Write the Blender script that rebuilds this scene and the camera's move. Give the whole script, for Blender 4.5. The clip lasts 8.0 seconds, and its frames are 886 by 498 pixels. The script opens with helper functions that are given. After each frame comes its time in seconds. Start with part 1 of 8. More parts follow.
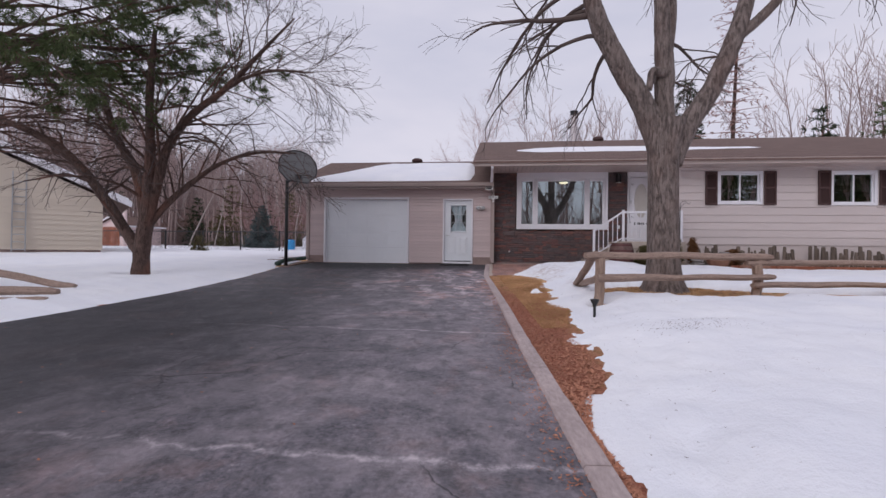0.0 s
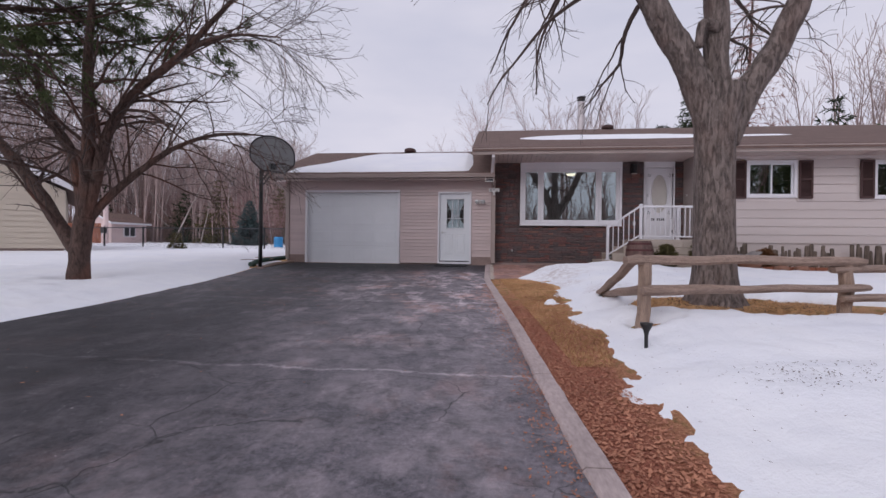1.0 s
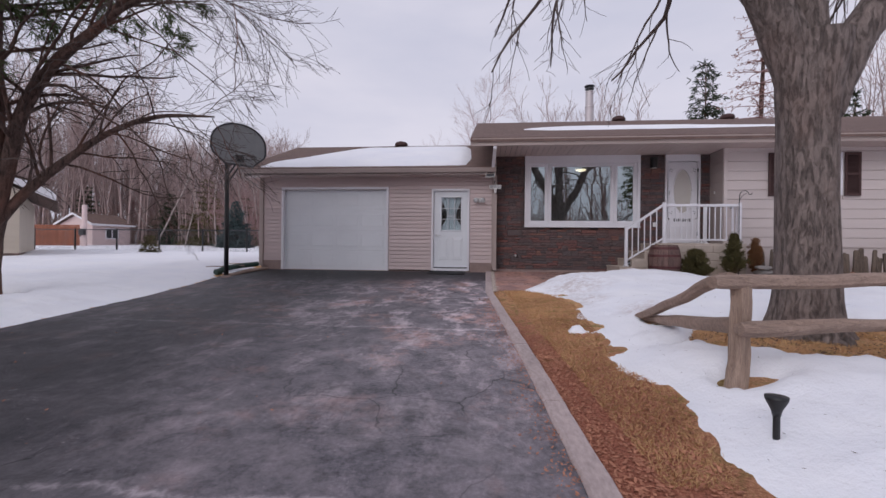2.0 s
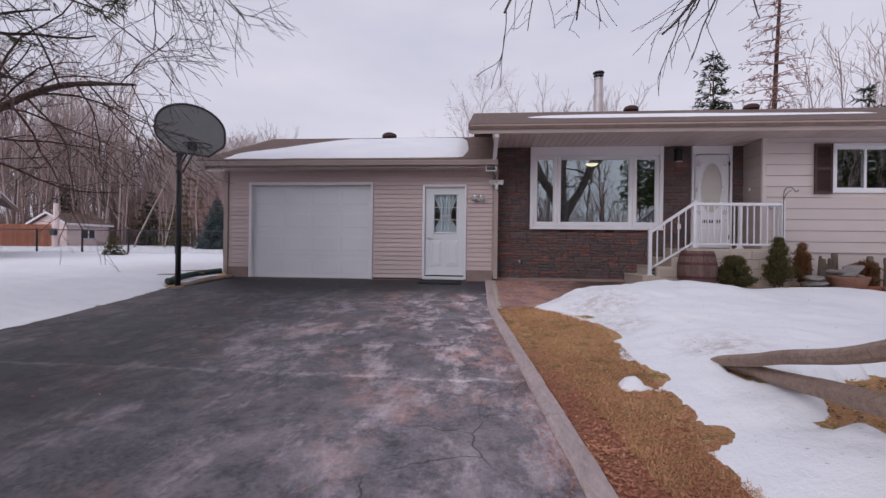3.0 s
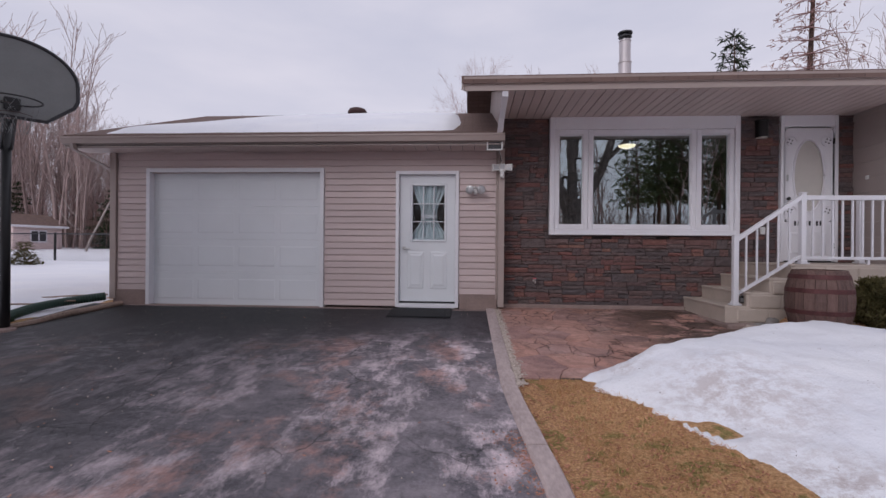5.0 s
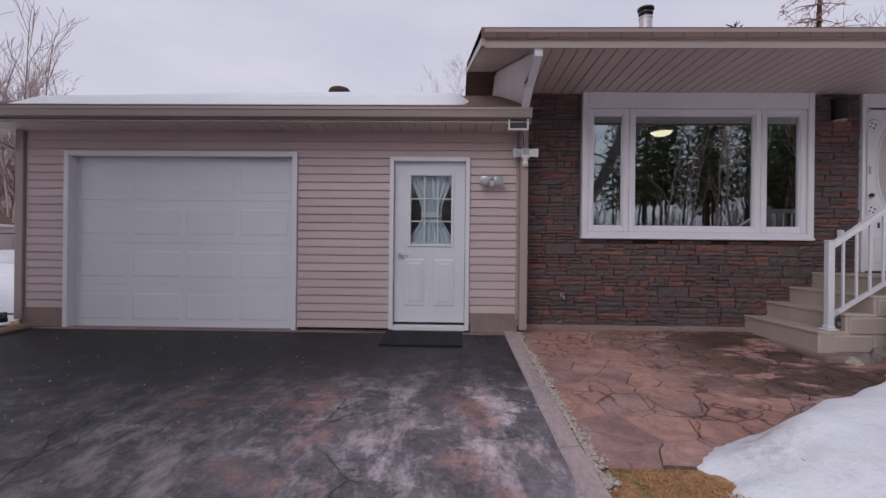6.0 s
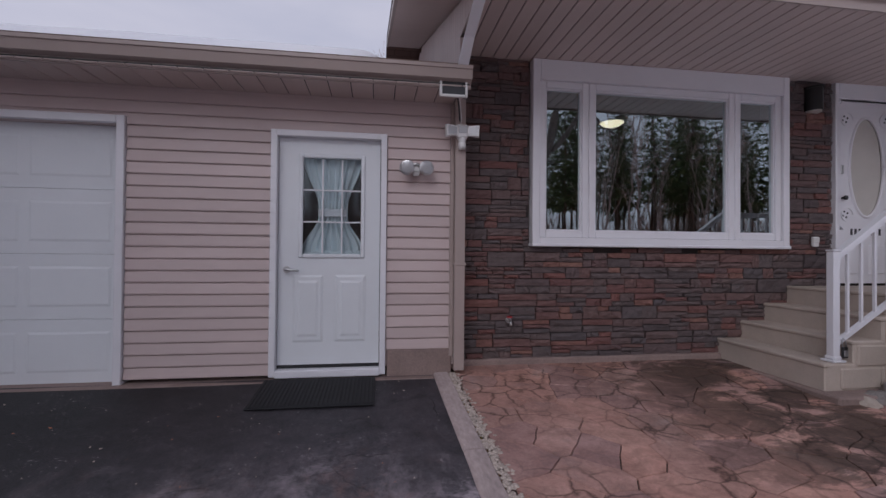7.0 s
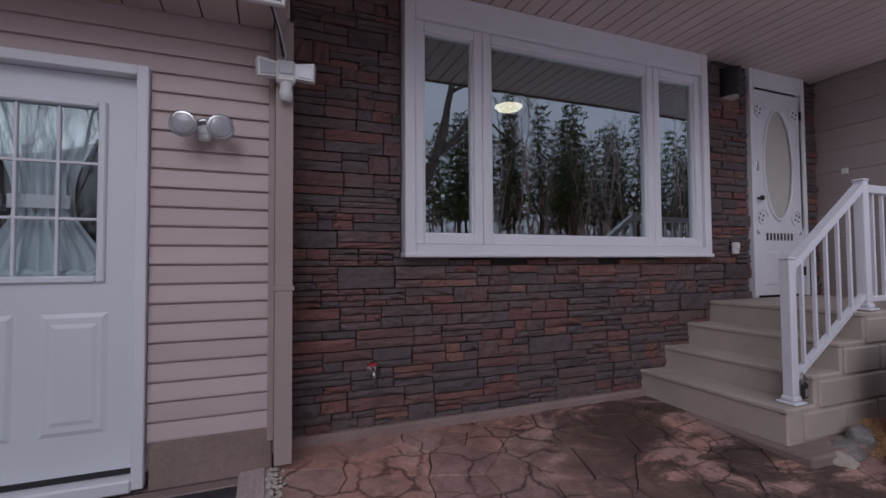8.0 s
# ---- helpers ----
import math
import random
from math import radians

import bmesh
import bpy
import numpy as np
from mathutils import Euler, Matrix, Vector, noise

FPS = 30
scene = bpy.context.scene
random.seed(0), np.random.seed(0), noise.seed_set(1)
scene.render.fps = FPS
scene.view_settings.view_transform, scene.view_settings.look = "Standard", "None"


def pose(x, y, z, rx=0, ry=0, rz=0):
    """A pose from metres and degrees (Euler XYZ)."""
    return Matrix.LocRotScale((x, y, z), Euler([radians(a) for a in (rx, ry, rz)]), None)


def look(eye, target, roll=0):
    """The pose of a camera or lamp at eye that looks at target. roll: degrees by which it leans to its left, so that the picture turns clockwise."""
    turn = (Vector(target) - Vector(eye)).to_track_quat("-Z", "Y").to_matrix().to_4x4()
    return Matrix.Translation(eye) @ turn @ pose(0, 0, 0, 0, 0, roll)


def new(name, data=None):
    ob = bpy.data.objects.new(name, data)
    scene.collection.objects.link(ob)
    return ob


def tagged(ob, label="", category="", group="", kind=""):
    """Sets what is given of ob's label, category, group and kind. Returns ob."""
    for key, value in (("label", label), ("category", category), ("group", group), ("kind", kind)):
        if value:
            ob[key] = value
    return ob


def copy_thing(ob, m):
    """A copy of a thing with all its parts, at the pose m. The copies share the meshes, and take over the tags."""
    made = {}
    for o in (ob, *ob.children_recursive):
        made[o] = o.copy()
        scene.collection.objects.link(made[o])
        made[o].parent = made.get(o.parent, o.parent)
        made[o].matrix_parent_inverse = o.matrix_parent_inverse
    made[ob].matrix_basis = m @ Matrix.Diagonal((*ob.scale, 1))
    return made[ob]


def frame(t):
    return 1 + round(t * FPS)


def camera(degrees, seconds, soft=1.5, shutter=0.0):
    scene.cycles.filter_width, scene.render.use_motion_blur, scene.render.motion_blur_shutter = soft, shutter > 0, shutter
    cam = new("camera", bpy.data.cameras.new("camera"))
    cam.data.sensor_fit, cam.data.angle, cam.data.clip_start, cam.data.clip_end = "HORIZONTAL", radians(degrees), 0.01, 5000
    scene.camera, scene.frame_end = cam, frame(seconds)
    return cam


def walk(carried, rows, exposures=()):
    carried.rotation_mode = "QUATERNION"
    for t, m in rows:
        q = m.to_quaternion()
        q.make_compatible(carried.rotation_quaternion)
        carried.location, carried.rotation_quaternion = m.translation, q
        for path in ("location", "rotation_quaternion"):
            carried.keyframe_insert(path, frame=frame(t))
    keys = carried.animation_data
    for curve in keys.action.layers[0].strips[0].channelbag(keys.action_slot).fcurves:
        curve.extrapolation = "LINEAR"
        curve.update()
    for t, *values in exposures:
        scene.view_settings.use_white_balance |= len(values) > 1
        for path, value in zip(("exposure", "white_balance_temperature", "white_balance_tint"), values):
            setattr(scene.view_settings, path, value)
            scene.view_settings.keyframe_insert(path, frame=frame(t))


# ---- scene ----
cam = camera(89.8, 8.0)
PATH = [
    (0, (0.102, -14.541, 0.389), (-0.134, -12.555, 0.398), 0.7),
    (0.5, (0.023, -13.799, 0.409), (-0.204, -11.812, 0.41), 0.7),
    (1, (-0.028, -13.033, 0.452), (-0.249, -11.045, 0.447), 0.7),
    (1.5, (-0.079, -12.253, 0.483), (-0.294, -10.264, 0.482), 0.6),
    (3, (-0.299, -9.931, 0.66), (-0.474, -7.938, 0.661), 0.7),
    (3.5, (-0.352, -9.139, 0.659), (-0.511, -7.145, 0.672), 0.6),
    (4, (-0.379, -8.364, 0.682), (-0.529, -6.37, 0.703), 0.6),
    (5.5, (-0.627, -6.164, 0.973), (-0.726, -4.166, 0.965), 0.5),
    (6, (-0.86, -5.449, 0.981), (-0.903, -3.449, 0.982), 0.6),
    (6.5, (-0.894, -4.741, 1.04), (-0.812, -2.742, 1.041), 0.5),
    (7, (-0.738, -3.972, 1.055), (-0.443, -1.994, 1.076), 0.5),
    (7.5, (-0.466, -3.262, 1.073), (0.058, -1.332, 1.114), 0.1),
    (8, (-0.086, -2.643, 1.089), (0.647, -0.783, 1.157), -0.4),
]
walk(cam, [(t, look(eye, target, roll)) for t, eye, target, roll in PATH], [(0.0, 0.14, 6050, 13), (5.5, 0.12, 6050, 13), (6.5, -0.02, 5950, 13), (8.0, -0.22, 5720, 14)])

# ---- sky and light: a bright overcast day ----
world = bpy.data.worlds.new("overcast_sky")
scene.world = world
world.use_nodes = True
wn, wl = world.node_tree.nodes, world.node_tree.links
wn.clear()
w_out = wn.new("ShaderNodeOutputWorld")
w_sky = wn.new("ShaderNodeTexSky")
w_sky.sky_type = "NISHITA"
w_sky.sun_disc = False
w_sky.sun_elevation = radians(25)
w_sky.sun_rotation = radians(207)
w_sky.air_density, w_sky.dust_density = 1.0, 4.0
w_bg_sky = wn.new("ShaderNodeBackground")
w_bg_sky.inputs["Strength"].default_value = 0.05
wl.new(w_sky.outputs[0], w_bg_sky.inputs["Color"])
w_co = wn.new("ShaderNodeTexCoord")
w_map = wn.new("ShaderNodeMapping")
w_map.inputs["Scale"].default_value = (1.0, 1.0, 3.5)
wl.new(w_co.outputs["Generated"], w_map.inputs[0])
w_noise = wn.new("ShaderNodeTexNoise")
w_noise.inputs["Scale"].default_value = 1.6
w_noise.inputs["Detail"].default_value = 5
w_noise.inputs["Roughness"].default_value = 0.55
wl.new(w_map.outputs[0], w_noise.inputs[0])
w_ramp = wn.new("ShaderNodeValToRGB")
w_ramp.color_ramp.elements[0].position, w_ramp.color_ramp.elements[0].color = 0.30, (0.63, 0.62, 0.70, 1)
w_ramp.color_ramp.elements[1].position, w_ramp.color_ramp.elements[1].color = 0.68, (0.80, 0.755, 0.80, 1)
wl.new(w_noise.outputs["Fac"], w_ramp.inputs[0])
w_bg_cloud = wn.new("ShaderNodeBackground")
w_bg_cloud.inputs["Strength"].default_value = 0.87
wl.new(w_ramp.outputs[0], w_bg_cloud.inputs["Color"])
w_add = wn.new("ShaderNodeMixShader")
w_add.inputs[0].default_value = 0.94
wl.new(w_bg_sky.outputs[0], w_add.inputs[1])
wl.new(w_bg_cloud.outputs[0], w_add.inputs[2])
wl.new(w_add.outputs[0], w_out.inputs["Surface"])
sun_data = bpy.data.lights.new("sun", "SUN")
sun_data.energy, sun_data.angle, sun_data.color = 1.0, radians(40), (1.0, 0.95, 0.91)
sun = new("sun", sun_data)
sun.matrix_world = look((-10, -20, 13), (0, 0, 0))


# ---- mesh and object helpers ----
class Shape:
    """Collects points and faces for one mesh."""

    def __init__(self):
        self.v, self.f = [], []

    def add(self, vs, fs):
        n = len(self.v)
        self.v.extend(tuple(p) for p in vs)
        self.f.extend(tuple(i + n for i in q) for q in fs)
        return self

    def box(self, x0, x1, y0, y1, z0, z1, b=0.0):
        b = min(b, (x1 - x0) * 0.45, (y1 - y0) * 0.45, (z1 - z0) * 0.45)
        lo, hi = (x0, y0, z0), (x1, y1, z1)
        if b <= 0:
            vs = [(x, y, z) for x in (x0, x1) for y in (y0, y1) for z in (z0, z1)]
            return self.add(vs, [(0, 1, 3, 2), (4, 6, 7, 5), (0, 4, 5, 1), (2, 3, 7, 6), (0, 2, 6, 4), (1, 5, 7, 3)])
        vs, at = [], {}
        for c in range(8):
            s = (c >> 2 & 1, c >> 1 & 1, c & 1)
            for a in range(3):
                p = [(hi[k] if s[k] else lo[k]) + (0 if k == a else (-b if s[k] else b)) for k in range(3)]
                at[s, a] = len(vs)
                vs.append(p)
        fs = []
        for a in range(3):
            i, j = (a + 1) % 3, (a + 2) % 3
            for side in (0, 1):
                ring = []
                for u, w in ((0, 0), (1, 0), (1, 1), (0, 1)):
                    s = [0, 0, 0]
                    s[a], s[i], s[j] = side, u, w
                    ring.append(at[tuple(s), a])
                fs.append(ring if side else ring[::-1])
            for u in (0, 1):
                for w in (0, 1):
                    s, t = [0, 0, 0], [0, 0, 0]
                    s[i] = t[i] = u
                    s[j] = t[j] = w
                    t[a] = 1
                    q = [at[tuple(s), i], at[tuple(t), i], at[tuple(t), j], at[tuple(s), j]]
                    fs.append(q if u != w else q[::-1])
        for c in range(8):
            s = (c >> 2 & 1, c >> 1 & 1, c & 1)
            q = [at[s, 0], at[s, 1], at[s, 2]]
            fs.append(q if sum(s) % 2 else q[::-1])
        return self.add(vs, fs)

    def tube(self, pts, radii, n=8, caps=True):
        pts = [Vector(p) for p in pts]
        if not hasattr(radii, "__len__"):
            radii = [radii] * len(pts)
        base, prev = len(self.v), None
        for k, p in enumerate(pts):
            d = (pts[min(k + 1, len(pts) - 1)] - pts[max(k - 1, 0)])
            d = d.normalized() if d.length > 1e-9 else Vector((0, 0, 1))
            if prev is None:
                side = d.orthogonal().normalized()
            else:
                side = prev - d * prev.dot(d)
                side = side.normalized() if side.length > 1e-6 else d.orthogonal().normalized()
            prev, up = side, d.cross(side)
            for q in range(n):
                a = 2 * math.pi * q / n
                self.v.append(tuple(p + radii[k] * (math.cos(a) * side + math.sin(a) * up)))
        for k in range(len(pts) - 1):
            for q in range(n):
                a, b = base + k * n + q, base + k * n + (q + 1) % n
                self.f.append((a, b, b + n, a + n))
        if caps:
            self.f.append(tuple(base + q for q in reversed(range(n))))
            self.f.append(tuple(base + (len(pts) - 1) * n + q for q in range(n)))
        return self

    def lathe(self, profile, n=24, centre=(0, 0, 0)):
        base = len(self.v)
        for r, z in profile:
            for q in range(n):
                a = 2 * math.pi * q / n
                self.v.append((centre[0] + r * math.cos(a), centre[1] + r * math.sin(a), centre[2] + z))
        for k in range(len(profile) - 1):
            for q in range(n):
                a, b = base + k * n + q, base + k * n + (q + 1) % n
                self.f.append((a, b, b + n, a + n))
        self.f.append(tuple(base + q for q in reversed(range(n))))
        self.f.append(tuple(base + (len(profile) - 1) * n + q for q in range(n)))
        return self

    def prism(self, poly, axis, a0, a1):
        """A flat outline, swept along one axis from a0 to a1. The outline's two numbers are the other two axes in order."""
        n = len(poly)
        def at(p, a):
            return (a, p[0], p[1]) if axis == "x" else (p[0], a, p[1]) if axis == "y" else (p[0], p[1], a)
        vs = [at(p, a0) for p in poly] + [at(p, a1) for p in poly]
        fs = [tuple(reversed(range(n))), tuple(range(n, 2 * n))]
        fs += [(i, (i + 1) % n, n + (i + 1) % n, n + i) for i in range(n)]
        return self.add(vs, fs)

    def mesh(self, name, material, smooth=False, fix=True):
        me = bpy.data.meshes.new(name)
        me.from_pydata(self.v, [], self.f)
        if fix and len(self.f) < 60000:
            bm = bmesh.new()
            bm.from_mesh(me)
            bmesh.ops.recalc_face_normals(bm, faces=bm.faces)
            bm.to_mesh(me)
            bm.free()
        if material:
            me.materials.append(material)
        if smooth:
            me.shade_smooth()
        me.update()
        return me


def thing(name, label, category, at=(0, 0, 0), turn=0, group="", kind=""):
    ob = new(name)
    ob.matrix_basis = pose(*at, 0, 0, turn)
    ob.empty_display_size = 0.1
    return tagged(ob, label, category, group, kind)


def part(name, shape, material, parent=None, label="", smooth=False, at=None, turn=(0, 0, 0)):
    ob = new(name, shape if isinstance(shape, bpy.types.Mesh) else shape.mesh(name, material, smooth))
    if material and not ob.data.materials:
        ob.data.materials.append(material)
    ob.parent = parent
    if at is not None:
        ob.matrix_basis = pose(*at, *turn)
    if label:
        tagged(ob, label)
    return ob


def solid(name, shape, material, label, category, kind="", group="", smooth=False, at=(0, 0, 0), turn=0):
    ob = new(name, shape.mesh(name, material, smooth))
    ob.matrix_basis = pose(*at, 0, 0, turn)
    return tagged(ob, label, category, group, kind)


def table(x, pairs):
    return float(np.interp(x, [p[0] for p in pairs], [p[1] for p in pairs]))


def smooth01(a, b, x):
    t = min(max((x - a) / (b - a), 0.0), 1.0)
    return t * t * (3 - 2 * t)


# ---- materials ----
def shader(name, rough=0.6, metal=0.0, spec=0.5):
    m = bpy.data.materials.new(name)
    m.use_nodes = True
    b = m.node_tree.nodes["Principled BSDF"]
    b.inputs["Roughness"].default_value, b.inputs["Metallic"].default_value = rough, metal
    b.inputs["Specular IOR Level"].default_value = spec
    return m, m.node_tree.nodes, m.node_tree.links, b


def coords(n, l, scale=(1, 1, 1), space="Object"):
    c, m = n.new("ShaderNodeTexCoord"), n.new("ShaderNodeMapping")
    m.inputs["Scale"].default_value = scale
    if space == "World":
        g = n.new("ShaderNodeNewGeometry")
        l.new(g.outputs["Position"], m.inputs[0])
    else:
        l.new(c.outputs[space], m.inputs[0])
    return m.outputs[0]


def noise_tex(n, l, vec, scale, detail=4, rough=0.55, warp=0.0):
    t = n.new("ShaderNodeTexNoise")
    t.inputs["Scale"].default_value, t.inputs["Detail"].default_value, t.inputs["Roughness"].default_value = scale, detail, rough
    t.inputs["Distortion"].default_value = warp
    l.new(vec, t.inputs["Vector"])
    return t.outputs["Fac"]


def ramp(n, l, fac, stops):
    r = n.new("ShaderNodeValToRGB")
    el = r.color_ramp.elements
    while len(el) < len(stops):
        el.new(0.5)
    for e, (p, c) in zip(el, stops):
        e.position, e.color = p, (*c, 1) if len(c) == 3 else c
    l.new(fac, r.inputs[0])
    return r.outputs[0]


def mixc(n, l, fac, a, b, mode="MIX"):
    m = n.new("ShaderNodeMix")
    m.data_type, m.blend_type = "RGBA", mode
    for sock, v in ((m.inputs[0], fac), (m.inputs[6], a), (m.inputs[7], b)):
        if isinstance(v, (int, float)):
            sock.default_value = v
        elif isinstance(v, tuple):
            sock.default_value = (*v, 1)
        else:
            l.new(v, sock)
    return m.outputs[2]


def bump(n, l, bsdf, height, strength=0.3, dist=0.01):
    b = n.new("ShaderNodeBump")
    b.inputs["Strength"].default_value, b.inputs["Distance"].default_value = strength, dist
    l.new(height, b.inputs["Height"])
    l.new(b.outputs[0], bsdf.inputs["Normal"])


def tint(c, k):
    return tuple(min(1.0, v * k) for v in c)


def plain(name, colour, rough=0.5, metal=0.0, spots=0.12, big=1.2, fine=60.0, relief=0.15, per_piece=0.0, spec=0.5, stretch=(1, 1, 1), space="Object"):
    """A painted, moulded or cast surface: broad uneven tone, fine grain and slight relief."""
    m, n, l, b = shader(name, rough, metal, spec)
    v = coords(n, l, stretch, space)
    a = noise_tex(n, l, v, big, 5, 0.6)
    f = noise_tex(n, l, v, fine, 3, 0.6)
    col = ramp(n, l, a, [(0.3, tint(colour, 1 - spots)), (0.7, tint(colour, 1 + spots))])
    col = mixc(n, l, 0.35 * min(1, spots * 4), col, ramp(n, l, f, [(0.3, tint(colour, 1 - 2 * spots)), (0.7, tint(colour, 1 + 1.5 * spots))]))
    if per_piece:
        o = n.new("ShaderNodeObjectInfo")
        col = mixc(n, l, 1.0, col, ramp(n, l, o.outputs["Random"], [(0, (1 - per_piece,) * 3), (1, (1 + per_piece * 0.3,) * 3)]), "MULTIPLY")
    l.new(col, b.inputs["Base Color"])
    if relief:
        bump(n, l, b, f, relief, 0.004)
    return m


WHITE = plain("white_paint", (0.72, 0.71, 0.74), 0.45, spots=0.05, relief=0.05)
DOORWHITE = plain("white_steel_door", (0.69, 0.71, 0.735), 0.4, spots=0.05, big=0.8, relief=0.05)
VINYL = plain("beige_vinyl_siding", (0.54, 0.435, 0.42), 0.5, spots=0.07, big=0.7, fine=25, relief=0.2, per_piece=0.1, stretch=(0.4, 1, 3), space="World")
BOARD = plain("beige_board_siding", (0.56, 0.49, 0.47), 0.55, spots=0.06, big=0.6, fine=20, relief=0.2, per_piece=0.06, stretch=(0.3, 1, 3), space="World")
# porch return boards: siding colour darkened to hold the shade of the recess
RETURN = plain("shaded_board_siding", (0.36, 0.305, 0.285), 0.6, spots=0.08, per_piece=0.08, relief=0.2, space="World")
TRIM = plain("taupe_aluminium_trim", (0.36, 0.29, 0.265), 0.42, spots=0.05, relief=0.05)
SOFFIT = plain("taupe_soffit_panel", (0.54, 0.44, 0.41), 0.5, spots=0.06, per_piece=0.06, relief=0.08)
SHUTTER = plain("brown_shutter", (0.075, 0.044, 0.042), 0.75, spots=0.1, spec=0.2)
BLACK = plain("black_metal", (0.012, 0.012, 0.013), 0.42, spots=0.3)
RUBBER = plain("black_rubber_mat", (0.012, 0.012, 0.014), 0.75, spots=0.3, fine=120, relief=0.4)
BOARDGREY = plain("grey_backboard", (0.21, 0.215, 0.215), 0.5, spots=0.12, big=2.0)
CONCRETE = plain("painted_concrete_step", (0.45, 0.38, 0.325), 0.75, spots=0.14, big=2.5, fine=90, relief=0.35)
BLOCK = plain("concrete_foundation", (0.26, 0.19, 0.17), 0.9, spots=0.22, big=3.0, fine=60, relief=0.6)
CHROME = plain("brushed_metal", (0.55, 0.55, 0.55), 0.3, 1.0, spots=0.05)
PLASTIC = plain("white_plastic", (0.68, 0.67, 0.66), 0.4, spots=0.05)
DARKGREY = plain("dark_plastic", (0.03, 0.03, 0.035), 0.45, spots=0.2)
GALV = plain("galvanised_pipe", (0.45, 0.46, 0.47), 0.4, 0.8, spots=0.15)
PALEPIPE = plain("pale_flue_pipe", (0.52, 0.48, 0.49), 0.4, 0.3, spots=0.12)
REDPAINT = plain("red_paint", (0.42, 0.02, 0.03), 0.5, spots=0.1)
BLUE = plain("blue_plastic", (0.02, 0.25, 0.55), 0.4, spots=0.08)
PINKWALL = plain("pale_cottage_wall", (0.66, 0.52, 0.50), 0.7, spots=0.06, space="World")
CREAM = plain("cream_siding", (0.56, 0.49, 0.40), 0.6, spots=0.06, big=0.5, per_piece=0.05, space="World")
STONEGREY = plain("grey_boulder", (0.22, 0.20, 0.19), 0.85, spots=0.3, big=9, relief=0.7)
CERAMIC = plain("terracotta", (0.24, 0.12, 0.08), 0.8, spots=0.25, big=6, relief=0.4)
GREENHOSE = plain("green_drain_pipe", (0.02, 0.05, 0.035), 0.5, spots=0.2)
CURTAIN = plain("sheer_curtain", (0.66, 0.72, 0.75), 0.9, spots=0.08)
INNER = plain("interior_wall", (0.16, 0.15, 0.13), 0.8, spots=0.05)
SOFA = plain("ochre_sofa_cloth", (0.30, 0.22, 0.12), 0.9, spots=0.1)


def wood(name, dark, light, grain=(1, 14, 14), rough=0.8, relief=0.6, per_piece=0.0):
    m, n, l, b = shader(name, rough)
    v = coords(n, l, grain)
    a = noise_tex(n, l, v, 2.2, 6, 0.65, 0.6)
    f = noise_tex(n, l, v, 14, 4, 0.7)
    big = noise_tex(n, l, coords(n, l), 1.7, 3)
    col = ramp(n, l, a, [(0.3, dark), (0.7, light)])
    col = mixc(n, l, 0.4, col, ramp(n, l, f, [(0.35, tint(dark, 0.6)), (0.65, light)]))
    col = mixc(n, l, 0.5, col, ramp(n, l, big, [(0.3, (0.6, 0.6, 0.6)), (0.7, (1.1, 1.08, 1.05))]), "MULTIPLY")
    if per_piece:
        o = n.new("ShaderNodeObjectInfo")
        col = mixc(n, l, 1.0, col, ramp(n, l, o.outputs["Random"], [(0, (1 - per_piece,) * 3), (1, (1, 1, 1))]), "MULTIPLY")
    l.new(col, b.inputs["Base Color"])
    bump(n, l, b, f, relief, 0.012)
    return m


RAILWOOD = wood("weathered_cedar_rail", (0.19, 0.13, 0.10), (0.50, 0.365, 0.295))
POSTWOOD = wood("weathered_cedar_post", (0.22, 0.15, 0.115), (0.52, 0.38, 0.295), (14, 14, 1))
STAVE = wood("barrel_stave", (0.085, 0.045, 0.038), (0.27, 0.16, 0.135), (14, 14, 1), 0.65, 0.5, 0.3)
DECKWOOD = wood("red_cedar_board", (0.22, 0.07, 0.035), (0.42, 0.15, 0.08), (14, 14, 1), 0.75, 0.4, 0.25)
STUMPWOOD = wood("grey_driftwood", (0.09, 0.07, 0.055), (0.27, 0.21, 0.17), (12, 12, 1.2), 0.9, 0.9, 0.3)
HOOPIRON = plain("rusty_hoop_iron", (0.10, 0.035, 0.035), 0.6, 0.4, spots=0.35, big=8)


def bark(name, dark, light, scale=7.0, red=(0.16, 0.09, 0.07)):
    m, n, l, b = shader(name, 0.9)
    v = coords(n, l, (1, 1, 0.4), "World")
    a = noise_tex(n, l, v, scale * 2.2, 6, 0.7, 0.8)
    col = ramp(n, l, a, [(0.28, dark), (0.72, light)])
    ridge = noise_tex(n, l, coords(n, l, (1, 1, 0.24), "World"), scale * 3.0, 6, 0.66, 0.5)
    crack = ramp(n, l, ridge, [(0.36, (0.3, 0.28, 0.27)), (0.52, (1, 1, 1))])
    col = mixc(n, l, 0.7, col, crack, "MULTIPLY")
    big = noise_tex(n, l, coords(n, l, (1, 1, 0.6), "World"), 1.6, 3)
    col = mixc(n, l, ramp(n, l, big, [(0.5, (0, 0, 0)), (0.75, (0.6, 0.6, 0.6))]), col, red)
    l.new(col, b.inputs["Base Color"])
    h = n.new("ShaderNodeMath")
    h.operation = "ADD"
    l.new(a, h.inputs[0])
    l.new(crack, h.inputs[1])
    bump(n, l, b, h.outputs[0], 0.9, 0.03)
    return m


BARK = bark("maple_bark", (0.11, 0.086, 0.077), (0.305, 0.245, 0.22), 8)
BARKRED = bark("apple_bark", (0.05, 0.031, 0.026), (0.165, 0.10, 0.08), 8, (0.24, 0.095, 0.058))
TWIG = plain("bare_twig", (0.095, 0.07, 0.062), 0.9, spots=0.3, big=2, relief=0)


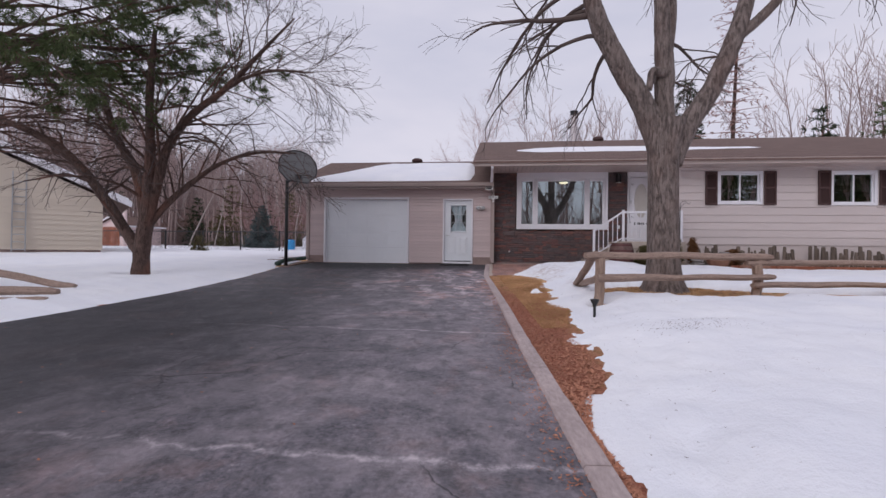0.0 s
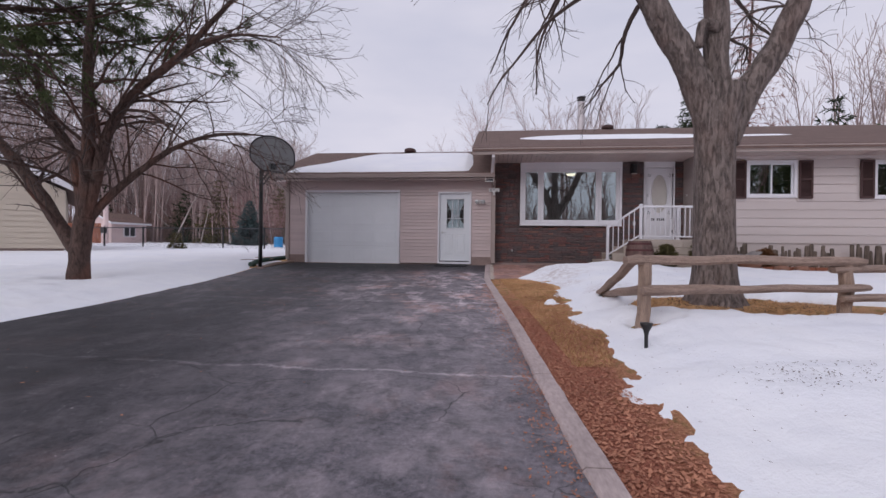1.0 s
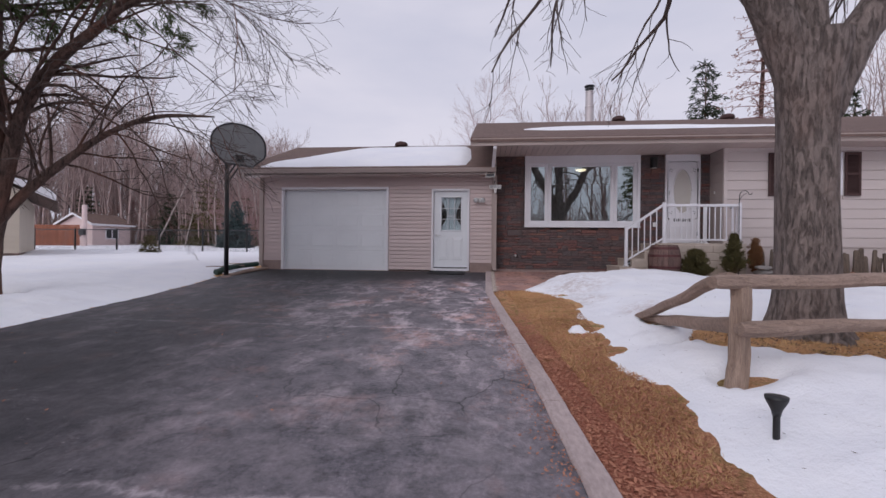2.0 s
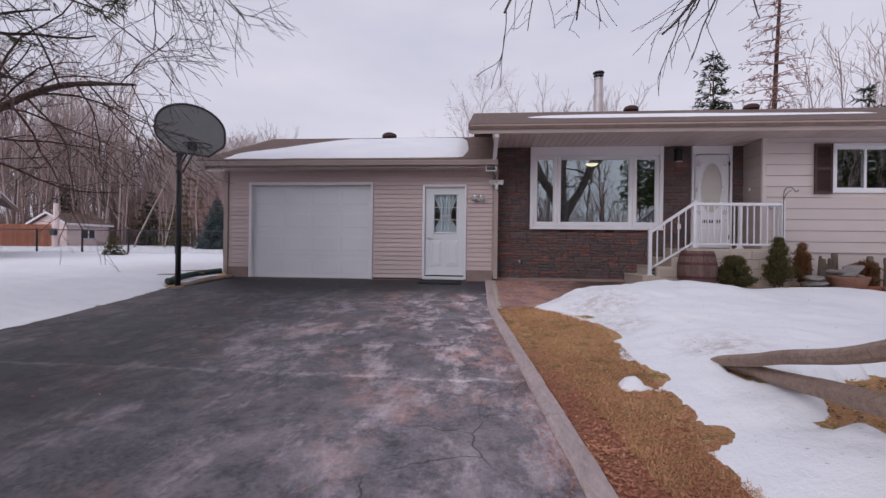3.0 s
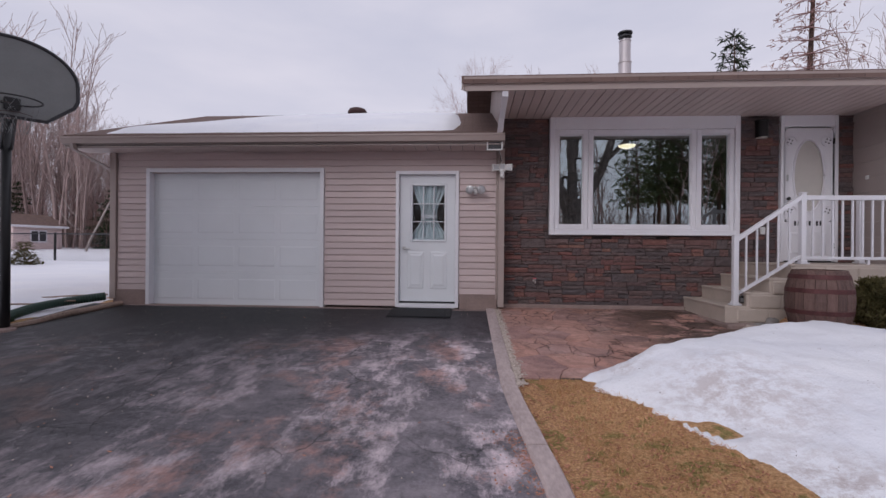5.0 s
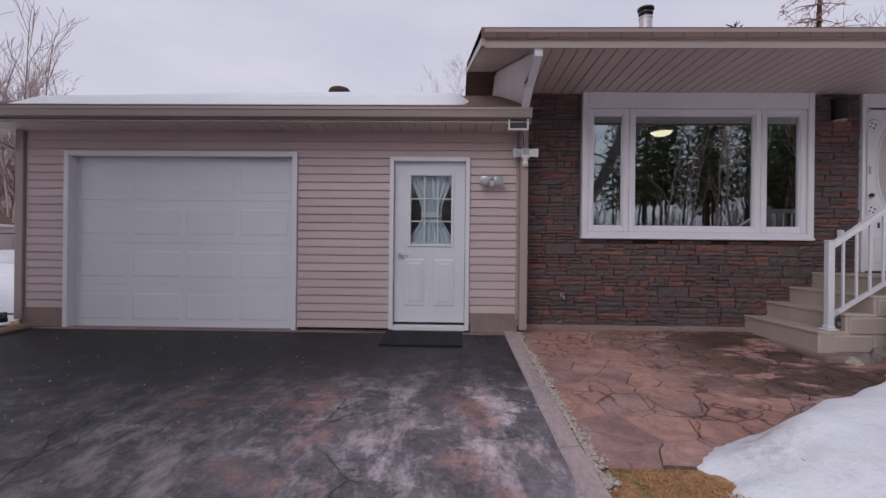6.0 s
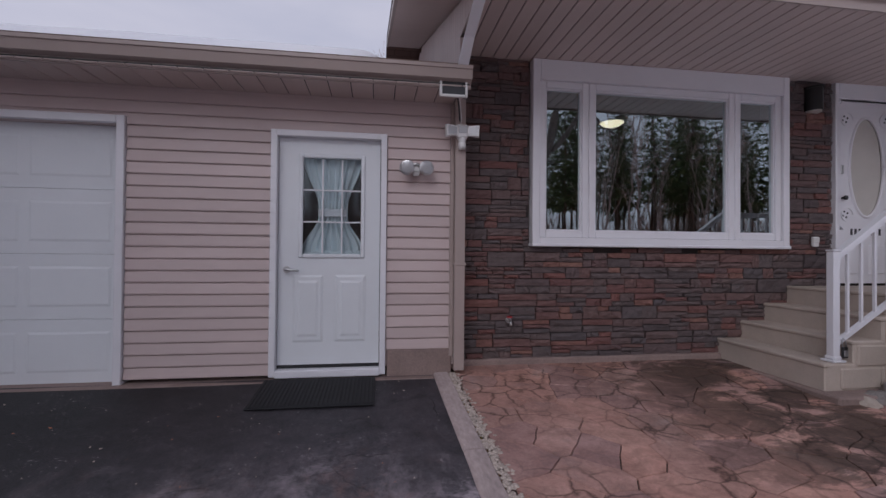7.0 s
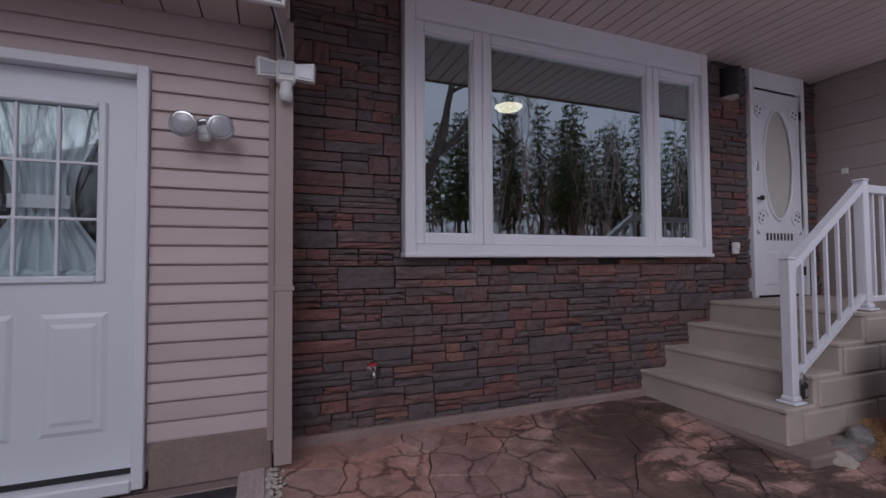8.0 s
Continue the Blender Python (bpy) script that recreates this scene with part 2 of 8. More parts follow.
def foliage(name, dark, light, space="World"):
    m, n, l, b = shader(name, 0.75, 0, 0.25)
    g = n.new("ShaderNodeNewGeometry")
    col = ramp(n, l, g.outputs["Random Per Island"], [(0, dark), (1, light)])
    big = noise_tex(n, l, coords(n, l, (1, 1, 1), space), 1.1, 3)
    col = mixc(n, l, 0.6, col, ramp(n, l, big, [(0.3, tint(dark, 0.8)), (0.7, light)]))
    l.new(col, b.inputs["Base Color"])
    return m


NEEDLE = foliage("pine_needles", (0.035, 0.055, 0.02), (0.13, 0.16, 0.065))
CEDAR = foliage("brown_green_cedar", (0.04, 0.04, 0.015), (0.15, 0.125, 0.05))
RUSTCEDAR = foliage("winter_burnt_cedar", (0.10, 0.045, 0.02), (0.26, 0.125, 0.055))
SPRUCE = foliage("blue_spruce_needles", (0.03, 0.05, 0.05), (0.10, 0.14, 0.14))
DARKPINE = foliage("dark_pine_needles", (0.012, 0.022, 0.012), (0.05, 0.065, 0.03))
RUSTLEAF = foliage("dead_brown_leaves", (0.24, 0.135, 0.115), (0.44, 0.27, 0.235))


def woods_mat(name, stops):
    m, n, l, b = shader(name, 0.95, 0, 0.2)
    g = n.new("ShaderNodeNewGeometry")
    big = noise_tex(n, l, coords(n, l, (1, 1, 0.2), "World"), 0.25, 3)
    mid = noise_tex(n, l, coords(n, l, (1, 1, 1), "World"), 1.5, 3)
    col = ramp(n, l, big, stops)
    col = mixc(n, l, 0.4, col, ramp(n, l, mid, [(0.3, stops[0][1]), (0.7, stops[-1][1])]))
    l.new(col, b.inputs["Base Color"])
    return m


WOODS = woods_mat("bare_wood", [(0.3, (0.20, 0.145, 0.135)), (0.5, (0.33, 0.245, 0.23)), (0.7, (0.50, 0.385, 0.365))])
WOODSRED = woods_mat("reddish_bare_twigs", [(0.3, (0.24, 0.14, 0.13)), (0.7, (0.42, 0.275, 0.265))])
SCRUB = woods_mat("brown_brush", [(0.3, (0.15, 0.10, 0.082)), (0.7, (0.30, 0.205, 0.175))])
BIRCH = woods_mat("pale_birch_bark", [(0.3, (0.30, 0.25, 0.23)), (0.7, (0.52, 0.46, 0.43))])


# asphalt: dark, worn, with pale salt streaks, rust-pink stains, patches and cracks
m, n, l, b = shader("worn_asphalt", 0.62, 0, 0.5)
ASPHALT = m
vw = coords(n, l, (1, 1, 1), "World")
turned = n.new("ShaderNodeMapping")
turned.inputs["Rotation"].default_value, turned.inputs["Scale"].default_value = (0, 0, radians(8)), (1.35, 0.62, 1)
l.new(vw, turned.inputs[0])
vs_ = turned.outputs[0]
fine = noise_tex(n, l, vw, 140, 3, 0.7)
grit = noise_tex(n, l, vw, 35, 4, 0.7)
mid = noise_tex(n, l, vw, 2.2, 6, 0.66, 0.5)
streak = noise_tex(n, l, vs_, 1.9, 10, 0.76, 0.0)
large = noise_tex(n, l, vw, 0.45, 3, 0.5)
patch = noise_tex(n, l, vw, 5.5, 8, 0.78)
col = ramp(n, l, grit, [(0.3, (0.03, 0.029, 0.034)), (0.7, (0.115, 0.109, 0.121))])
col = mixc(n, l, ramp(n, l, mid, [(0.40, (0, 0, 0)), (0.68, (0.75, 0.75, 0.75))]), col, (0.175, 0.16, 0.168))
salt = ramp(n, l, streak, [(0.51, (0, 0, 0)), (0.56, (0.4, 0.4, 0.4)), (0.66, (1, 1, 1))])
sep = n.new("ShaderNodeSeparateXYZ")
l.new(vw, sep.inputs[0])
# salt and clay are strongest on the upper half of the drive
upper = n.new("ShaderNodeMapRange")
upper.inputs[1].default_value, upper.inputs[2].default_value = -9.5, -5.5
upper.inputs[3].default_value, upper.inputs[4].default_value = 0.22, 1.0
l.new(sep.outputs[1], upper.inputs[0])
near_house = n.new("ShaderNodeMapRange")
near_house.inputs[1].default_value, near_house.inputs[2].default_value = -1.0, -2.0
near_house.inputs[3].default_value, near_house.inputs[4].default_value = 0.08, 1.0
l.new(sep.outputs[1], near_house.inputs[0])
k = n.new("ShaderNodeMath")
k.operation = "MULTIPLY"
l.new(upper.outputs[0], k.inputs[0])
l.new(near_house.outputs[0], k.inputs[1])
sk = n.new("ShaderNodeMath")
sk.operation = "MULTIPLY"
l.new(salt, sk.inputs[0])
l.new(k.outputs[0], sk.inputs[1])
col = mixc(n, l, sk.outputs[0], col, (0.40, 0.35, 0.36))
# dried salt blotches by the garage
blot = noise_tex(n, l, coords(n, l, (1, 1.3, 1), "World"), 3.0, 9, 0.72, 0.0)
by = n.new("ShaderNodeMapRange")
by.inputs[1].default_value, by.inputs[2].default_value = -3.6, -2.3
l.new(sep.outputs[1], by.inputs[0])
bk = n.new("ShaderNodeMath")
bk.operation = "MULTIPLY"
l.new(ramp(n, l, blot, [(0.54, (0, 0, 0)), (0.61, (0.5, 0.5, 0.5)), (0.68, (0.95, 0.95, 0.95))]), bk.inputs[0])
l.new(by.outputs[0], bk.inputs[1])
bk2 = n.new("ShaderNodeMath")
bk2.operation = "MULTIPLY"
l.new(bk.outputs[0], bk2.inputs[0])
l.new(near_house.outputs[0], bk2.inputs[1])
col = mixc(n, l, bk2.outputs[0], col, (0.5, 0.45, 0.46))
clay = noise_tex(n, l, coords(n, l, (1, 0.8, 1), "World"), 1.5, 8, 0.75, 0.1)
ck = n.new("ShaderNodeMath")
ck.operation = "MULTIPLY"
l.new(ramp(n, l, clay, [(0.54, (0, 0, 0)), (0.63, (0.6, 0.6, 0.6)), (0.72, (0.85, 0.85, 0.85))]), ck.inputs[0])
l.new(k.outputs[0], ck.inputs[1])
col = mixc(n, l, ck.outputs[0], col, (0.31, 0.18, 0.15))
# old joints of the paving strips run across the drive, edged with dried salt
for y0, half, amount in ((-9.76, 0.035, 0.6), (-6.42, 0.05, 0.6), (-12.52, 0.035, 0.6), (-3.9, 0.03, 0.25)):
    wob = noise_tex(n, l, coords(n, l, (1, 0.2, 1), "World"), 2.4, 5, 0.7)
    d = n.new("ShaderNodeMath")
    d.operation = "MULTIPLY_ADD"
    l.new(wob, d.inputs[0])
    d.inputs[1].default_value, d.inputs[2].default_value = 0.35, -y0 - 0.175
    s2 = n.new("ShaderNodeMath")
    s2.operation = "ADD"
    l.new(d.outputs[0], s2.inputs[0])
    l.new(sep.outputs[1], s2.inputs[1])
    ab = n.new("ShaderNodeMath")
    ab.operation = "ABSOLUTE"
    l.new(s2.outputs[0], ab.inputs[0])
    mr = n.new("ShaderNodeMapRange")
    mr.inputs[1].default_value, mr.inputs[2].default_value, mr.inputs[3].default_value, mr.inputs[4].default_value = 0.0, half, amount, 0.0
    l.new(ab.outputs[0], mr.inputs[0])
    br = n.new("ShaderNodeMath")
    br.operation = "MULTIPLY"
    l.new(mr.outputs[0], br.inputs[0])
    l.new(ramp(n, l, patch, [(0.40, (0.05, 0.05, 0.05)), (0.56, (1, 1, 1))]), br.inputs[1])
    col = mixc(n, l, br.outputs[0], col, (0.40, 0.37, 0.375))
vor = n.new("ShaderNodeTexVoronoi")
vor.feature = "DISTANCE_TO_EDGE"
vor.inputs["Scale"].default_value = 1.7
nz = n.new("ShaderNodeTexNoise")
nz.inputs["Scale"].default_value, nz.inputs["Detail"].default_value = 3.0, 6
l.new(vw, nz.inputs["Vector"])
l.new(mixc(n, l, 0.22, vw, nz.outputs["Color"]), vor.inputs["Vector"])
crackmask = ramp(n, l, noise_tex(n, l, vw, 0.8, 3), [(0.52, (0, 0, 0)), (0.62, (1, 1, 1))])
crack = ramp(n, l, vor.outputs["Distance"], [(0.0, (1, 1, 1)), (0.010, (0, 0, 0))])
cm = n.new("ShaderNodeMath")
cm.operation = "MULTIPLY"
l.new(crack, cm.inputs[0])
l.new(crackmask, cm.inputs[1])
col = mixc(n, l, cm.outputs[0], col, (0.02, 0.02, 0.021))
# broad tone across the drive: darker on the left, lighter to the right
xwarp = n.new("ShaderNodeMath")
xwarp.operation = "MULTIPLY_ADD"
l.new(large, xwarp.inputs[0])
xwarp.inputs[1].default_value = 3.0
l.new(sep.outputs[0], xwarp.inputs[2])
worn = n.new("ShaderNodeMapRange")
worn.interpolation_type = "SMOOTHSTEP"
worn.inputs[1].default_value, worn.inputs[2].default_value, worn.inputs[3].default_value, worn.inputs[4].default_value = -2.2, 1.4, 0.0, 1.0
l.new(xwarp.outputs[0], worn.inputs[0])
col = mixc(n, l, 1.0, col, ramp(n, l, worn.outputs[0], [(0.0, (0.34, 0.34, 0.365)), (1.0, (1.95, 1.87, 1.89))]), "MULTIPLY")
fresh = n.new("ShaderNodeMapRange")
fresh.interpolation_type = "SMOOTHSTEP"
fresh.inputs[1].default_value, fresh.inputs[2].default_value, fresh.inputs[3].default_value, fresh.inputs[4].default_value = -3.0, -0.9, 0.0, 1.0
ywarp = n.new("ShaderNodeMath")
ywarp.operation = "MULTIPLY_ADD"
l.new(mid, ywarp.inputs[0])
ywarp.inputs[1].default_value = 2.2
l.new(sep.outputs[1], ywarp.inputs[2])
yoff = n.new("ShaderNodeMath")
yoff.operation = "SUBTRACT"
l.new(ywarp.outputs[0], yoff.inputs[0])
yoff.inputs[1].default_value = 1.1
l.new(yoff.outputs[0], fresh.inputs[0])
col = mixc(n, l, 1.0, col, ramp(n, l, fresh.outputs[0], [(0.0, (1, 1, 1)), (1.0, (0.2, 0.2, 0.22))]), "MULTIPLY")
# the lower drive is slightly darker than the upper
col = mixc(n, l, 1.0, col, ramp(n, l, upper.outputs[0], [(0.22, (0.84, 0.84, 0.85)), (1.0, (1, 1, 1))]), "MULTIPLY")
pale = noise_tex(n, l, vw, 48, 3, 0.6)
pm = n.new("ShaderNodeMath")
pm.operation = "MULTIPLY"
l.new(ramp(n, l, pale, [(0.60, (0, 0, 0)), (0.70, (1, 1, 1))]), pm.inputs[0])
l.new(ramp(n, l, patch, [(0.50, (0, 0, 0)), (0.66, (0.8, 0.8, 0.8))]), pm.inputs[1])
col = mixc(n, l, pm.outputs[0], col, (0.34, 0.31, 0.31))
col = mixc(n, l, 0.7, col, ramp(n, l, patch, [(0.36, (0.30, 0.30, 0.31)), (0.46, (0.85, 0.85, 0.86)), (0.62, (1.35, 1.31, 1.32))]), "MULTIPLY")
l.new(col, b.inputs["Base Color"])
hs = n.new("ShaderNodeMath")
hs.operation = "MULTIPLY_ADD"
l.new(cm.outputs[0], hs.inputs[0])
hs.inputs[1].default_value = -1.5
l.new(fine, hs.inputs[2])
bump(n, l, b, hs.outputs[0], 0.5, 0.008)

# lawn and mulch: straw-coloured dead grass that turns to red-brown leaf litter towards the road
m, n, l, b = shader("dead_grass_and_mulch", 0.95, 0, 0.2)
LAWN = m
vw = coords(n, l, (1, 1, 1), "World")
f1 = noise_tex(n, l, vw, 60, 4, 0.7)
f2 = noise_tex(n, l, vw, 6, 5, 0.7, 0.5)
grass = ramp(n, l, f1, [(0.3, (0.36, 0.19, 0.085)), (0.55, (0.68, 0.40, 0.20)), (0.75, (0.82, 0.57, 0.34))])
mulch = ramp(n, l, f1, [(0.3, (0.18, 0.06, 0.036)), (0.55, (0.43, 0.165, 0.105)), (0.75, (0.60, 0.30, 0.19))])
moss = ramp(n, l, f1, [(0.3, (0.13, 0.12, 0.035)), (0.7, (0.32, 0.29, 0.09))])
sep = n.new("ShaderNodeSeparateXYZ")
l.new(vw, sep.inputs[0])
wob = n.new("ShaderNodeMath")
wob.operation = "MULTIPLY_ADD"
l.new(f2, wob.inputs[0])
wob.inputs[1].default_value = 3.0
l.new(sep.outputs[1], wob.inputs[2])
far = n.new("ShaderNodeMapRange")
far.inputs[1].default_value, far.inputs[2].default_value = -4.6, -6.6
l.new(wob.outputs[0], far.inputs[0])
xw = n.new("ShaderNodeMath")
xw.operation = "MULTIPLY_ADD"
l.new(f2, xw.inputs[0])
xw.inputs[1].default_value = 0.8
l.new(sep.outputs[0], xw.inputs[2])
inner = n.new("ShaderNodeMapRange")
inner.inputs[1].default_value, inner.inputs[2].default_value = 0.35, 0.75
l.new(xw.outputs[0], inner.inputs[0])
col = mixc(n, l, ramp(n, l, f2, [(0.52, (0, 0, 0)), (0.60, (0.8, 0.8, 0.8))]), grass, moss)
xi = n.new("ShaderNodeMapRange")
xi.inputs[1].default_value, xi.inputs[2].default_value, xi.inputs[3].default_value, xi.inputs[4].default_value = 1.15, 1.6, 1.0, 0.25
l.new(xw.outputs[0], xi.inputs[0])
mk = n.new("ShaderNodeMath")
mk.operation = "MULTIPLY"
l.new(far.outputs[0], mk.inputs[0])
l.new(xi.outputs[0], mk.inputs[1])
col = mixc(n, l, mk.outputs[0], col, mulch)
near_kerb = n.new("ShaderNodeMapRange")
near_kerb.inputs[1].default_value, near_kerb.inputs[2].default_value, near_kerb.inputs[3].default_value, near_kerb.inputs[4].default_value = 0.6, 1.05, 0.95, 0.0
l.new(xw.outputs[0], near_kerb.inputs[0])
low_verge = n.new("ShaderNodeMapRange")
low_verge.inputs[1].default_value, low_verge.inputs[2].default_value, low_verge.inputs[3].default_value, low_verge.inputs[4].default_value = -3.2, -5.4, 0.0, 1.0
l.new(wob.outputs[0], low_verge.inputs[0])
nk = n.new("ShaderNodeMath")
nk.operation = "MULTIPLY"
l.new(near_kerb.outputs[0], nk.inputs[0])
l.new(low_verge.outputs[0], nk.inputs[1])
col = mixc(n, l, nk.outputs[0], col, mulch)
l.new(col, b.inputs["Base Color"])
bump(n, l, b, f1, 1.0, 0.03)

# old granular snow: clean white, faintly dirty near its edges and in patches
m, n, l, b = shader("old_snow", 0.7, 0, 0.3)
SNOW = m
vw = coords(n, l, (1, 1, 1), "World")
s1 = noise_tex(n, l, vw, 1.1, 5, 0.6)
s2 = noise_tex(n, l, vw, 28, 4, 0.7)
s3 = noise_tex(n, l, vw, 4.0, 6, 0.7)
col = ramp(n, l, s1, [(0.3, (0.80, 0.81, 0.86)), (0.7, (0.88, 0.88, 0.90))])
speck = ramp(n, l, s2, [(0.63, (0, 0, 0)), (0.72, (1, 1, 1))])
dirtm = n.new("ShaderNodeMath")
dirtm.operation = "MULTIPLY"
l.new(speck, dirtm.inputs[0])
l.new(ramp(n, l, s3, [(0.50, (0, 0, 0)), (0.66, (1, 1, 1))]), dirtm.inputs[1])
col = mixc(n, l, dirtm.outputs[0], col, (0.22, 0.15, 0.12))
# thin grimy fringes where ploughed snow melts back
for px, py, reach in ((1.35, -3.75, 0.75), (1.2, -4.75, 0.5), (1.75, -6.0, 0.45), (0.95, -2.95, 0.35)):
    off = n.new("ShaderNodeVectorMath")
    off.operation = "SUBTRACT"
    off.inputs[1].default_value = (px, py, -0.2)
    l.new(vw, off.inputs[0])
    size = n.new("ShaderNodeVectorMath")
    size.operation = "LENGTH"
    l.new(off.outputs[0], size.inputs[0])
    near = n.new("ShaderNodeMapRange")
    near.inputs[1].default_value, near.inputs[2].default_value, near.inputs[3].default_value, near.inputs[4].default_value = 0.1, reach, 0.75, 0.0
    l.new(size.outputs["Value"], near.inputs[0])
    soil = n.new("ShaderNodeMath")
    soil.operation = "MULTIPLY"
    l.new(near.outputs[0], soil.inputs[0])
    l.new(ramp(n, l, noise_tex(n, l, vw, 9, 8, 0.75), [(0.42, (0, 0, 0)), (0.58, (1, 1, 1))]), soil.inputs[1])
    col = mixc(n, l, soil.outputs[0], col, (0.46, 0.38, 0.36))
l.new(col, b.inputs["Base Color"])
hh = n.new("ShaderNodeMath")
hh.operation = "MULTIPLY_ADD"
l.new(s2, hh.inputs[0])
hh.inputs[1].default_value = 0.25
l.new(s3, hh.inputs[2])
bump(n, l, b, hh.outputs[0], 0.42, 0.07)

# asphalt shingles
m, n, l, b = shader("brown_shingles", 0.9, 0, 0.3)
SHINGLE = m
vw = coords(n, l, (1, 1, 1), "World")
br = n.new("ShaderNodeTexBrick")
br.inputs["Scale"].default_value = 1.0
br.inputs["Brick Width"].default_value, br.inputs["Row Height"].default_value, br.inputs["Mortar Size"].default_value = 0.30, 0.14, 0.006
br.inputs["Color1"].default_value, br.inputs["Color2"].default_value, br.inputs["Mortar"].default_value = (0.13, 0.085, 0.072, 1), (0.19, 0.125, 0.105, 1), (0.05, 0.032, 0.028, 1)
l.new(vw, br.inputs["Vector"])
g1 = noise_tex(n, l, vw, 90, 3, 0.7)
col = mixc(n, l, 0.45, br.outputs["Color"], ramp(n, l, g1, [(0.3, (0.075, 0.05, 0.045)), (0.7, (0.23, 0.16, 0.14))]))
l.new(col, b.inputs["Base Color"])
bump(n, l, b, br.outputs["Fac"], -0.5, 0.01)

# ledgestone veneer: charcoal, rust, and tan pieces
def ledge(name, island):
    m, n, l, b = shader(name, 0.8, 0, 0.35)
    if island:
        r = n.new("ShaderNodeNewGeometry").outputs["Random Per Island"]
    else:
        r = n.new("ShaderNodeObjectInfo").outputs["Random"]
    base = ramp(n, l, r, [(0.0, (0.075, 0.062, 0.064)), (0.14, (0.105, 0.085, 0.084)), (0.26, (0.14, 0.085, 0.078)), (0.36, (0.085, 0.075, 0.079)), (0.50, (0.118, 0.093, 0.09)), (0.60, (0.145, 0.07, 0.064)), (0.70, (0.095, 0.081, 0.083)), (0.82, (0.12, 0.088, 0.084)), (0.90, (0.155, 0.073, 0.065)), (1.0, (0.205, 0.118, 0.095))])
    v = coords(n, l, (1, 1, 2.5), "World")
    a = noise_tex(n, l, v, 14, 6, 0.7, 0.5)
    f = noise_tex(n, l, v, 70, 4, 0.7)
    col = mixc(n, l, 0.75, base, ramp(n, l, a, [(0.3, (0.7, 0.66, 0.66)), (0.7, (1.6, 1.52, 1.5))]), "MULTIPLY")
    l.new(col, b.inputs["Base Color"])
    h = n.new("ShaderNodeMath")
    h.operation = "MULTIPLY_ADD"
    l.new(f, h.inputs[0])
    h.inputs[1].default_value = 0.35
    l.new(a, h.inputs[2])
    bump(n, l, b, h.outputs[0], 0.8, 0.014)
    return m


LEDGE, LEDGEREST = ledge("ledgestone", False), ledge("ledgestone_rest", True)
MORTAR = plain("dark_mortar", (0.042, 0.034, 0.032), 0.95, spots=0.2, relief=0.5)

# red sandstone paving, with dark damp stains
m, n, l, b = shader("red_flagstone", 0.7, 0, 0.45)
FLAG = m
vw = coords(n, l, (1, 1, 1), "World")
a = noise_tex(n, l, vw, 2.0, 6, 0.65, 0.6)
f = noise_tex(n, l, vw, 45, 4, 0.7)
st = noise_tex(n, l, coords(n, l, (1, 1.6, 1), "World"), 1.4, 6, 0.7, 0.6)
col = ramp(n, l, a, [(0.25, (0.29, 0.21, 0.20)), (0.45, (0.42, 0.255, 0.22)), (0.6, (0.51, 0.33, 0.285)), (0.78, (0.46, 0.385, 0.37))])
o = n.new("ShaderNodeObjectInfo")
col = mixc(n, l, 1.0, col, ramp(n, l, o.outputs["Random"], [(0, (0.78, 0.76, 0.8)), (0.5, (1, 0.97, 0.95)), (1, (1.12, 1.0, 0.92))]), "MULTIPLY")
sep = n.new("ShaderNodeSeparateXYZ")
l.new(vw, sep.inputs[0])
wet = n.new("ShaderNodeMapRange")
wet.inputs[1].default_value, wet.inputs[2].default_value = 0.8, 2.0
l.new(sep.outputs[0], wet.inputs[0])
wm = n.new("ShaderNodeMath")
wm.operation = "MULTIPLY"
l.new(wet.outputs[0], wm.inputs[0])
l.new(ramp(n, l, st, [(0.44, (0, 0, 0)), (0.50, (0.80, 0.80, 0.80)), (0.56, (0.92, 0.92, 0.92))]), wm.inputs[1])
col = mixc(n, l, wm.outputs[0], col, (0.075, 0.048, 0.036))
col = mixc(n, l, 0.3, col, ramp(n, l, f, [(0.3, (0.5, 0.5, 0.5)), (0.7, (1.3, 1.3, 1.3))]), "MULTIPLY")
nw = n.new("ShaderNodeTexNoise")
nw.inputs["Scale"].default_value, nw.inputs["Detail"].default_value = 4.0, 5
l.new(vw, nw.inputs["Vector"])
fv = n.new("ShaderNodeTexVoronoi")
fv.feature = "DISTANCE_TO_EDGE"
fv.inputs["Scale"].default_value = 4.2
l.new(mixc(n, l, 0.18, vw, nw.outputs["Color"]), fv.inputs["Vector"])
hair = ramp(n, l, fv.outputs["Distance"], [(0.0, (0.22, 0.2, 0.19)), (0.02, (0.6, 0.58, 0.57)), (0.05, (1, 1, 1))])
hm = ramp(n, l, noise_tex(n, l, vw, 1.1, 3), [(0.42, (0, 0, 0)), (0.55, (1, 1, 1))])
col = mixc(n, l, hm, col, mixc(n, l, 1.0, col, hair, "MULTIPLY"))
grime = noise_tex(n, l, vw, 6.5, 7, 0.72, 0.8)
col = mixc(n, l, 0.8, col, ramp(n, l, grime, [(0.35, (0.62, 0.6, 0.6)), (0.6, (1.08, 1.06, 1.05))]), "MULTIPLY")
l.new(col, b.inputs["Base Color"])
bump(n, l, b, f, 0.4, 0.006)
JOINT = plain("dark_joint_soil", (0.105, 0.075, 0.062), 0.95, spots=0.35, fine=80, relief=0.8, space="World")
KERB = plain("grey_timber_edging", (0.42, 0.34, 0.325), 0.9, spots=0.25, big=3.5, fine=45, relief=0.8, stretch=(1, 0.35, 1), space="World")
GRAVEL = plain("pale_pebbles", (0.45, 0.38, 0.33), 0.85, spots=0.35, big=30, relief=0.4, space="World")

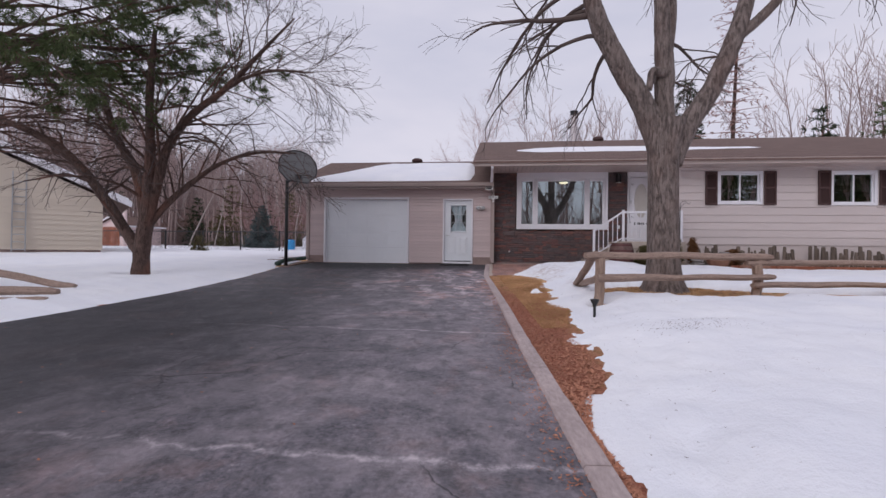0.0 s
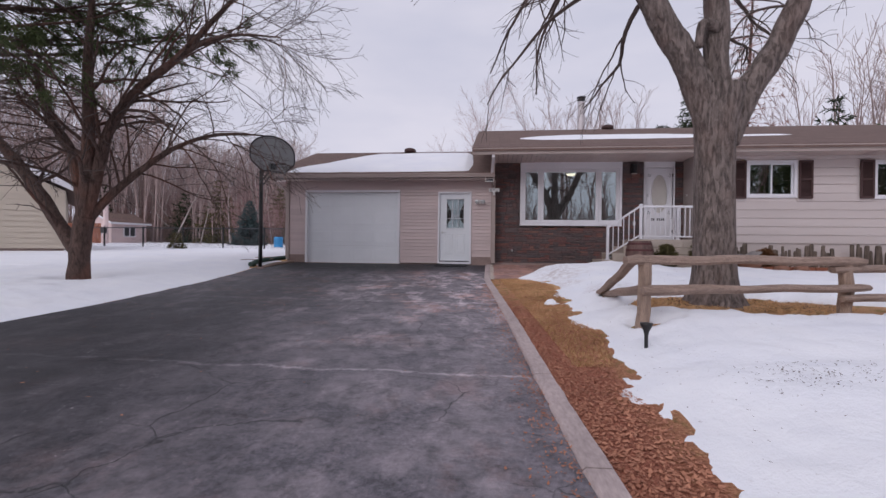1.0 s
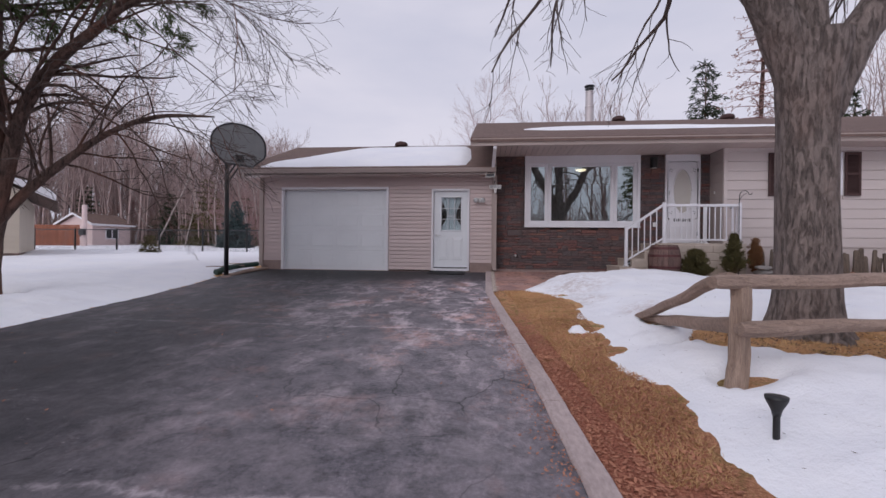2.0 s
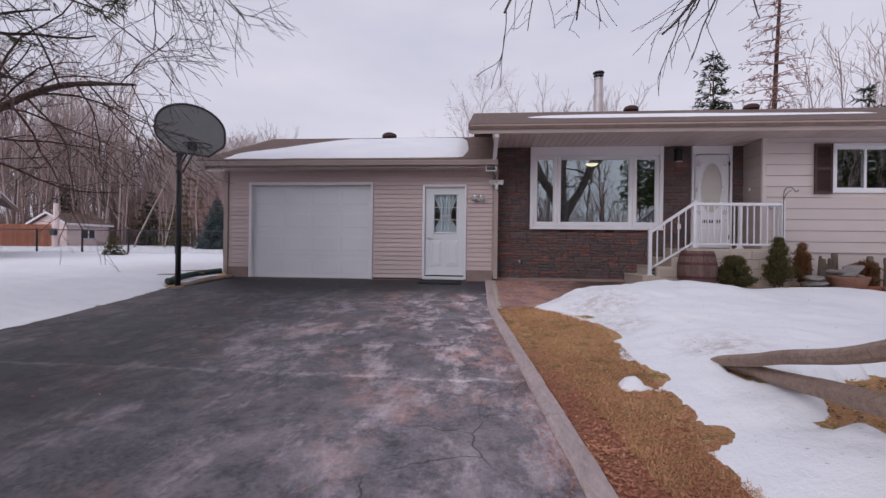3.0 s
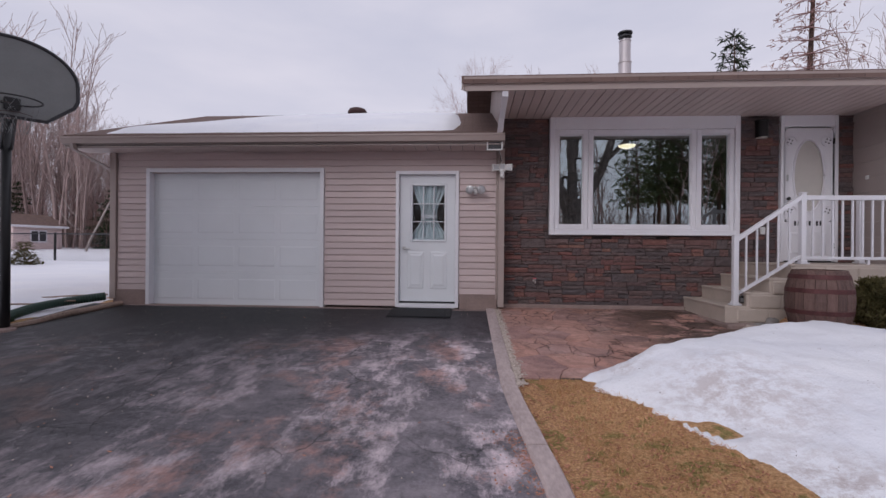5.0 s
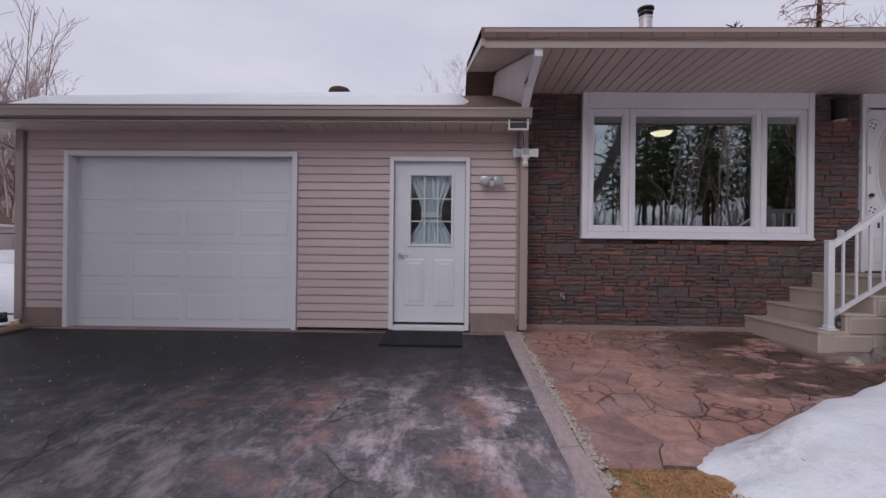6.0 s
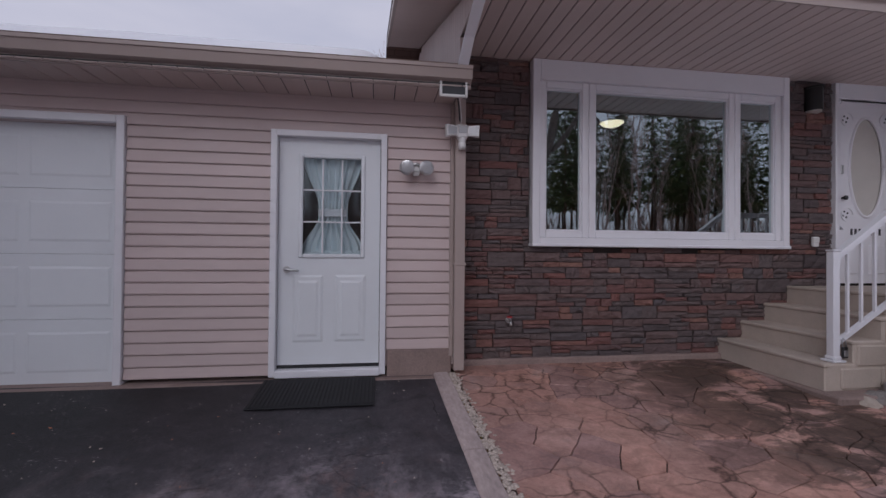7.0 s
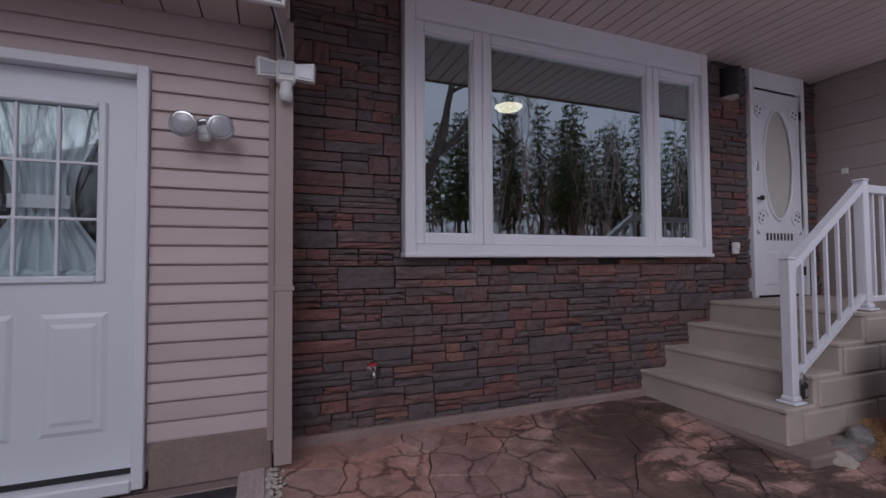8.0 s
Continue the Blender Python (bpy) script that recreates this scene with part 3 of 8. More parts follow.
# window glass and dark room behind
def glass(name, colour=(0.9, 0.95, 0.95), gain=2.6, least=0.16, rough=0.0):
    m, n, l, b = shader(name, rough)
    n.remove(b)
    out = n["Material Output"]
    tr, gl, mx, fr = n.new("ShaderNodeBsdfTransparent"), n.new("ShaderNodeBsdfGlossy"), n.new("ShaderNodeMixShader"), n.new("ShaderNodeFresnel")
    fr.inputs[0].default_value = 1.9
    tr.inputs[0].default_value = (*colour, 1)
    gl.inputs["Roughness"].default_value = 0.01
    gl.inputs["Color"].default_value = (0.86, 0.98, 1.0, 1)
    bend = n.new("ShaderNodeBump")
    bend.inputs["Strength"].default_value, bend.inputs["Distance"].default_value = 0.03, 0.02
    l.new(noise_tex(n, l, coords(n, l), 2.5, 2), bend.inputs["Height"])
    l.new(bend.outputs[0], gl.inputs["Normal"])
    boost = n.new("ShaderNodeMath")
    boost.operation, boost.use_clamp = "MULTIPLY_ADD", True
    boost.inputs[1].default_value, boost.inputs[2].default_value = gain, least
    l.new(fr.outputs[0], boost.inputs[0])
    l.new(boost.outputs[0], mx.inputs[0])
    l.new(tr.outputs[0], mx.inputs[1])
    l.new(gl.outputs[0], mx.inputs[2])
    l.new(mx.outputs[0], out.inputs["Surface"])
    return m


GLASS = glass("double_glazing", (0.62, 0.70, 0.70))
DOORGLASS = glass("clear_door_glass", (0.85, 0.9, 0.92), 0.9, 0.02)
LAMPGLASS = plain("lamp_lens", (0.42, 0.42, 0.43), 0.3, 0.2, spots=0.1)
FROST = plain("frosted_oval_glass", (0.54, 0.51, 0.47), 0.25, spots=0.06, big=3)


def glow(name, colour, power):
    m, n, l, b = shader(name, 0.5)
    b.inputs["Base Color"].default_value = (*colour, 1)
    b.inputs["Emission Color"].default_value = (*colour, 1)
    b.inputs["Emission Strength"].default_value = power
    return m


CEILGLOW = glow("lit_ceiling_lamp", (1.0, 0.80, 0.50), 2.2)


# ---- ground, drive, kerb, snow ----
DRIVE = [(-60, -1.3), (-20, -0.80), (-14.5, -0.64), (-9.6, -0.49), (-6.5, -0.375), (-3.5, -0.27), (-1.8, -0.17), (0, -0.045), (3, -0.03)]
KERB_X = [(-60, 1.9), (-20, 1.0), (-12.6, 0.50), (-10.4, 0.33), (-7.8, 0.16), (-5.6, -0.01), (-3.2, -0.20), (0, -0.225)]
LEFT_X = [(-60, -7.5), (-14, -5.7), (-10, -5.35), (-7, -5.35), (-4, -5.85), (-1.5, -6.3), (0.5, -6.5)]
SNOW_X = [(-60, 2.4), (-20, 1.4), (-14, 0.85), (-12.1, 0.62), (-11.6, 0.72), (-11.2, 0.91), (-10.5, 0.93), (-9.9, 0.86), (-9.2, 0.95), (-8.4, 1.08), (-7.7, 0.86), (-7.0, 0.98), (-6.0, 1.02), (-5.0, 1.06), (-4.2, 1.0), (-3.5, 0.72), (-2.95, 0.5), (-2.7, 0.85), (-2.35, 1.6), (-2.0, 2.25), (-1.6, 2.85), (-1.25, 3.2), (-1.1, 3.3), (-0.9, 3.6), (0.0, 4.0)]


def ground_z(x, y):
    d = table(y, DRIVE)
    if y > 0:
        d += 0.017 * min(y, 45)
    kx, lx = table(y, KERB_X), table(y, LEFT_X)
    if x > kx:
        d += 0.02 * smooth01(kx + 0.06, kx + 0.36, x) + 0.17 * smooth01(kx + 0.2, kx + 2.2, x) * (0.35 + 0.65 * smooth01(-16, -9, y))
        d -= 0.10 * smooth01(3.2, 4.2, x) * smooth01(-5.0, -2.6, y)
    elif x < lx:
        d += 0.02 * smooth01(lx, lx - 1.0, x)
    else:
        d -= 0.03 * smooth01(lx, lx + 0.5, x)
    if -0.9 < x < 3.6 and y > -3.3 and x > kx:
        w = (1 - smooth01(-0.1, 0.55, x - table(y, SNOW_X))) * smooth01(-3.3, -2.95, y) * (1 - smooth01(3.3, 3.6, x))
        d += (table(y, DRIVE) - 0.002 - d) * w
    return d


def snow_depth(x, y):
    wob = 0.15 * noise.noise((x * 1.7, y * 1.7, 0.3)) + 0.13 * noise.noise((x * 4.3, y * 4.3, 2.0)) + 0.06 * noise.noise((x * 11, y * 11, 4.0))
    lump = 0.045 * noise.noise((x * 0.9, y * 0.9, 5.0)) + 0.026 * noise.noise((x * 3.3, y * 3.3, 9.0)) + 0.010 * noise.noise((x * 9, y * 9, 1.0))
    lx = table(y, LEFT_X)
    if y < -22:
        return -0.1
    if x < (lx + 0.4) and y < 45 or (y > 6.8 and x < 60):
        d = (lx - 0.12 - x) if y < 0.5 else (min(-6.95 - x, 9.0) if y < 7 else max(-6.95 - x, (y - 7.2) * 0.8))
        depth = 0.11 * smooth01(-0.1, 1.0, d + wob) + 0.03 * smooth01(0.5, 2.5, d)
        if d + wob < 0:
            depth = -0.06
        # bare rings round the trunks
        depth -= 0.16 * (1 - smooth01(0.25, 0.6, math.hypot(x + 7.8, y + 5.42)))
        if y < 0.3 and x > -7.2:
            depth -= 0.22 * (1 - smooth01(0.1, 0.45, math.hypot(x + 6.3, y + 1.3)))
        return depth + (lump * smooth01(0, 1.0, d) if depth > 0 else 0)
    d = x - table(y, SNOW_X) + wob
    if x < table(y, SNOW_X) - 0.8 or y > -1.0:
        return -0.12
    depth = -0.05 + 0.05 * smooth01(-0.05, 0.02, d) + 0.10 * smooth01(-0.02, 0.9, d)
    # piled snow beside the walk
    depth += 0.125 * math.exp(-((x - 2.8) / 1.0) ** 2 - ((y + 2.75) / 0.95) ** 2)
    depth += 0.10 * math.exp(-((x - 1.3) / 0.7) ** 2 - ((y + 3.3) / 0.6) ** 2)
    depth += 0.08 * math.exp(-((x - 5.2) / 1.4) ** 2 - ((y + 2.5) / 0.9) ** 2)
    # a chunk of snow left alone on the verge
    depth += 0.13 * math.exp(-((x - 0.80) / 0.09) ** 4 - ((y + 6.58) / 0.10) ** 4)
    # melted ring round the trunk and strip under the fence
    r = math.hypot((x - 2.9) / 1.25, (y + 7.4) / 0.85)
    depth -= 0.30 * (1 - smooth01(0.75, 1.15, r + wob * 1.2))
    strip = abs(y + 7.35 + 0.10 * (x - 4.0) + 0.25 * wob)
    depth -= 0.26 * (1 - smooth01(0.22, 0.5, strip)) * smooth01(3.0, 3.6, x) * (1 - smooth01(7.5, 8.5, x))
    depth -= 0.24 * (1 - smooth01(0.10, 0.34, math.hypot((x - 1.65) / 0.6, y + 6.6)))
    depth -= 0.12 * (1 - smooth01(0.06, 0.22, math.hypot((x - 1.62) / 1.5, y + 8.35)))
    # melted garden bed along the wall
    depth -= 0.34 * smooth01(-1.75, -1.35, y + 0.5 * wob) * smooth01(3.2, 3.8, x)
    return depth + (lump if depth > 0.02 else 0)


def spread(lo, hi, step, reach, growth=1.25):
    c = list(np.arange(lo, hi + 1e-6, step))
    s, a, b = step, lo, hi
    while b < reach or a > -reach:
        s = min(s * growth, reach * 0.25)
        a, b = a - s, b + s
        c = [a] + c + [b]
    return c


def sheet(name, xs, ys, height, material, label, category, kind):
    vs = [(x, y, height(x, y)) for y in ys for x in xs]
    w = len(xs)
    fs = [(j * w + i, j * w + i + 1, (j + 1) * w + i + 1, (j + 1) * w + i) for j in range(len(ys) - 1) for i in range(w - 1)]
    s = Shape().add(vs, fs)
    ob = new(name, s.mesh(name, material, True, False))
    return tagged(ob, label, category, "", kind)


sheet("ground", spread(-9, 9, 0.3, 900), spread(-16, 9, 0.3, 900), lambda x, y: ground_z(x, y) - (0.25 if -6.2 < x < 16 and 0.25 < y < 6.5 else 0.0), LAWN, "straw-coloured dead lawn and leaf litter between the snow", "ground", "structure")
sheet("snow", sorted(set(spread(-8.5, 8.5, 0.1, 700, 1.3)) | set(np.arange(0.33, 3.6, 0.1)) | set(np.arange(0.30, 2.0, 0.1) + 0.066)), spread(-14.5, -0.5, 0.06, 700, 1.3), lambda x, y: ground_z(x, y) + snow_depth(x, y), SNOW, "old granular snow lying over the lawn in drifts", "snow", "stuff")

# the drive, one sheet with crowned surface, a little above the ground
ys = list(np.arange(-40, -14, 1.0)) + list(np.arange(-14, 0.05, 0.2))
vs, fs = [], []
for y in ys:
    a, b_ = table(y, LEFT_X) - 0.15 + 0.05 * noise.noise((0, y, 0)), table(y, KERB_X) + 0.02
    for i in range(13):
        x = a + (b_ - a) * i / 12
        vs.append((x, y, table(y, DRIVE) + 0.012 + 0.012 * noise.noise((x * 0.5, y * 0.5, 3))))
for j in range(len(ys) - 1):
    fs += [(j * 13 + i, j * 13 + i + 1, j * 13 + 14 + i, j * 13 + 13 + i) for i in range(12)]
tagged(new("driveway", Shape().add(vs, fs).mesh("driveway", ASPHALT, True, False)), "cracked dark asphalt driveway with pale salt streaks", "driveway", "", "structure")

# kerb: worn edging lengths along the drive
edging = thing("kerb", "worn grey edging strip along the asphalt drive", "kerb", kind="structure")
rng = random.Random(5)
y = 0.0
while y > -19:
    ln = rng.uniform(1.15, 1.5)
    s = Shape()
    pts = []
    steps = 8
    for i in range(steps + 1):
        yy = y - (ln - 0.012) * i / steps
        x0 = table(yy, KERB_X)
        j0, j1 = 0.012 * noise.noise((yy * 6, 1, 0)), 0.012 * noise.noise((yy * 6, 7, 0))
        top = table(yy, DRIVE) + 0.032 + 0.008 * noise.noise((yy * 4, 3, 3))
        pts.append([(x0 + j0, yy, top - 0.16), (x0 + j0, yy, top - 0.014), (x0 + 0.014 + j0, yy, top), (x0 + 0.125 + j1, yy, top + 0.004), (x0 + 0.14 + j1, yy, top - 0.016), (x0 + 0.14 + j1, yy, top - 0.16)])
    vs = [p for ring in pts for p in ring]
    fs = [(k * 6 + i, k * 6 + (i + 1) % 6, k * 6 + 6 + (i + 1) % 6, k * 6 + 6 + i) for k in range(steps) for i in range(6)]
    fs += [tuple(range(6)), tuple(steps * 6 + i for i in reversed(range(6)))]
    part("edging_length", Shape().add(vs, fs), KERB, edging)
    y -= ln

# ---- the garage and the house: walls with openings, roofs, eaves ----
GX0, GX1, GZ = -6.30, 0.0, 2.42


def wall_with_holes(s, x0, x1, y0, y1, z0, z1, holes):
    """A wall along x, with rectangular holes (x0, x1, z0, z1) through it."""
    xs = sorted({x0, x1, *(h[0] for h in holes), *(h[1] for h in holes)})
    zs = sorted({z0, z1, *(h[2] for h in holes), *(h[3] for h in holes)})
    for a, b2 in zip(xs, xs[1:]):
        for c, d in zip(zs, zs[1:]):
            if not any(h[0] <= a and b2 <= h[1] and h[2] <= c and d <= h[3] for h in holes):
                s.box(a, b2, y0, y1, c, d)


GD = (-5.66, -2.84, -0.06, 2.10)
DD = (-1.59, -0.70, 0.0, 2.06)
s = Shape()
wall_with_holes(s, GX0, GX1, 0.035, 0.20, 0.05, GZ + 0.1, [(GD[0], GD[1], 0.05, GD[3]), (DD[0], DD[1], 0.05, DD[3])])
s.box(GX0, GX0 + 0.16, 0.20, 6.5, 0.05, GZ + 0.1)
s.box(GX0, GX1, 6.5, 6.66, 0.05, GZ + 0.1)
s.prism([(0.035, GZ + 0.1), (6.66, GZ + 0.1), (3.25, 3.85)], "x", GX0, GX0 + 0.16)
wall_garage = solid("wall_garage", s, VINYL, "garage wall clad in beige horizontal vinyl siding", "wall", "structure")
s = Shape().box(GX0 + 0.01, GD[0] - 0.04, 0.012, 0.22, -0.3, 0.20, 0.006).box(-0.64, -0.06, 0.012, 0.22, -0.3, 0.20, 0.006)
s.box(GX0 + 0.01, GX0 + 0.2, 0.22, 6.6, -0.3, 0.15)
solid("foundation_garage", s, BLOCK, "low stained concrete block foundation under the siding", "foundation", "structure")
solid("garage_sill", Shape().box(GX0, -0.04, -0.10, 0.22, -0.35, -0.035, 0.012), BLOCK, "rough concrete sill at the foot of the garage wall", "sill", "structure")
solid("garage_floor", Shape().box(GX0 + 0.16, GX1, 0.2, 6.5, -0.2, -0.01), BLOCK, "bare concrete floor inside the closed garage", "floor", "structure")
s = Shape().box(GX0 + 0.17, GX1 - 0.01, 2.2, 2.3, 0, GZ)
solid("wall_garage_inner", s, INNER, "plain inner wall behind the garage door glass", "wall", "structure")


def roof(name, x0, x1, ye, ze, yr, zr, yb, label, hip=0.0):
    """A gable roof slab with a ridge along x; hip: how far the ridge stops short on the right."""
    t = 0.10
    s = Shape()
    s.add([(x0, ye, ze), (x1, ye, ze), (x1 - hip, yr, zr), (x0, yr, zr), (x0, yb, ze), (x1, yb, ze),
           (x0, ye, ze - t), (x1, ye, ze - t), (x1 - hip, yr, zr - t), (x0, yr, zr - t), (x0, yb, ze - t), (x1, yb, ze - t)],
          [(0, 1, 2, 3), (3, 2, 5, 4), (1, 5, 2), (7, 6, 9, 8), (8, 9, 10, 11), (7, 8, 11), (0, 6, 7, 1), (4, 5, 11, 10), (0, 3, 9, 6), (3, 4, 10, 9), (1, 7, 11, 5)])
    return solid(name, s, SHINGLE, label, "roof", "structure")


ROOF_G = (-6.74, 0.0, -0.44, 2.60, 3.25, 3.99)
ROOF_H = (-0.60, 18.0, -1.11, 3.15, 4.05, 4.94)
roof_garage = roof("roof_garage", *ROOF_G, 6.97, "brown shingled garage roof partly under snow")
roof_house = roof("roof_house", *ROOF_H, 9.3, "low brown shingled house roof with a strip of snow", 5.0)

# house body behind the fronts
SY = 0.28
s = Shape()
WIN = (0.80, 3.61, 1.19, 2.97)
FD = (4.30, 5.06, 0.76, 2.97)
wall_with_holes(s, 0.0, 5.40, SY + 0.02, SY + 0.26, -0.2, 3.0, [WIN, FD])
wall_stone = solid("wall_stone", s, MORTAR, "front wall clad in charcoal and rust ledgestone", "wall", "structure")
s = Shape()
W2, W3 = (6.70, 7.86, 1.93, 2.83), (9.78, 10.92, 1.90, 2.82)
wall_with_holes(s, 5.36, 17.4, -0.375, -0.2, 0.0, 3.0, [W2, W3])
s.box(5.36, 5.52, -0.2, SY + 0.1, 0.0, 3.0)
s.box(17.24, 17.4, -0.2, 8.6, 0.0, 3.0)
s.box(0.0, 17.4, 8.6, 8.76, 0, 3.0)
s.prism([(SY + 0.3, 2.3), (8.6, 2.3), (8.6, 3.0), (4.05, 4.7), (SY + 0.3, 3.2)], "x", 0.0, 0.16)
wall_house = solid("wall_house", s, BOARD, "house wall clad in wide beige boards", "wall", "structure")
solid("foundation_house", Shape().box(5.3, 17.35, -0.36, -0.1, -0.3, 0.66, 0.01), BLOCK, "pale painted foundation below the board siding", "foundation", "structure")
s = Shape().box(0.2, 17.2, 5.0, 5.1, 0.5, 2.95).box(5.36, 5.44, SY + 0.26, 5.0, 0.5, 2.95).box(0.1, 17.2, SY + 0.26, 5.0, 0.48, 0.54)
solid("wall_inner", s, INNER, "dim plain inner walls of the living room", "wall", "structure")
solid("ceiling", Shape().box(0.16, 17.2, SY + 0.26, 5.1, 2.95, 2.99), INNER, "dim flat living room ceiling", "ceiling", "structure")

# soffits of single boards, fascias and gutters
soffit = thing("soffit_house", "taupe slatted soffit under the deep front eave", "soffit", kind="structure")
x = -0.02
while x < 9.4:
    y1 = SY + 0.05 if x < 5.3 else -0.36
    part("slat", Shape().box(x + 0.004, x + 0.126, -1.06, y1, 2.985, 2.998, 0.004), SOFFIT, soffit)
    x += 0.13
part("soffit_backing", Shape().box(-0.02, 17.9, -1.06, SY + 0.1, 2.999, 3.01), BLACK, soffit)
part("soffit_run", Shape().box(9.40, 17.9, -1.06, -0.36, 2.985, 2.997), SOFFIT, soffit)
s = Shape().prism([(-1.06, 2.965), (-1.075, 2.965), (-1.075, 3.05), (-1.105, 3.075), (-1.115, 3.135), (-1.06, 3.14)], "x", -0.57, 18.0)
solid("fascia_house", s, TRIM, "pale taupe aluminium fascia and gutter along the house eave", "fascia", "structure")
s = Shape()
s.prism([(-1.10, 2.975), (-1.10, 3.14), (4.05, 4.93), (4.05, 4.76)], "x", -0.60, -0.565)
solid("rake_board", s, TRIM, "taupe rake board on the house gable", "trim", "structure")
solid("rake_soffit", Shape().prism([(-1.06, 2.985), (-1.06, 2.998), (4.05, 4.79), (4.05, 4.777)], "x", -0.564, -0.005), SOFFIT, "soffit under the overhanging house gable", "soffit", "structure")
gable = thing("gable_panel", "taupe boarded gable end above the garage roof", "wall", kind="structure")
y = -1.05
while y < 3.4:
    zt = 2.99 + 0.345 * (y + 0.12 + 1.06) - 0.045
    zb = 2.985 if y < SY + 0.2 and y + 0.12 < -0.02 else 2.45
    part("board", Shape().box(-0.022, 0.02, y + 0.003, y + 0.117, zb, max(zt, zb + 0.02), 0.003), SOFFIT, gable)
    y += 0.12

soffit_g = thing("soffit_garage", "narrow slatted taupe soffit under the garage eave", "soffit", kind="structure")
x = GX0 - 0.42
while x < 0.0:
    part("slat", Shape().box(x + 0.004, min(x + 0.176, 0.0), -0.42, 0.02, GZ, GZ + 0.012, 0.004), SOFFIT, soffit_g)
    x += 0.18
part("soffit_backing", Shape().box(GX0 - 0.42, 0.0, -0.42, 0.03, GZ + 0.013, GZ + 0.02), BLACK, soffit_g)
s = Shape().prism([(-0.38, GZ - 0.01), (-0.40, GZ - 0.01), (-0.40, 2.44), (-0.405, 2.455), (-0.46, 2.47), (-0.475, 2.54), (-0.485, 2.545), (-0.485, 2.572), (-0.38, 2.575)], "x", -6.74, 0.015)
gutter_garage = solid("gutter_garage", s, TRIM, "taupe aluminium gutter along the garage eave", "gutter", "structure")

# snow left on the two roofs
def roof_snow(name, R, outline, label, thick=0.09):
    x0, x1, ye, ze, yr, zr = R
    nx, ny = 60, 14
    s = Shape()
    k = (zr - ze) / (yr - ye)
    vs, fs = [], []
    xa, xb = outline[0][0], outline[-1][0]
    for i in range(nx + 1):
        x = xa + (xb - xa) * i / nx
        lo, hi = table(x, [(p[0], p[1]) for p in outline]), table(x, [(p[0], p[2]) for p in outline])
        lo += 0.06 * noise.noise((x * 1.5, 0, 1))
        hi = max(hi + 0.05 * noise.noise((x * 1.7, 4, 1)), lo + 0.02)
        for j in range(ny + 1):
            y = lo + (hi - lo) * j / ny
            e = min(j, ny - j) / ny * (hi - lo)
            ex = min(x - xa, xb - x)
            h = thick * smooth01(-0.02, 0.25, min(e, ex)) * (1 + 0.2 * noise.noise((x, y, 2)))
            vs.append((x, y, ze + k * (y - ye) - 0.004 + h))
    for i in range(nx):
        for j in range(ny):
            a = i * (ny + 1) + j
            fs.append((a, a + ny + 1, a + ny + 2, a + 1))
    ob = new(name, Shape().add(vs, fs).mesh(name, SNOW, True, False))
    return tagged(ob, label, "snow", "", "stuff")


roof_snow("roof_snow", ROOF_G, [(-6.2, -0.30, -0.1), (-5.6, -0.30, 0.7), (-4.4, -0.30, 2.4), (-4.0, -0.30, 2.7), (-0.9, -0.28, 2.75), (-0.72, -0.2, 2.4), (-0.65, 0.6, 0.9)], "smooth sheet of old snow on the garage roof")
roof_snow("roof_snow", ROOF_H, [(0.75, 0.9, 1.1), (1.4, 0.55, 1.7), (2.6, 0.5, 2.0), (5.4, 0.55, 1.9), (6.5, 0.7, 1.4), (8.3, 0.85, 1.3), (8.7, 1.0, 1.05)], "thin strip of old snow on the house roof", 0.03)


# ---- doors, windows and fittings on the two fronts ----
def frame_shape(x0, x1, y0, y1, z0, z1, w, b=0.004, bottom=True, wt=None):
    s = Shape()
    wt = wt or w
    s.box(x0, x0 + w, y0, y1, z0, z1, b).box(x1 - w, x1, y0, y1, z0, z1, b).box(x0 + w, x1 - w, y0 + 0.001, y1, z1 - wt, z1, b)
    if bottom:
        s.box(x0 + w, x1 - w, y0 + 0.001, y1, z0, z0 + w, b)
    return s


def raised_panel(s, x0, x1, y, z0, z1, d=0.008):
    """A moulded panel that stands a little proud of a door face at y."""
    m_ = 0.022
    s.add([(x0, y, z0), (x1, y, z0), (x1, y, z1), (x0, y, z1), (x0 + m_, y - d, z0 + m_), (x1 - m_, y - d, z0 + m_), (x1 - m_, y - d, z1 - m_), (x0 + m_, y - d, z1 - m_)],
          [(0, 1, 5, 4), (1, 2, 6, 5), (2, 3, 7, 6), (3, 0, 4, 7), (4, 5, 6, 7)])


def pane_sheet(x0, x1, y, z0, z1):
    me = bpy.data.meshes.new("pane")
    me.from_pydata([(x0, y, z0), (x1, y, z0), (x1, y, z1), (x0, y, z1)], [], [(0, 1, 2, 3)])
    me.update()
    return me


# sectional garage door, recessed behind its white jamb
door_garage = thing("door_garage", "closed white sectional steel garage door with raised panels", "garage door", kind="structure")
part("jamb", frame_shape(-5.72, -2.785, -0.012, 0.14, -0.055, 2.165, 0.062, bottom=False), WHITE, door_garage)
hgt = (2.10 + 0.05) / 4
for k in range(4):
    z0 = -0.05 + k * hgt
    s = Shape().box(-5.66, -2.845, 0.105, 0.145, z0 + 0.001, z0 + hgt - 0.001, 0.002)
    for c in range(4):
        xa = -5.60 + c * 0.685
        raised_panel(s, xa, xa + 0.62, 0.1055, z0 + 0.10, z0 + hgt - 0.10, 0.005)
        raised_panel(s, xa + 0.03, xa + 0.59, 0.1005, z0 + 0.13, z0 + hgt - 0.13, -0.004)
    part("door_section", s, DOORWHITE, door_garage)
part("bottom_seal", Shape().box(-5.66, -2.845, 0.10, 0.15, -0.075, -0.046, 0.006), DARKGREY, door_garage)

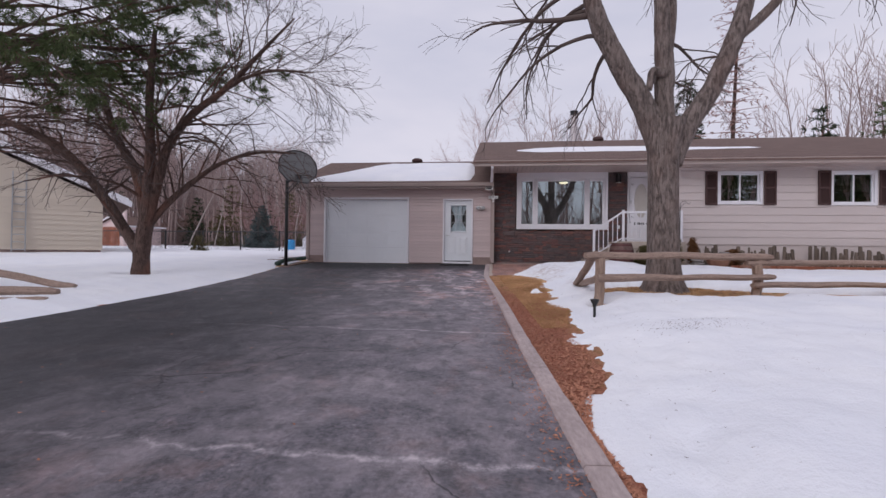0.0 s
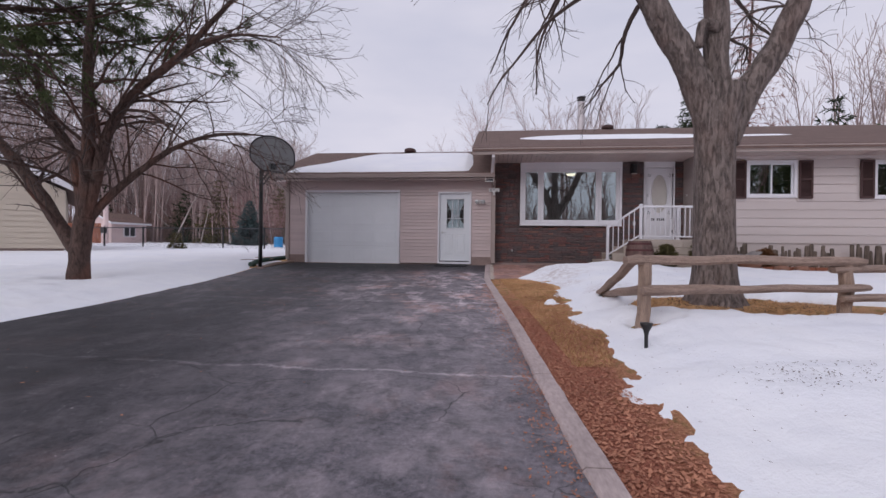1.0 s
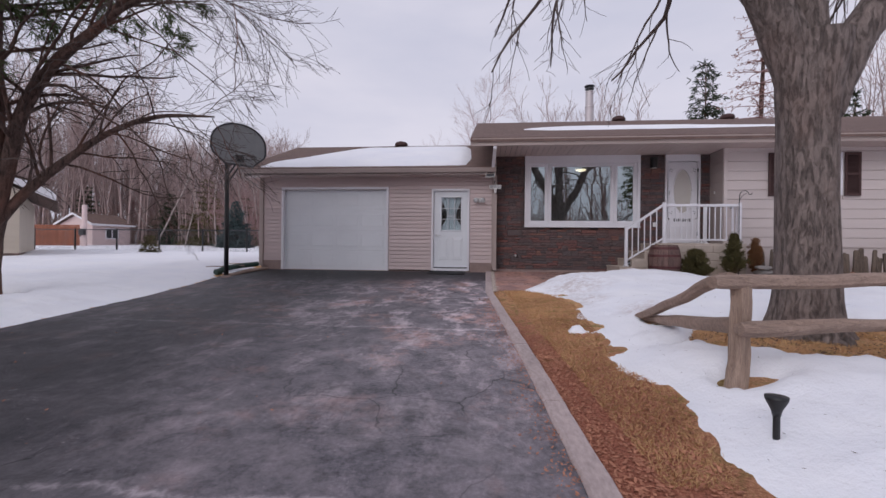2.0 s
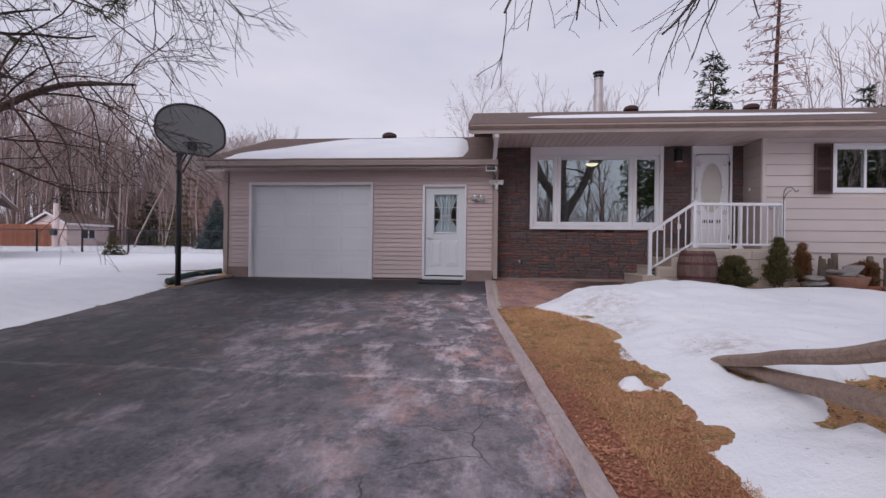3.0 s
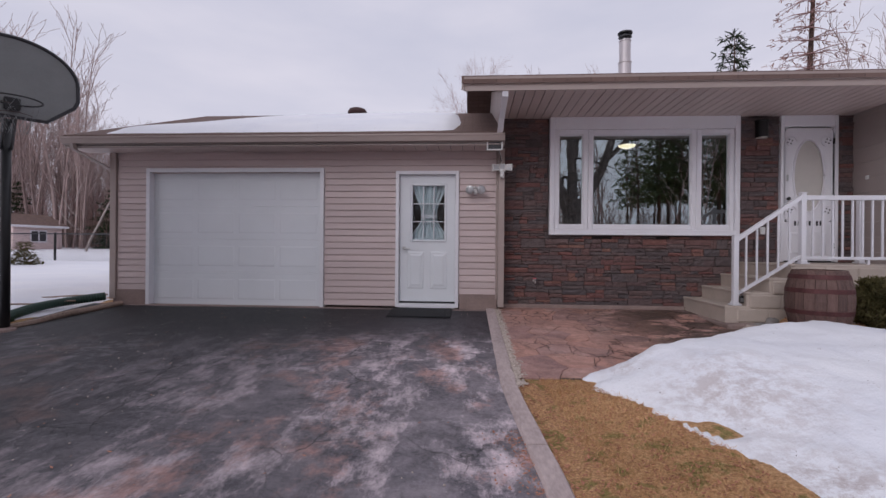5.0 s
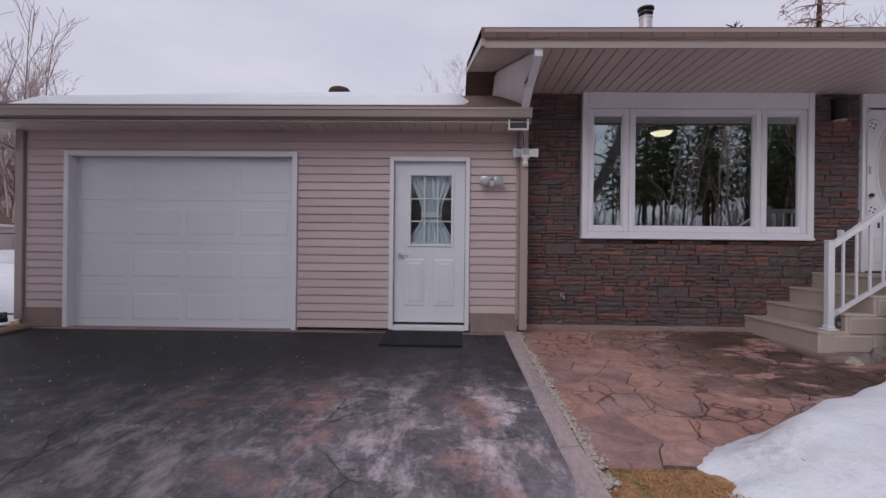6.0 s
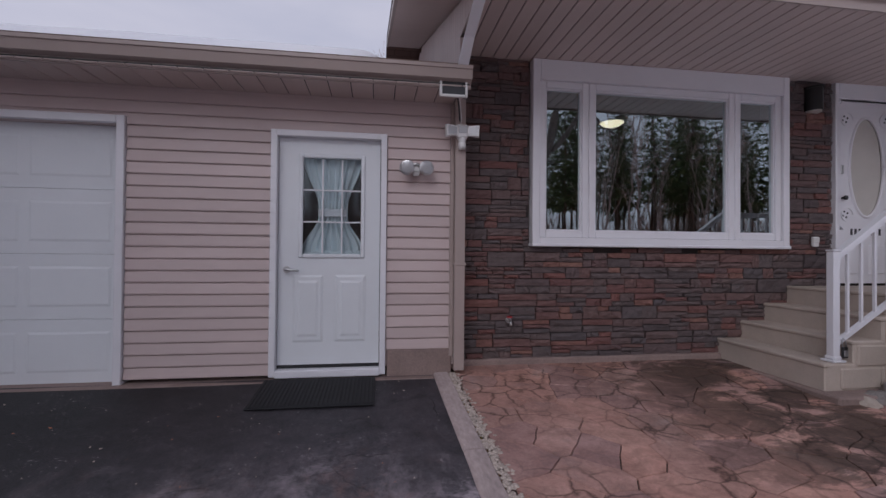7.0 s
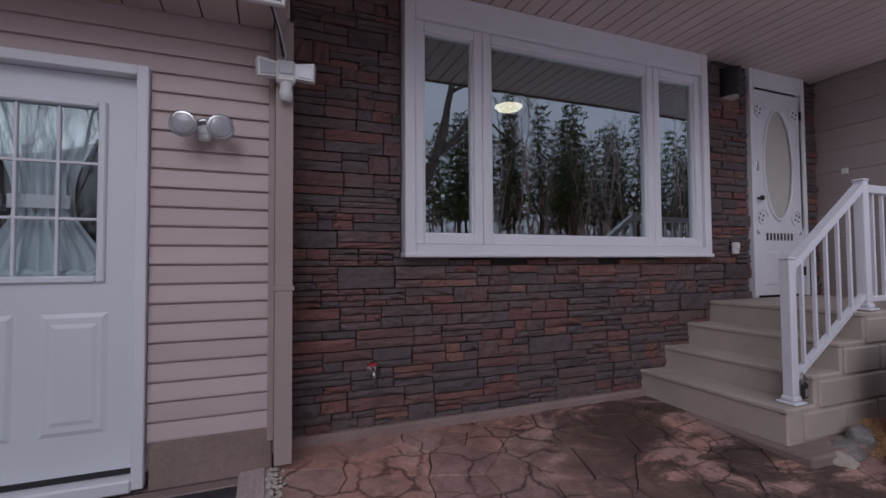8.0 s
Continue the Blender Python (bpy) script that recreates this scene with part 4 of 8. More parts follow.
# entry door with a nine-light window
door_1 = thing("door_1", "closed white steel side door with nine-pane window", "door", kind="structure")
part("casing", frame_shape(-1.64, -0.655, -0.018, 0.12, -0.01, 2.11, 0.052, bottom=False), WHITE, door_1)
part("threshold", Shape().box(-1.59, -0.705, -0.03, 0.14, -0.02, 0.045, 0.008), WHITE, door_1)
part("sweep", Shape().box(-1.585, -0.71, 0.052, 0.10, 0.047, 0.075, 0.003), BLACK, door_1)
s = Shape()
wall_with_holes(s, -1.583, -0.712, 0.055, 0.10, 0.077, 2.055, [(-1.385, -0.875, 1.04, 1.89)])
raised_panel(s, -1.46, -1.20, 0.0548, 0.27, 0.86)
raised_panel(s, -1.10, -0.83, 0.0548, 0.27, 0.86)
raised_panel(s, -1.42, -1.24, 0.047, 0.32, 0.81, 0.006)
raised_panel(s, -1.06, -0.87, 0.047, 0.32, 0.81, 0.006)
leaf = part("door_leaf", s, DOORWHITE, door_1)
part("light_frame", frame_shape(-1.415, -0.845, 0.038, 0.07, 1.008, 1.922, 0.036, 0.008), DOORWHITE, leaf)
for k in (1, 2):
    part("muntin", Shape().box(-1.38 + k * 0.1667 - 0.007, -1.38 + k * 0.1667 + 0.007, 0.060, 0.085, 1.045, 1.885, 0.003), WHITE, leaf)
    part("muntin", Shape().box(-1.38, -0.88, 0.061, 0.084, 1.045 + k * 0.28 - 0.007, 1.045 + k * 0.28 + 0.007, 0.003), WHITE, leaf)
part("pane", pane_sheet(-1.385, -0.875, 0.072, 1.04, 1.89), DOORGLASS, leaf).visible_shadow = False
part("rose", Shape().tube([(-1.508, 0.053, 0.905), (-1.508, 0.036, 0.905)], 0.03, 16), CHROME, leaf)
part("lever_handle", Shape().tube([(-1.508, 0.05, 0.905), (-1.508, 0.0, 0.905), (-1.49, -0.006, 0.905), (-1.42, -0.004, 0.900), (-1.40, -0.004, 0.896)], [0.012, 0.012, 0.011, 0.010, 0.008], 8), CHROME, leaf, smooth=True)
curtain = thing("curtain", "sheer pale curtain gathered by a band behind the door glass", "curtain", (-1.13, 0.13, 1.41))
vs, fs, nu, nv = [], [], 60, 30
for j in range(nv + 1):
    z = -0.39 + 0.90 * j / nv
    half = 0.13 + (0.135 * smooth01(0.05, 0.50, z) if z > 0 else 0.14 * smooth01(-0.03, -0.33, z))
    for i in range(nu + 1):
        u = 2 * i / nu - 1
        fold = 0.014 * math.sin(u * 23 + 1.5 * math.sin(z * 4)) + 0.006 * math.sin(u * 51)
        vs.append((half * u, fold + 0.02 * u * u, z))
for j in range(nv):
    for i in range(nu):
        a = j * (nu + 1) + i
        fs.append((a, a + 1, a + nu + 2, a + nu + 1))
cloth = part("cloth", Shape().add(vs, fs).mesh("cloth", CURTAIN, True, False), None, curtain)
sol = cloth.modifiers.new("thickness", "SOLIDIFY")
sol.thickness = 0.003
part("tie_band", Shape().box(-0.125, 0.125, -0.034, -0.026, -0.035, 0.035, 0.004), WHITE, curtain)
part("hem_frill", Shape().tube([(-0.25 + 0.025 * k, -0.01 + 0.012 * math.sin(k * 2.3), -0.36 + 0.012 * math.sin(k * 1.7)) for k in range(21)], 0.022, 7), CURTAIN, curtain, smooth=True)
bulb = thing("pendant_lamp", "small lit brass ceiling lamp inside the garage", "lamp", (-1.02, 0.9, 2.05))
part("stem", Shape().tube([(0, 0, 0.4), (0, 0, 0.0)], 0.008, 6), CHROME, bulb)
for a in (0, 2.1, 4.2):
    part("bulb", Shape().lathe([(0.004, -0.05), (0.022, -0.04), (0.028, -0.02), (0.014, 0.01), (0.006, 0.02)], 10, (0.05 * math.cos(a), 0.05 * math.sin(a), 0)), CEILGLOW, bulb, smooth=True)

# living room window: deep white head panel, two side lights and a wide middle light
window_1 = thing("window_1", "large white three-part living room window", "window", kind="structure")
s = frame_shape(0.766, 3.648, SY - 0.085, SY + 0.06, 1.148, 2.985, 0.075, 0.006, True, 0.20)
part("window_frame", s, WHITE, window_1)
part("window_sill", Shape().box(0.76, 3.655, SY - 0.10, SY + 0.05, 1.135, 1.165, 0.006), WHITE, window_1)
for a, b2 in ((0.842, 1.362), (1.366, 3.008), (3.012, 3.572)):
    part("sash", frame_shape(a, b2, SY - 0.055, SY + 0.04, 1.224, 2.784, 0.07, 0.008), WHITE, window_1)
    part("sash_bead", frame_shape(a + 0.07, b2 - 0.07, SY - 0.035, SY + 0.02, 1.294, 2.714, 0.014, 0.003), WHITE, window_1)
    part("pane", pane_sheet(a + 0.07, b2 - 0.07, SY - 0.010, 1.294, 2.714), GLASS, window_1).visible_shadow = False
# room lamp and furniture seen through the glass
lamp = thing("ceiling_lamp", "lit round flush ceiling lamp in the living room", "lamp", (2.49, 1.8, 2.88))
part("rim", Shape().lathe([(0.17, 0.07), (0.175, 0.03), (0.16, 0.02)], 24), CHROME, lamp)
part("diffuser", Shape().lathe([(0.16, 0.02), (0.13, -0.01), (0.08, -0.03), (0.01, -0.035)], 24), CEILGLOW, lamp, smooth=True)
sofa = thing("sofa", "ochre cloth sofa standing under the dim room wall", "sofa", (2.6, 3.2, 0.54))
part("seat", Shape().box(-1.0, 1.0, -0.45, 0.45, 0.10, 0.45, 0.06), SOFA, sofa)
part("backrest", Shape().box(-1.0, 1.0, -0.62, -0.45, 0.10, 0.85, 0.06), SOFA, sofa)
for k in (-1, 1):
    part("armrest", Shape().box(k * 1.08 - 0.08, k * 1.08 + 0.08, -0.6, 0.45, 0.02, 0.62, 0.05), SOFA, sofa)

# storm door with an oval glass and cut-out corners
door_2 = thing("door_2", "white storm door with scalloped oval glass", "door", kind="structure")
part("casing", frame_shape(4.262, 5.10, SY - 0.05, SY + 0.08, 0.745, 2.985, 0.05, 0.005, False, 0.17), WHITE, door_2)
FX, FZ = 4.68, 2.06
s = Shape()
# door leaf with a true oval hole
vs, fs, nseg = [], [], 48
x0, x1, z0, z1 = 4.314, 5.048, 0.765, 2.81
oval = [(FX + 0.225 * math.cos(a), FZ + 0.555 * math.sin(a)) for a in (2 * math.pi * i / nseg for i in range(nseg))]
rim_pts = []
for i in range(nseg):
    a = 2 * math.pi * i / nseg
    c, d = math.cos(a), math.sin(a)
    k_ = min(((x1 - FX) if c > 0 else (FX - x0)) / max(abs(c), 1e-6), (z1 - FZ) / max(abs(d), 1e-6) if d > 0 else (FZ - 1.36) / max(abs(d), 1e-6))
    rim_pts.append((FX + k_ * c, FZ + k_ * d))
for yy in (SY - 0.03, SY + 0.0):
    vs += [(p[0], yy, p[1]) for p in oval] + [(p[0], yy, p[1]) for p in rim_pts]
n2 = 2 * nseg
for i in range(nseg):
    j = (i + 1) % nseg
    fs += [(i, j, nseg + j, nseg + i), (n2 + j, n2 + i, n2 + nseg + i, n2 + nseg + j), (i, n2 + i, n2 + j, j), (nseg + j, n2 + nseg + j, n2 + nseg + i, nseg + i)]
s.add(vs, fs)
s.box(x0, x1, SY - 0.03, SY, z0, 1.36)
raised_panel(s, 4.42, 4.65, SY - 0.0305, 0.86, 1.20)
raised_panel(s, 4.71, 4.94, SY - 0.0305, 0.86, 1.20)
s.box(x0, x0 + 0.02, SY - 0.03, SY, 1.36, z1).box(x1 - 0.02, x1, SY - 0.03, SY, 1.36, z1).box(x0, x1, SY - 0.03, SY, z1 - 0.02, z1 + 0.004)
leaf2 = part("door_leaf", s, WHITE, door_2)
part("oval_rim", Shape().tube([(p[0], SY - 0.032, p[1]) for p in oval] + [(oval[0][0], SY - 0.032, oval[0][1])], 0.016, 8), WHITE, leaf2, smooth=True)
part("oval_pane", Shape().prism([(FX + (p[0] - FX) * 1.02, FZ + (p[1] - FZ) * 1.02) for p in oval], "y", SY - 0.014, SY - 0.006), FROST, leaf2)
for k in range(8):
    part("slot", Shape().box(4.47 + k * 0.053, 4.47 + k * 0.053 + 0.034, SY - 0.0315, SY - 0.02, 1.30, 1.375, 0.003), DARKGREY, leaf2)
for sx in (-1, 1):
    for sz in (-1, 1):
        cx, cz = FX + sx * 0.275, FZ + sz * 0.53
        for q in range(4):
            a = q * math.pi / 2 + 0.4
            px, pz = cx + 0.034 * math.cos(a), cz + 0.034 * math.sin(a)
            part("cutout", Shape().tube([(px, SY - 0.0322, pz), (px, SY - 0.02, pz)], 0.012, 10), DARKGREY, leaf2)
        part("scroll", Shape().tube([(cx + 0.075 * math.cos(t_) - sx * 0.02, SY - 0.034, cz + 0.075 * math.sin(t_)) for t_ in (0.3 * i for i in range(16))], 0.007, 6), WHITE, leaf2, smooth=True)
part("door_knob", Shape().lathe([(0.012, 0), (0.012, 0.02), (0.026, 0.035), (0.026, 0.05), (0.010, 0.058)], 14), BLACK, leaf2, smooth=True, at=(4.365, SY - 0.03, 1.71), turn=(90, 0, 0))
part("latch_plate", Shape().box(4.345, 4.385, SY - 0.038, SY - 0.029, 1.98, 2.08, 0.004), CHROME, leaf2)
for zz in (0.95, 2.55):
    part("hinge", Shape().box(5.03, 5.065, SY - 0.045, SY - 0.02, zz, zz + 0.09, 0.005), BLACK, leaf2)


def sliding_window(W, name, label):
    x0, x1, z0, z1 = W
    w = thing(name, label, "window", kind="structure")
    part("window_frame", frame_shape(x0 - 0.05, x1 + 0.05, -0.415, -0.30, z0 - 0.05, z1 + 0.04, 0.075, 0.006), WHITE, w)
    mid = (x0 + x1) / 2
    part("sash", frame_shape(x0 + 0.02, mid + 0.03, -0.385, -0.35, z0 + 0.02, z1 - 0.03, 0.04, 0.004), WHITE, w)
    part("sash", frame_shape(mid - 0.03, x1 - 0.02, -0.345, -0.31, z0 + 0.02, z1 - 0.03, 0.04, 0.004), WHITE, w)
    part("pane", pane_sheet(x0 + 0.06, mid - 0.01, -0.368, z0 + 0.06, z1 - 0.07), GLASS, w).visible_shadow = False
    part("pane", pane_sheet(mid + 0.01, x1 - 0.06, -0.328, z0 + 0.06, z1 - 0.07), GLASS, w).visible_shadow = False
    return w


sliding_window(W2, "window_2", "white sliding bedroom window with dark panes")
sliding_window(W3, "window_3", "white sliding bedroom window with dark panes")


def shutter(x0):
    w = thing("shutter", "dark brown louvred shutter fixed beside a window", "shutter", (x0, -0.452, 1.86), group="window shutters")
    part("shutter_frame", Shape().box(0, 0.05, 0, 0.035, 0, 1.0, 0.005).box(0.29, 0.34, 0, 0.035, 0, 1.0, 0.005).box(0.05, 0.29, 0.001, 0.035, 0, 0.06, 0.005).box(0.05, 0.29, 0.001, 0.035, 0.94, 1.0, 0.005).box(0.05, 0.29, 0.001, 0.035, 0.47, 0.53, 0.005), SHUTTER, w)
    part("backing", Shape().box(0.04, 0.30, 0.028, 0.036, 0.02, 0.98), SHUTTER, w)
    slat = Shape().add([(0.05, 0.006, 0), (0.29, 0.006, 0), (0.29, 0.026, 0.022), (0.05, 0.026, 0.022), (0.05, 0.010, -0.003), (0.29, 0.010, -0.003), (0.29, 0.030, 0.019), (0.05, 0.030, 0.019)],
                       [(0, 1, 2, 3), (7, 6, 5, 4), (0, 4, 5, 1), (2, 6, 7, 3), (1, 5, 6, 2), (0, 3, 7, 4)]).mesh("slat", SHUTTER)
    for k in range(30):
        z = 0.068 + k * 0.029
        if not 0.445 < z < 0.53:
            part("slat", slat, None, w, at=(0, 0, z))
    return w


sh = shutter(6.30)
for x in (7.93, 9.39, 11.0):
    copy_thing(sh, pose(x, -0.452, 1.86))

# wall lamps, sockets, sensor lights
sconce = thing("wall_lamp", "black half-round wall lamp on the stone", "lamp", (3.98, SY - 0.02, 2.62))
half = [(0.085 * math.cos(a), -0.12 * math.sin(a)) for a in (math.pi * i / 12 for i in range(13))]
part("body", Shape().prism(half, "z", 0.03, 0.27), BLACK, sconce)
part("cap", Shape().prism([(p[0] * 1.12, p[1] * 1.12) for p in half], "z", 0.27, 0.29), BLACK, sconce)
part("diffuser", Shape().prism([(p[0] * 0.9, p[1] * 0.9) for p in half], "z", 0.015, 0.032), FROST, sconce)

box_ = thing("outdoor_socket", "small white outdoor socket on the stone wall", "socket", (4.0, SY - 0.03, 1.22))
part("body", Shape().box(-0.035, 0.035, -0.035, 0.0, -0.055, 0.055, 0.008), PLASTIC, box_)
part("cover", Shape().box(-0.03, 0.03, -0.047, -0.034, -0.01, 0.05, 0.006), PLASTIC, box_)
box_b = thing("door_chime", "small white chime box on the side wall", "chime", (5.345, 0.02, 2.0))
part("body", Shape().box(-0.02, 0.012, -0.03, 0.03, -0.03, 0.03, 0.006), PLASTIC, box_b)

twin = thing("floodlight", "twin silver floodlight on the siding", "lamp", (-0.40, 0.0, 1.80))
part("back_plate", Shape().lathe([(0.052, 0), (0.052, 0.02), (0.035, 0.03)], 18), PLASTIC, twin, at=(0, -0.005, 0.01), turn=(90, 0, 0))
part("bracket", Shape().tube([(-0.05, -0.035, 0.03), (0, -0.04, 0.05), (0.05, -0.035, 0.03)], 0.016, 8), CHROME, twin, smooth=True)
part("sensor", Shape().box(-0.03, 0.03, -0.07, -0.03, -0.06, -0.02, 0.01), PLASTIC, twin)
for k in (-1, 1):
    head = part("lamp_head", Shape().lathe([(0.02, 0.0), (0.035, 0.02), (0.062, 0.075), (0.066, 0.095), (0.060, 0.098)], 20), CHROME, twin, smooth=True, at=(k * 0.07, -0.035, 0.012), turn=(98, 0, k * 9))
    part("lens", Shape().lathe([(0.060, 0.094), (0.045, 0.102), (0.01, 0.106)], 20), LAMPGLASS, head, smooth=True)

eyes = thing("motion_sensor_light", "white double-headed sensor light on the downspout", "lamp", (0.0, -0.075, 2.12))
part("body", Shape().box(-0.05, 0.05, -0.07, 0.0, -0.045, 0.075, 0.012), PLASTIC, eyes)
part("face_plate", Shape().box(-0.035, 0.035, -0.077, -0.068, -0.005, 0.06, 0.006), LAMPGLASS, eyes)
part("neck", Shape().tube([(0, -0.03, -0.04), (0, -0.035, -0.09)], [0.035, 0.028], 12), PLASTIC, eyes)
part("sensor_eye", Shape().lathe([(0.03, -0.14), (0.034, -0.11), (0.034, -0.085)], 14, (0, -0.035, 0)), PLASTIC, eyes, smooth=True)
for k in (-1, 1):
    hd = part("lamp_head", Shape().prism([(0.0, -0.03), (0.10, -0.045), (0.105, 0.055), (0.0, 0.05)] if k > 0 else [(0.0, -0.03), (-0.10, -0.045), (-0.105, 0.055), (0.0, 0.05)], "y", -0.045, 0.0), PLASTIC, eyes, at=(k * 0.055, -0.02, 0.01), turn=(0, 0, -k * 16))
    part("lens", Shape().prism([(0.012, -0.02), (0.09, -0.033), (0.092, 0.043), (0.012, 0.038)] if k > 0 else [(-0.012, -0.02), (-0.09, -0.033), (-0.092, 0.043), (-0.012, 0.038)], "y", -0.05, -0.044), LAMPGLASS, hd)

panel = thing("solar_panel", "small dark solar panel in a white frame under the eave", "solar panel", (-0.13, -0.40, 2.41))
part("panel_frame", frame_shape(-0.115, 0.115, -0.02, 0.012, -0.075, 0.075, 0.02, 0.004), PLASTIC, panel)
part("cell", Shape().box(-0.095, 0.095, -0.012, 0.008, -0.055, 0.055), DARKGREY, panel)
part("bracket", Shape().tube([(0.02, 0.01, 0.0), (0.05, 0.12, 0.0), (0.09, 0.24, -0.06), (0.12, 0.34, -0.18)], 0.008, 6), DARKGREY, panel)
part("cable", Shape().tube([(0.05, 0.02, -0.02), (0.10, 0.2, -0.10), (0.13, 0.32, -0.16), (0.12, 0.33, -0.22)], 0.004, 5), PLASTIC, panel, smooth=True)


def spout(name, label, pts, w=0.045, d=0.035):
    s = Shape()
    vs, fs = [], []
    for (x, y, z) in pts:
        vs += [(x - w, y - d, z), (x + w, y - d, z), (x + w, y + d, z), (x - w, y + d, z)]
    for k in range(len(pts) - 1):
        fs += [(4 * k + i, 4 * k + (i + 1) % 4, 4 * k + 4 + (i + 1) % 4, 4 * k + 4 + i) for i in range(4)]
    e = 4 * (len(pts) - 1)
    fs += [(0, 1, 2, 3), (e + 3, e + 2, e + 1, e)]
    return s.add(vs, fs)


ds = thing("downspout", "taupe rectangular downspout at the corner of the garage", "downspout")
part("pipe", spout("", "", [(-0.005, -0.04, 2.44), (-0.005, -0.04, 0.02)]), TRIM, ds)
part("strap", Shape().box(-0.06, 0.05, -0.08, 0.0, 0.95, 0.975, 0.002), TRIM, ds)
up = thing("downspout", "pale upper downspout from the house eave down to the garage gutter", "downspout")
part("pipe", spout("", "", [(-0.03, -1.03, 2.97), (-0.03, -1.01, 2.90), (-0.05, -0.62, 2.72), (-0.06, -0.44, 2.58)], 0.04, 0.03), WHITE, up)
dl = thing("downspout", "taupe downspout with elbow at the far garage corner", "downspout")
part("pipe", spout("", "", [(-6.55, -0.47, 2.46), (-6.55, -0.44, 2.38), (-6.37, 0.04, 2.16), (-6.352, 0.10, 2.08), (-6.352, 0.10, 0.05)], 0.03, 0.035), TRIM, dl)
corner = Shape().box(-6.335, -6.235, -0.012, 0.035, 0.05, GZ, 0.004)
solid("corner_trim", corner, TRIM, "taupe vinyl corner trim on the garage", "trim", "structure")
solid("corner_trim", Shape().box(-0.085, -0.05, -0.005, 0.035, 0.13, GZ, 0.004), TRIM, "taupe vinyl edge trim beside the stone", "trim", "structure")

spig = thing("water_tap", "brass garden tap on the stone wall", "tap", (0.545, SY - 0.06, 0.41))
part("flange", Shape().lathe([(0.03, 0), (0.03, 0.008)], 14), CHROME, spig, at=(0, 0.03, 0), turn=(90, 0, 0))
part("spout", Shape().tube([(0, 0.03, 0), (0, -0.03, 0), (0, -0.05, -0.015), (0, -0.055, -0.045)], [0.014, 0.014, 0.013, 0.014], 8), CHROME, spig, smooth=True)
part("wheel", Shape().lathe([(0.028, 0.03), (0.03, 0.036), (0.028, 0.042)], 12), REDPAINT, spig, at=(0, -0.01, 0))

# ribbed mat before the side door
mat = thing("door_mat", "ribbed black rubber door mat on the asphalt", "mat", (-1.2, -0.33, 0), 0)
mz = table(-0.33, DRIVE) + 0.016
tilt = math.degrees(math.atan(0.0694))
mb = part("base", Shape().box(-0.46, 0.46, -0.31, 0.28, 0, 0.010, 0.004), RUBBER, mat, at=(0, 0, mz + 0.004), turn=(tilt, 0, 0))
rib = Shape().box(-0.008, 0.008, -0.295, 0.265, 0, 0.008, 0.003).mesh("rib", RUBBER)
for k in range(30):
    part("rib", rib, None, mb, at=(-0.435 + k * 0.03, 0, 0.009))

# ---- porch: concrete steps, landing and white railing ----
porch = thing("porch_steps", "painted concrete porch with four steps", "steps")
Z0 = -0.13
tops = [(2.857, 0.187), (3.126, 0.367), (3.41, 0.553), (3.68, 0.738)]
for k, (xe, zt) in enumerate(tops):
    xb = tops[k + 1][0] + 0.02 if k < 3 else 5.60
    y0 = -0.865
    part("step", Shape().box(xe, xb, y0, SY + 0.015, Z0 if k < 3 else -0.1, zt, 0.012), CONCRETE, porch)
    part("nosing", Shape().box(xe - 0.012, xe + 0.05, y0 - 0.006, SY + 0.0, zt - 0.03, zt + 0.004, 0.008), CONCRETE, porch)
blk = Shape().box(0, 0.385, -0.014, 0.01, 0, 0.17, 0.012).mesh("block", CONCRETE)
for row in range(4):
    xs0 = [3.0, 3.16, 3.44, 3.70][row]
    x = xs0
    while x < 5.2:
        part("block", blk, None, porch, at=(x, -0.866, -0.02 + row * 0.183))
        x += 0.395
solid("porch_footing", Shape().box(2.80, 5.55, -1.03, SY + 0.01, -0.3, -0.03, 0.015), BLOCK, "rough concrete strip under the porch steps", "footing", "structure")

rail = thing("porch_railing", "white aluminium porch railing with square balusters", "railing", (-0.045, 0, 0))


def newel(x, y, z0, z1, cap=True):
    p = part("post", Shape().box(x - 0.032, x + 0.032, y - 0.032, y + 0.032, z0, z1, 0.005), WHITE, rail)
    part("base_plate", Shape().box(x - 0.06, x + 0.06, y - 0.06, y + 0.06, z0, z0 + 0.018, 0.005).box(x - 0.042, x + 0.042, y - 0.042, y + 0.042, z0 + 0.018, z0 + 0.05, 0.008), WHITE, p)
    if cap:
        part("cap", Shape().box(x - 0.038, x + 0.038, y - 0.038, y + 0.038, z1, z1 + 0.016, 0.006), WHITE, p)


RY = -0.795
newel(3.06, RY, 0.19, 1.10)
newel(3.90, RY, 0.742, 1.66)
newel(5.53, RY, 0.742, 1.65)
newel(5.02, -0.30, 0.742, 1.64)
def slope_bar(s, xa, za, xb, zb, w, h):
    s.add([(xa, RY - w, za), (xb, RY - w, zb), (xb, RY + w, zb), (xa, RY + w, za), (xa, RY - w, za + h), (xb, RY - w, zb + h), (xb, RY + w, zb + h), (xa, RY + w, za + h)],
          [(0, 3, 2, 1), (4, 5, 6, 7), (0, 1, 5, 4), (2, 3, 7, 6), (1, 2, 6, 5), (3, 0, 4, 7)])
    return s
part("top_rail", slope_bar(Shape(), 3.07, 1.02, 3.87, 1.58, 0.03, 0.06), WHITE, rail)
part("bottom_rail", slope_bar(Shape(), 3.07, 0.31, 3.87, 0.82, 0.02, 0.04), WHITE, rail)
for k in range(5):
    u = (k + 0.8) / 5.8
    xx = 3.09 + 0.78 * u
    part("baluster", Shape().box(xx - 0.010, xx + 0.010, RY - 0.010, RY + 0.010, 0.33 + 0.51 * u + 0.01, 1.03 + 0.56 * u), WHITE, rail)
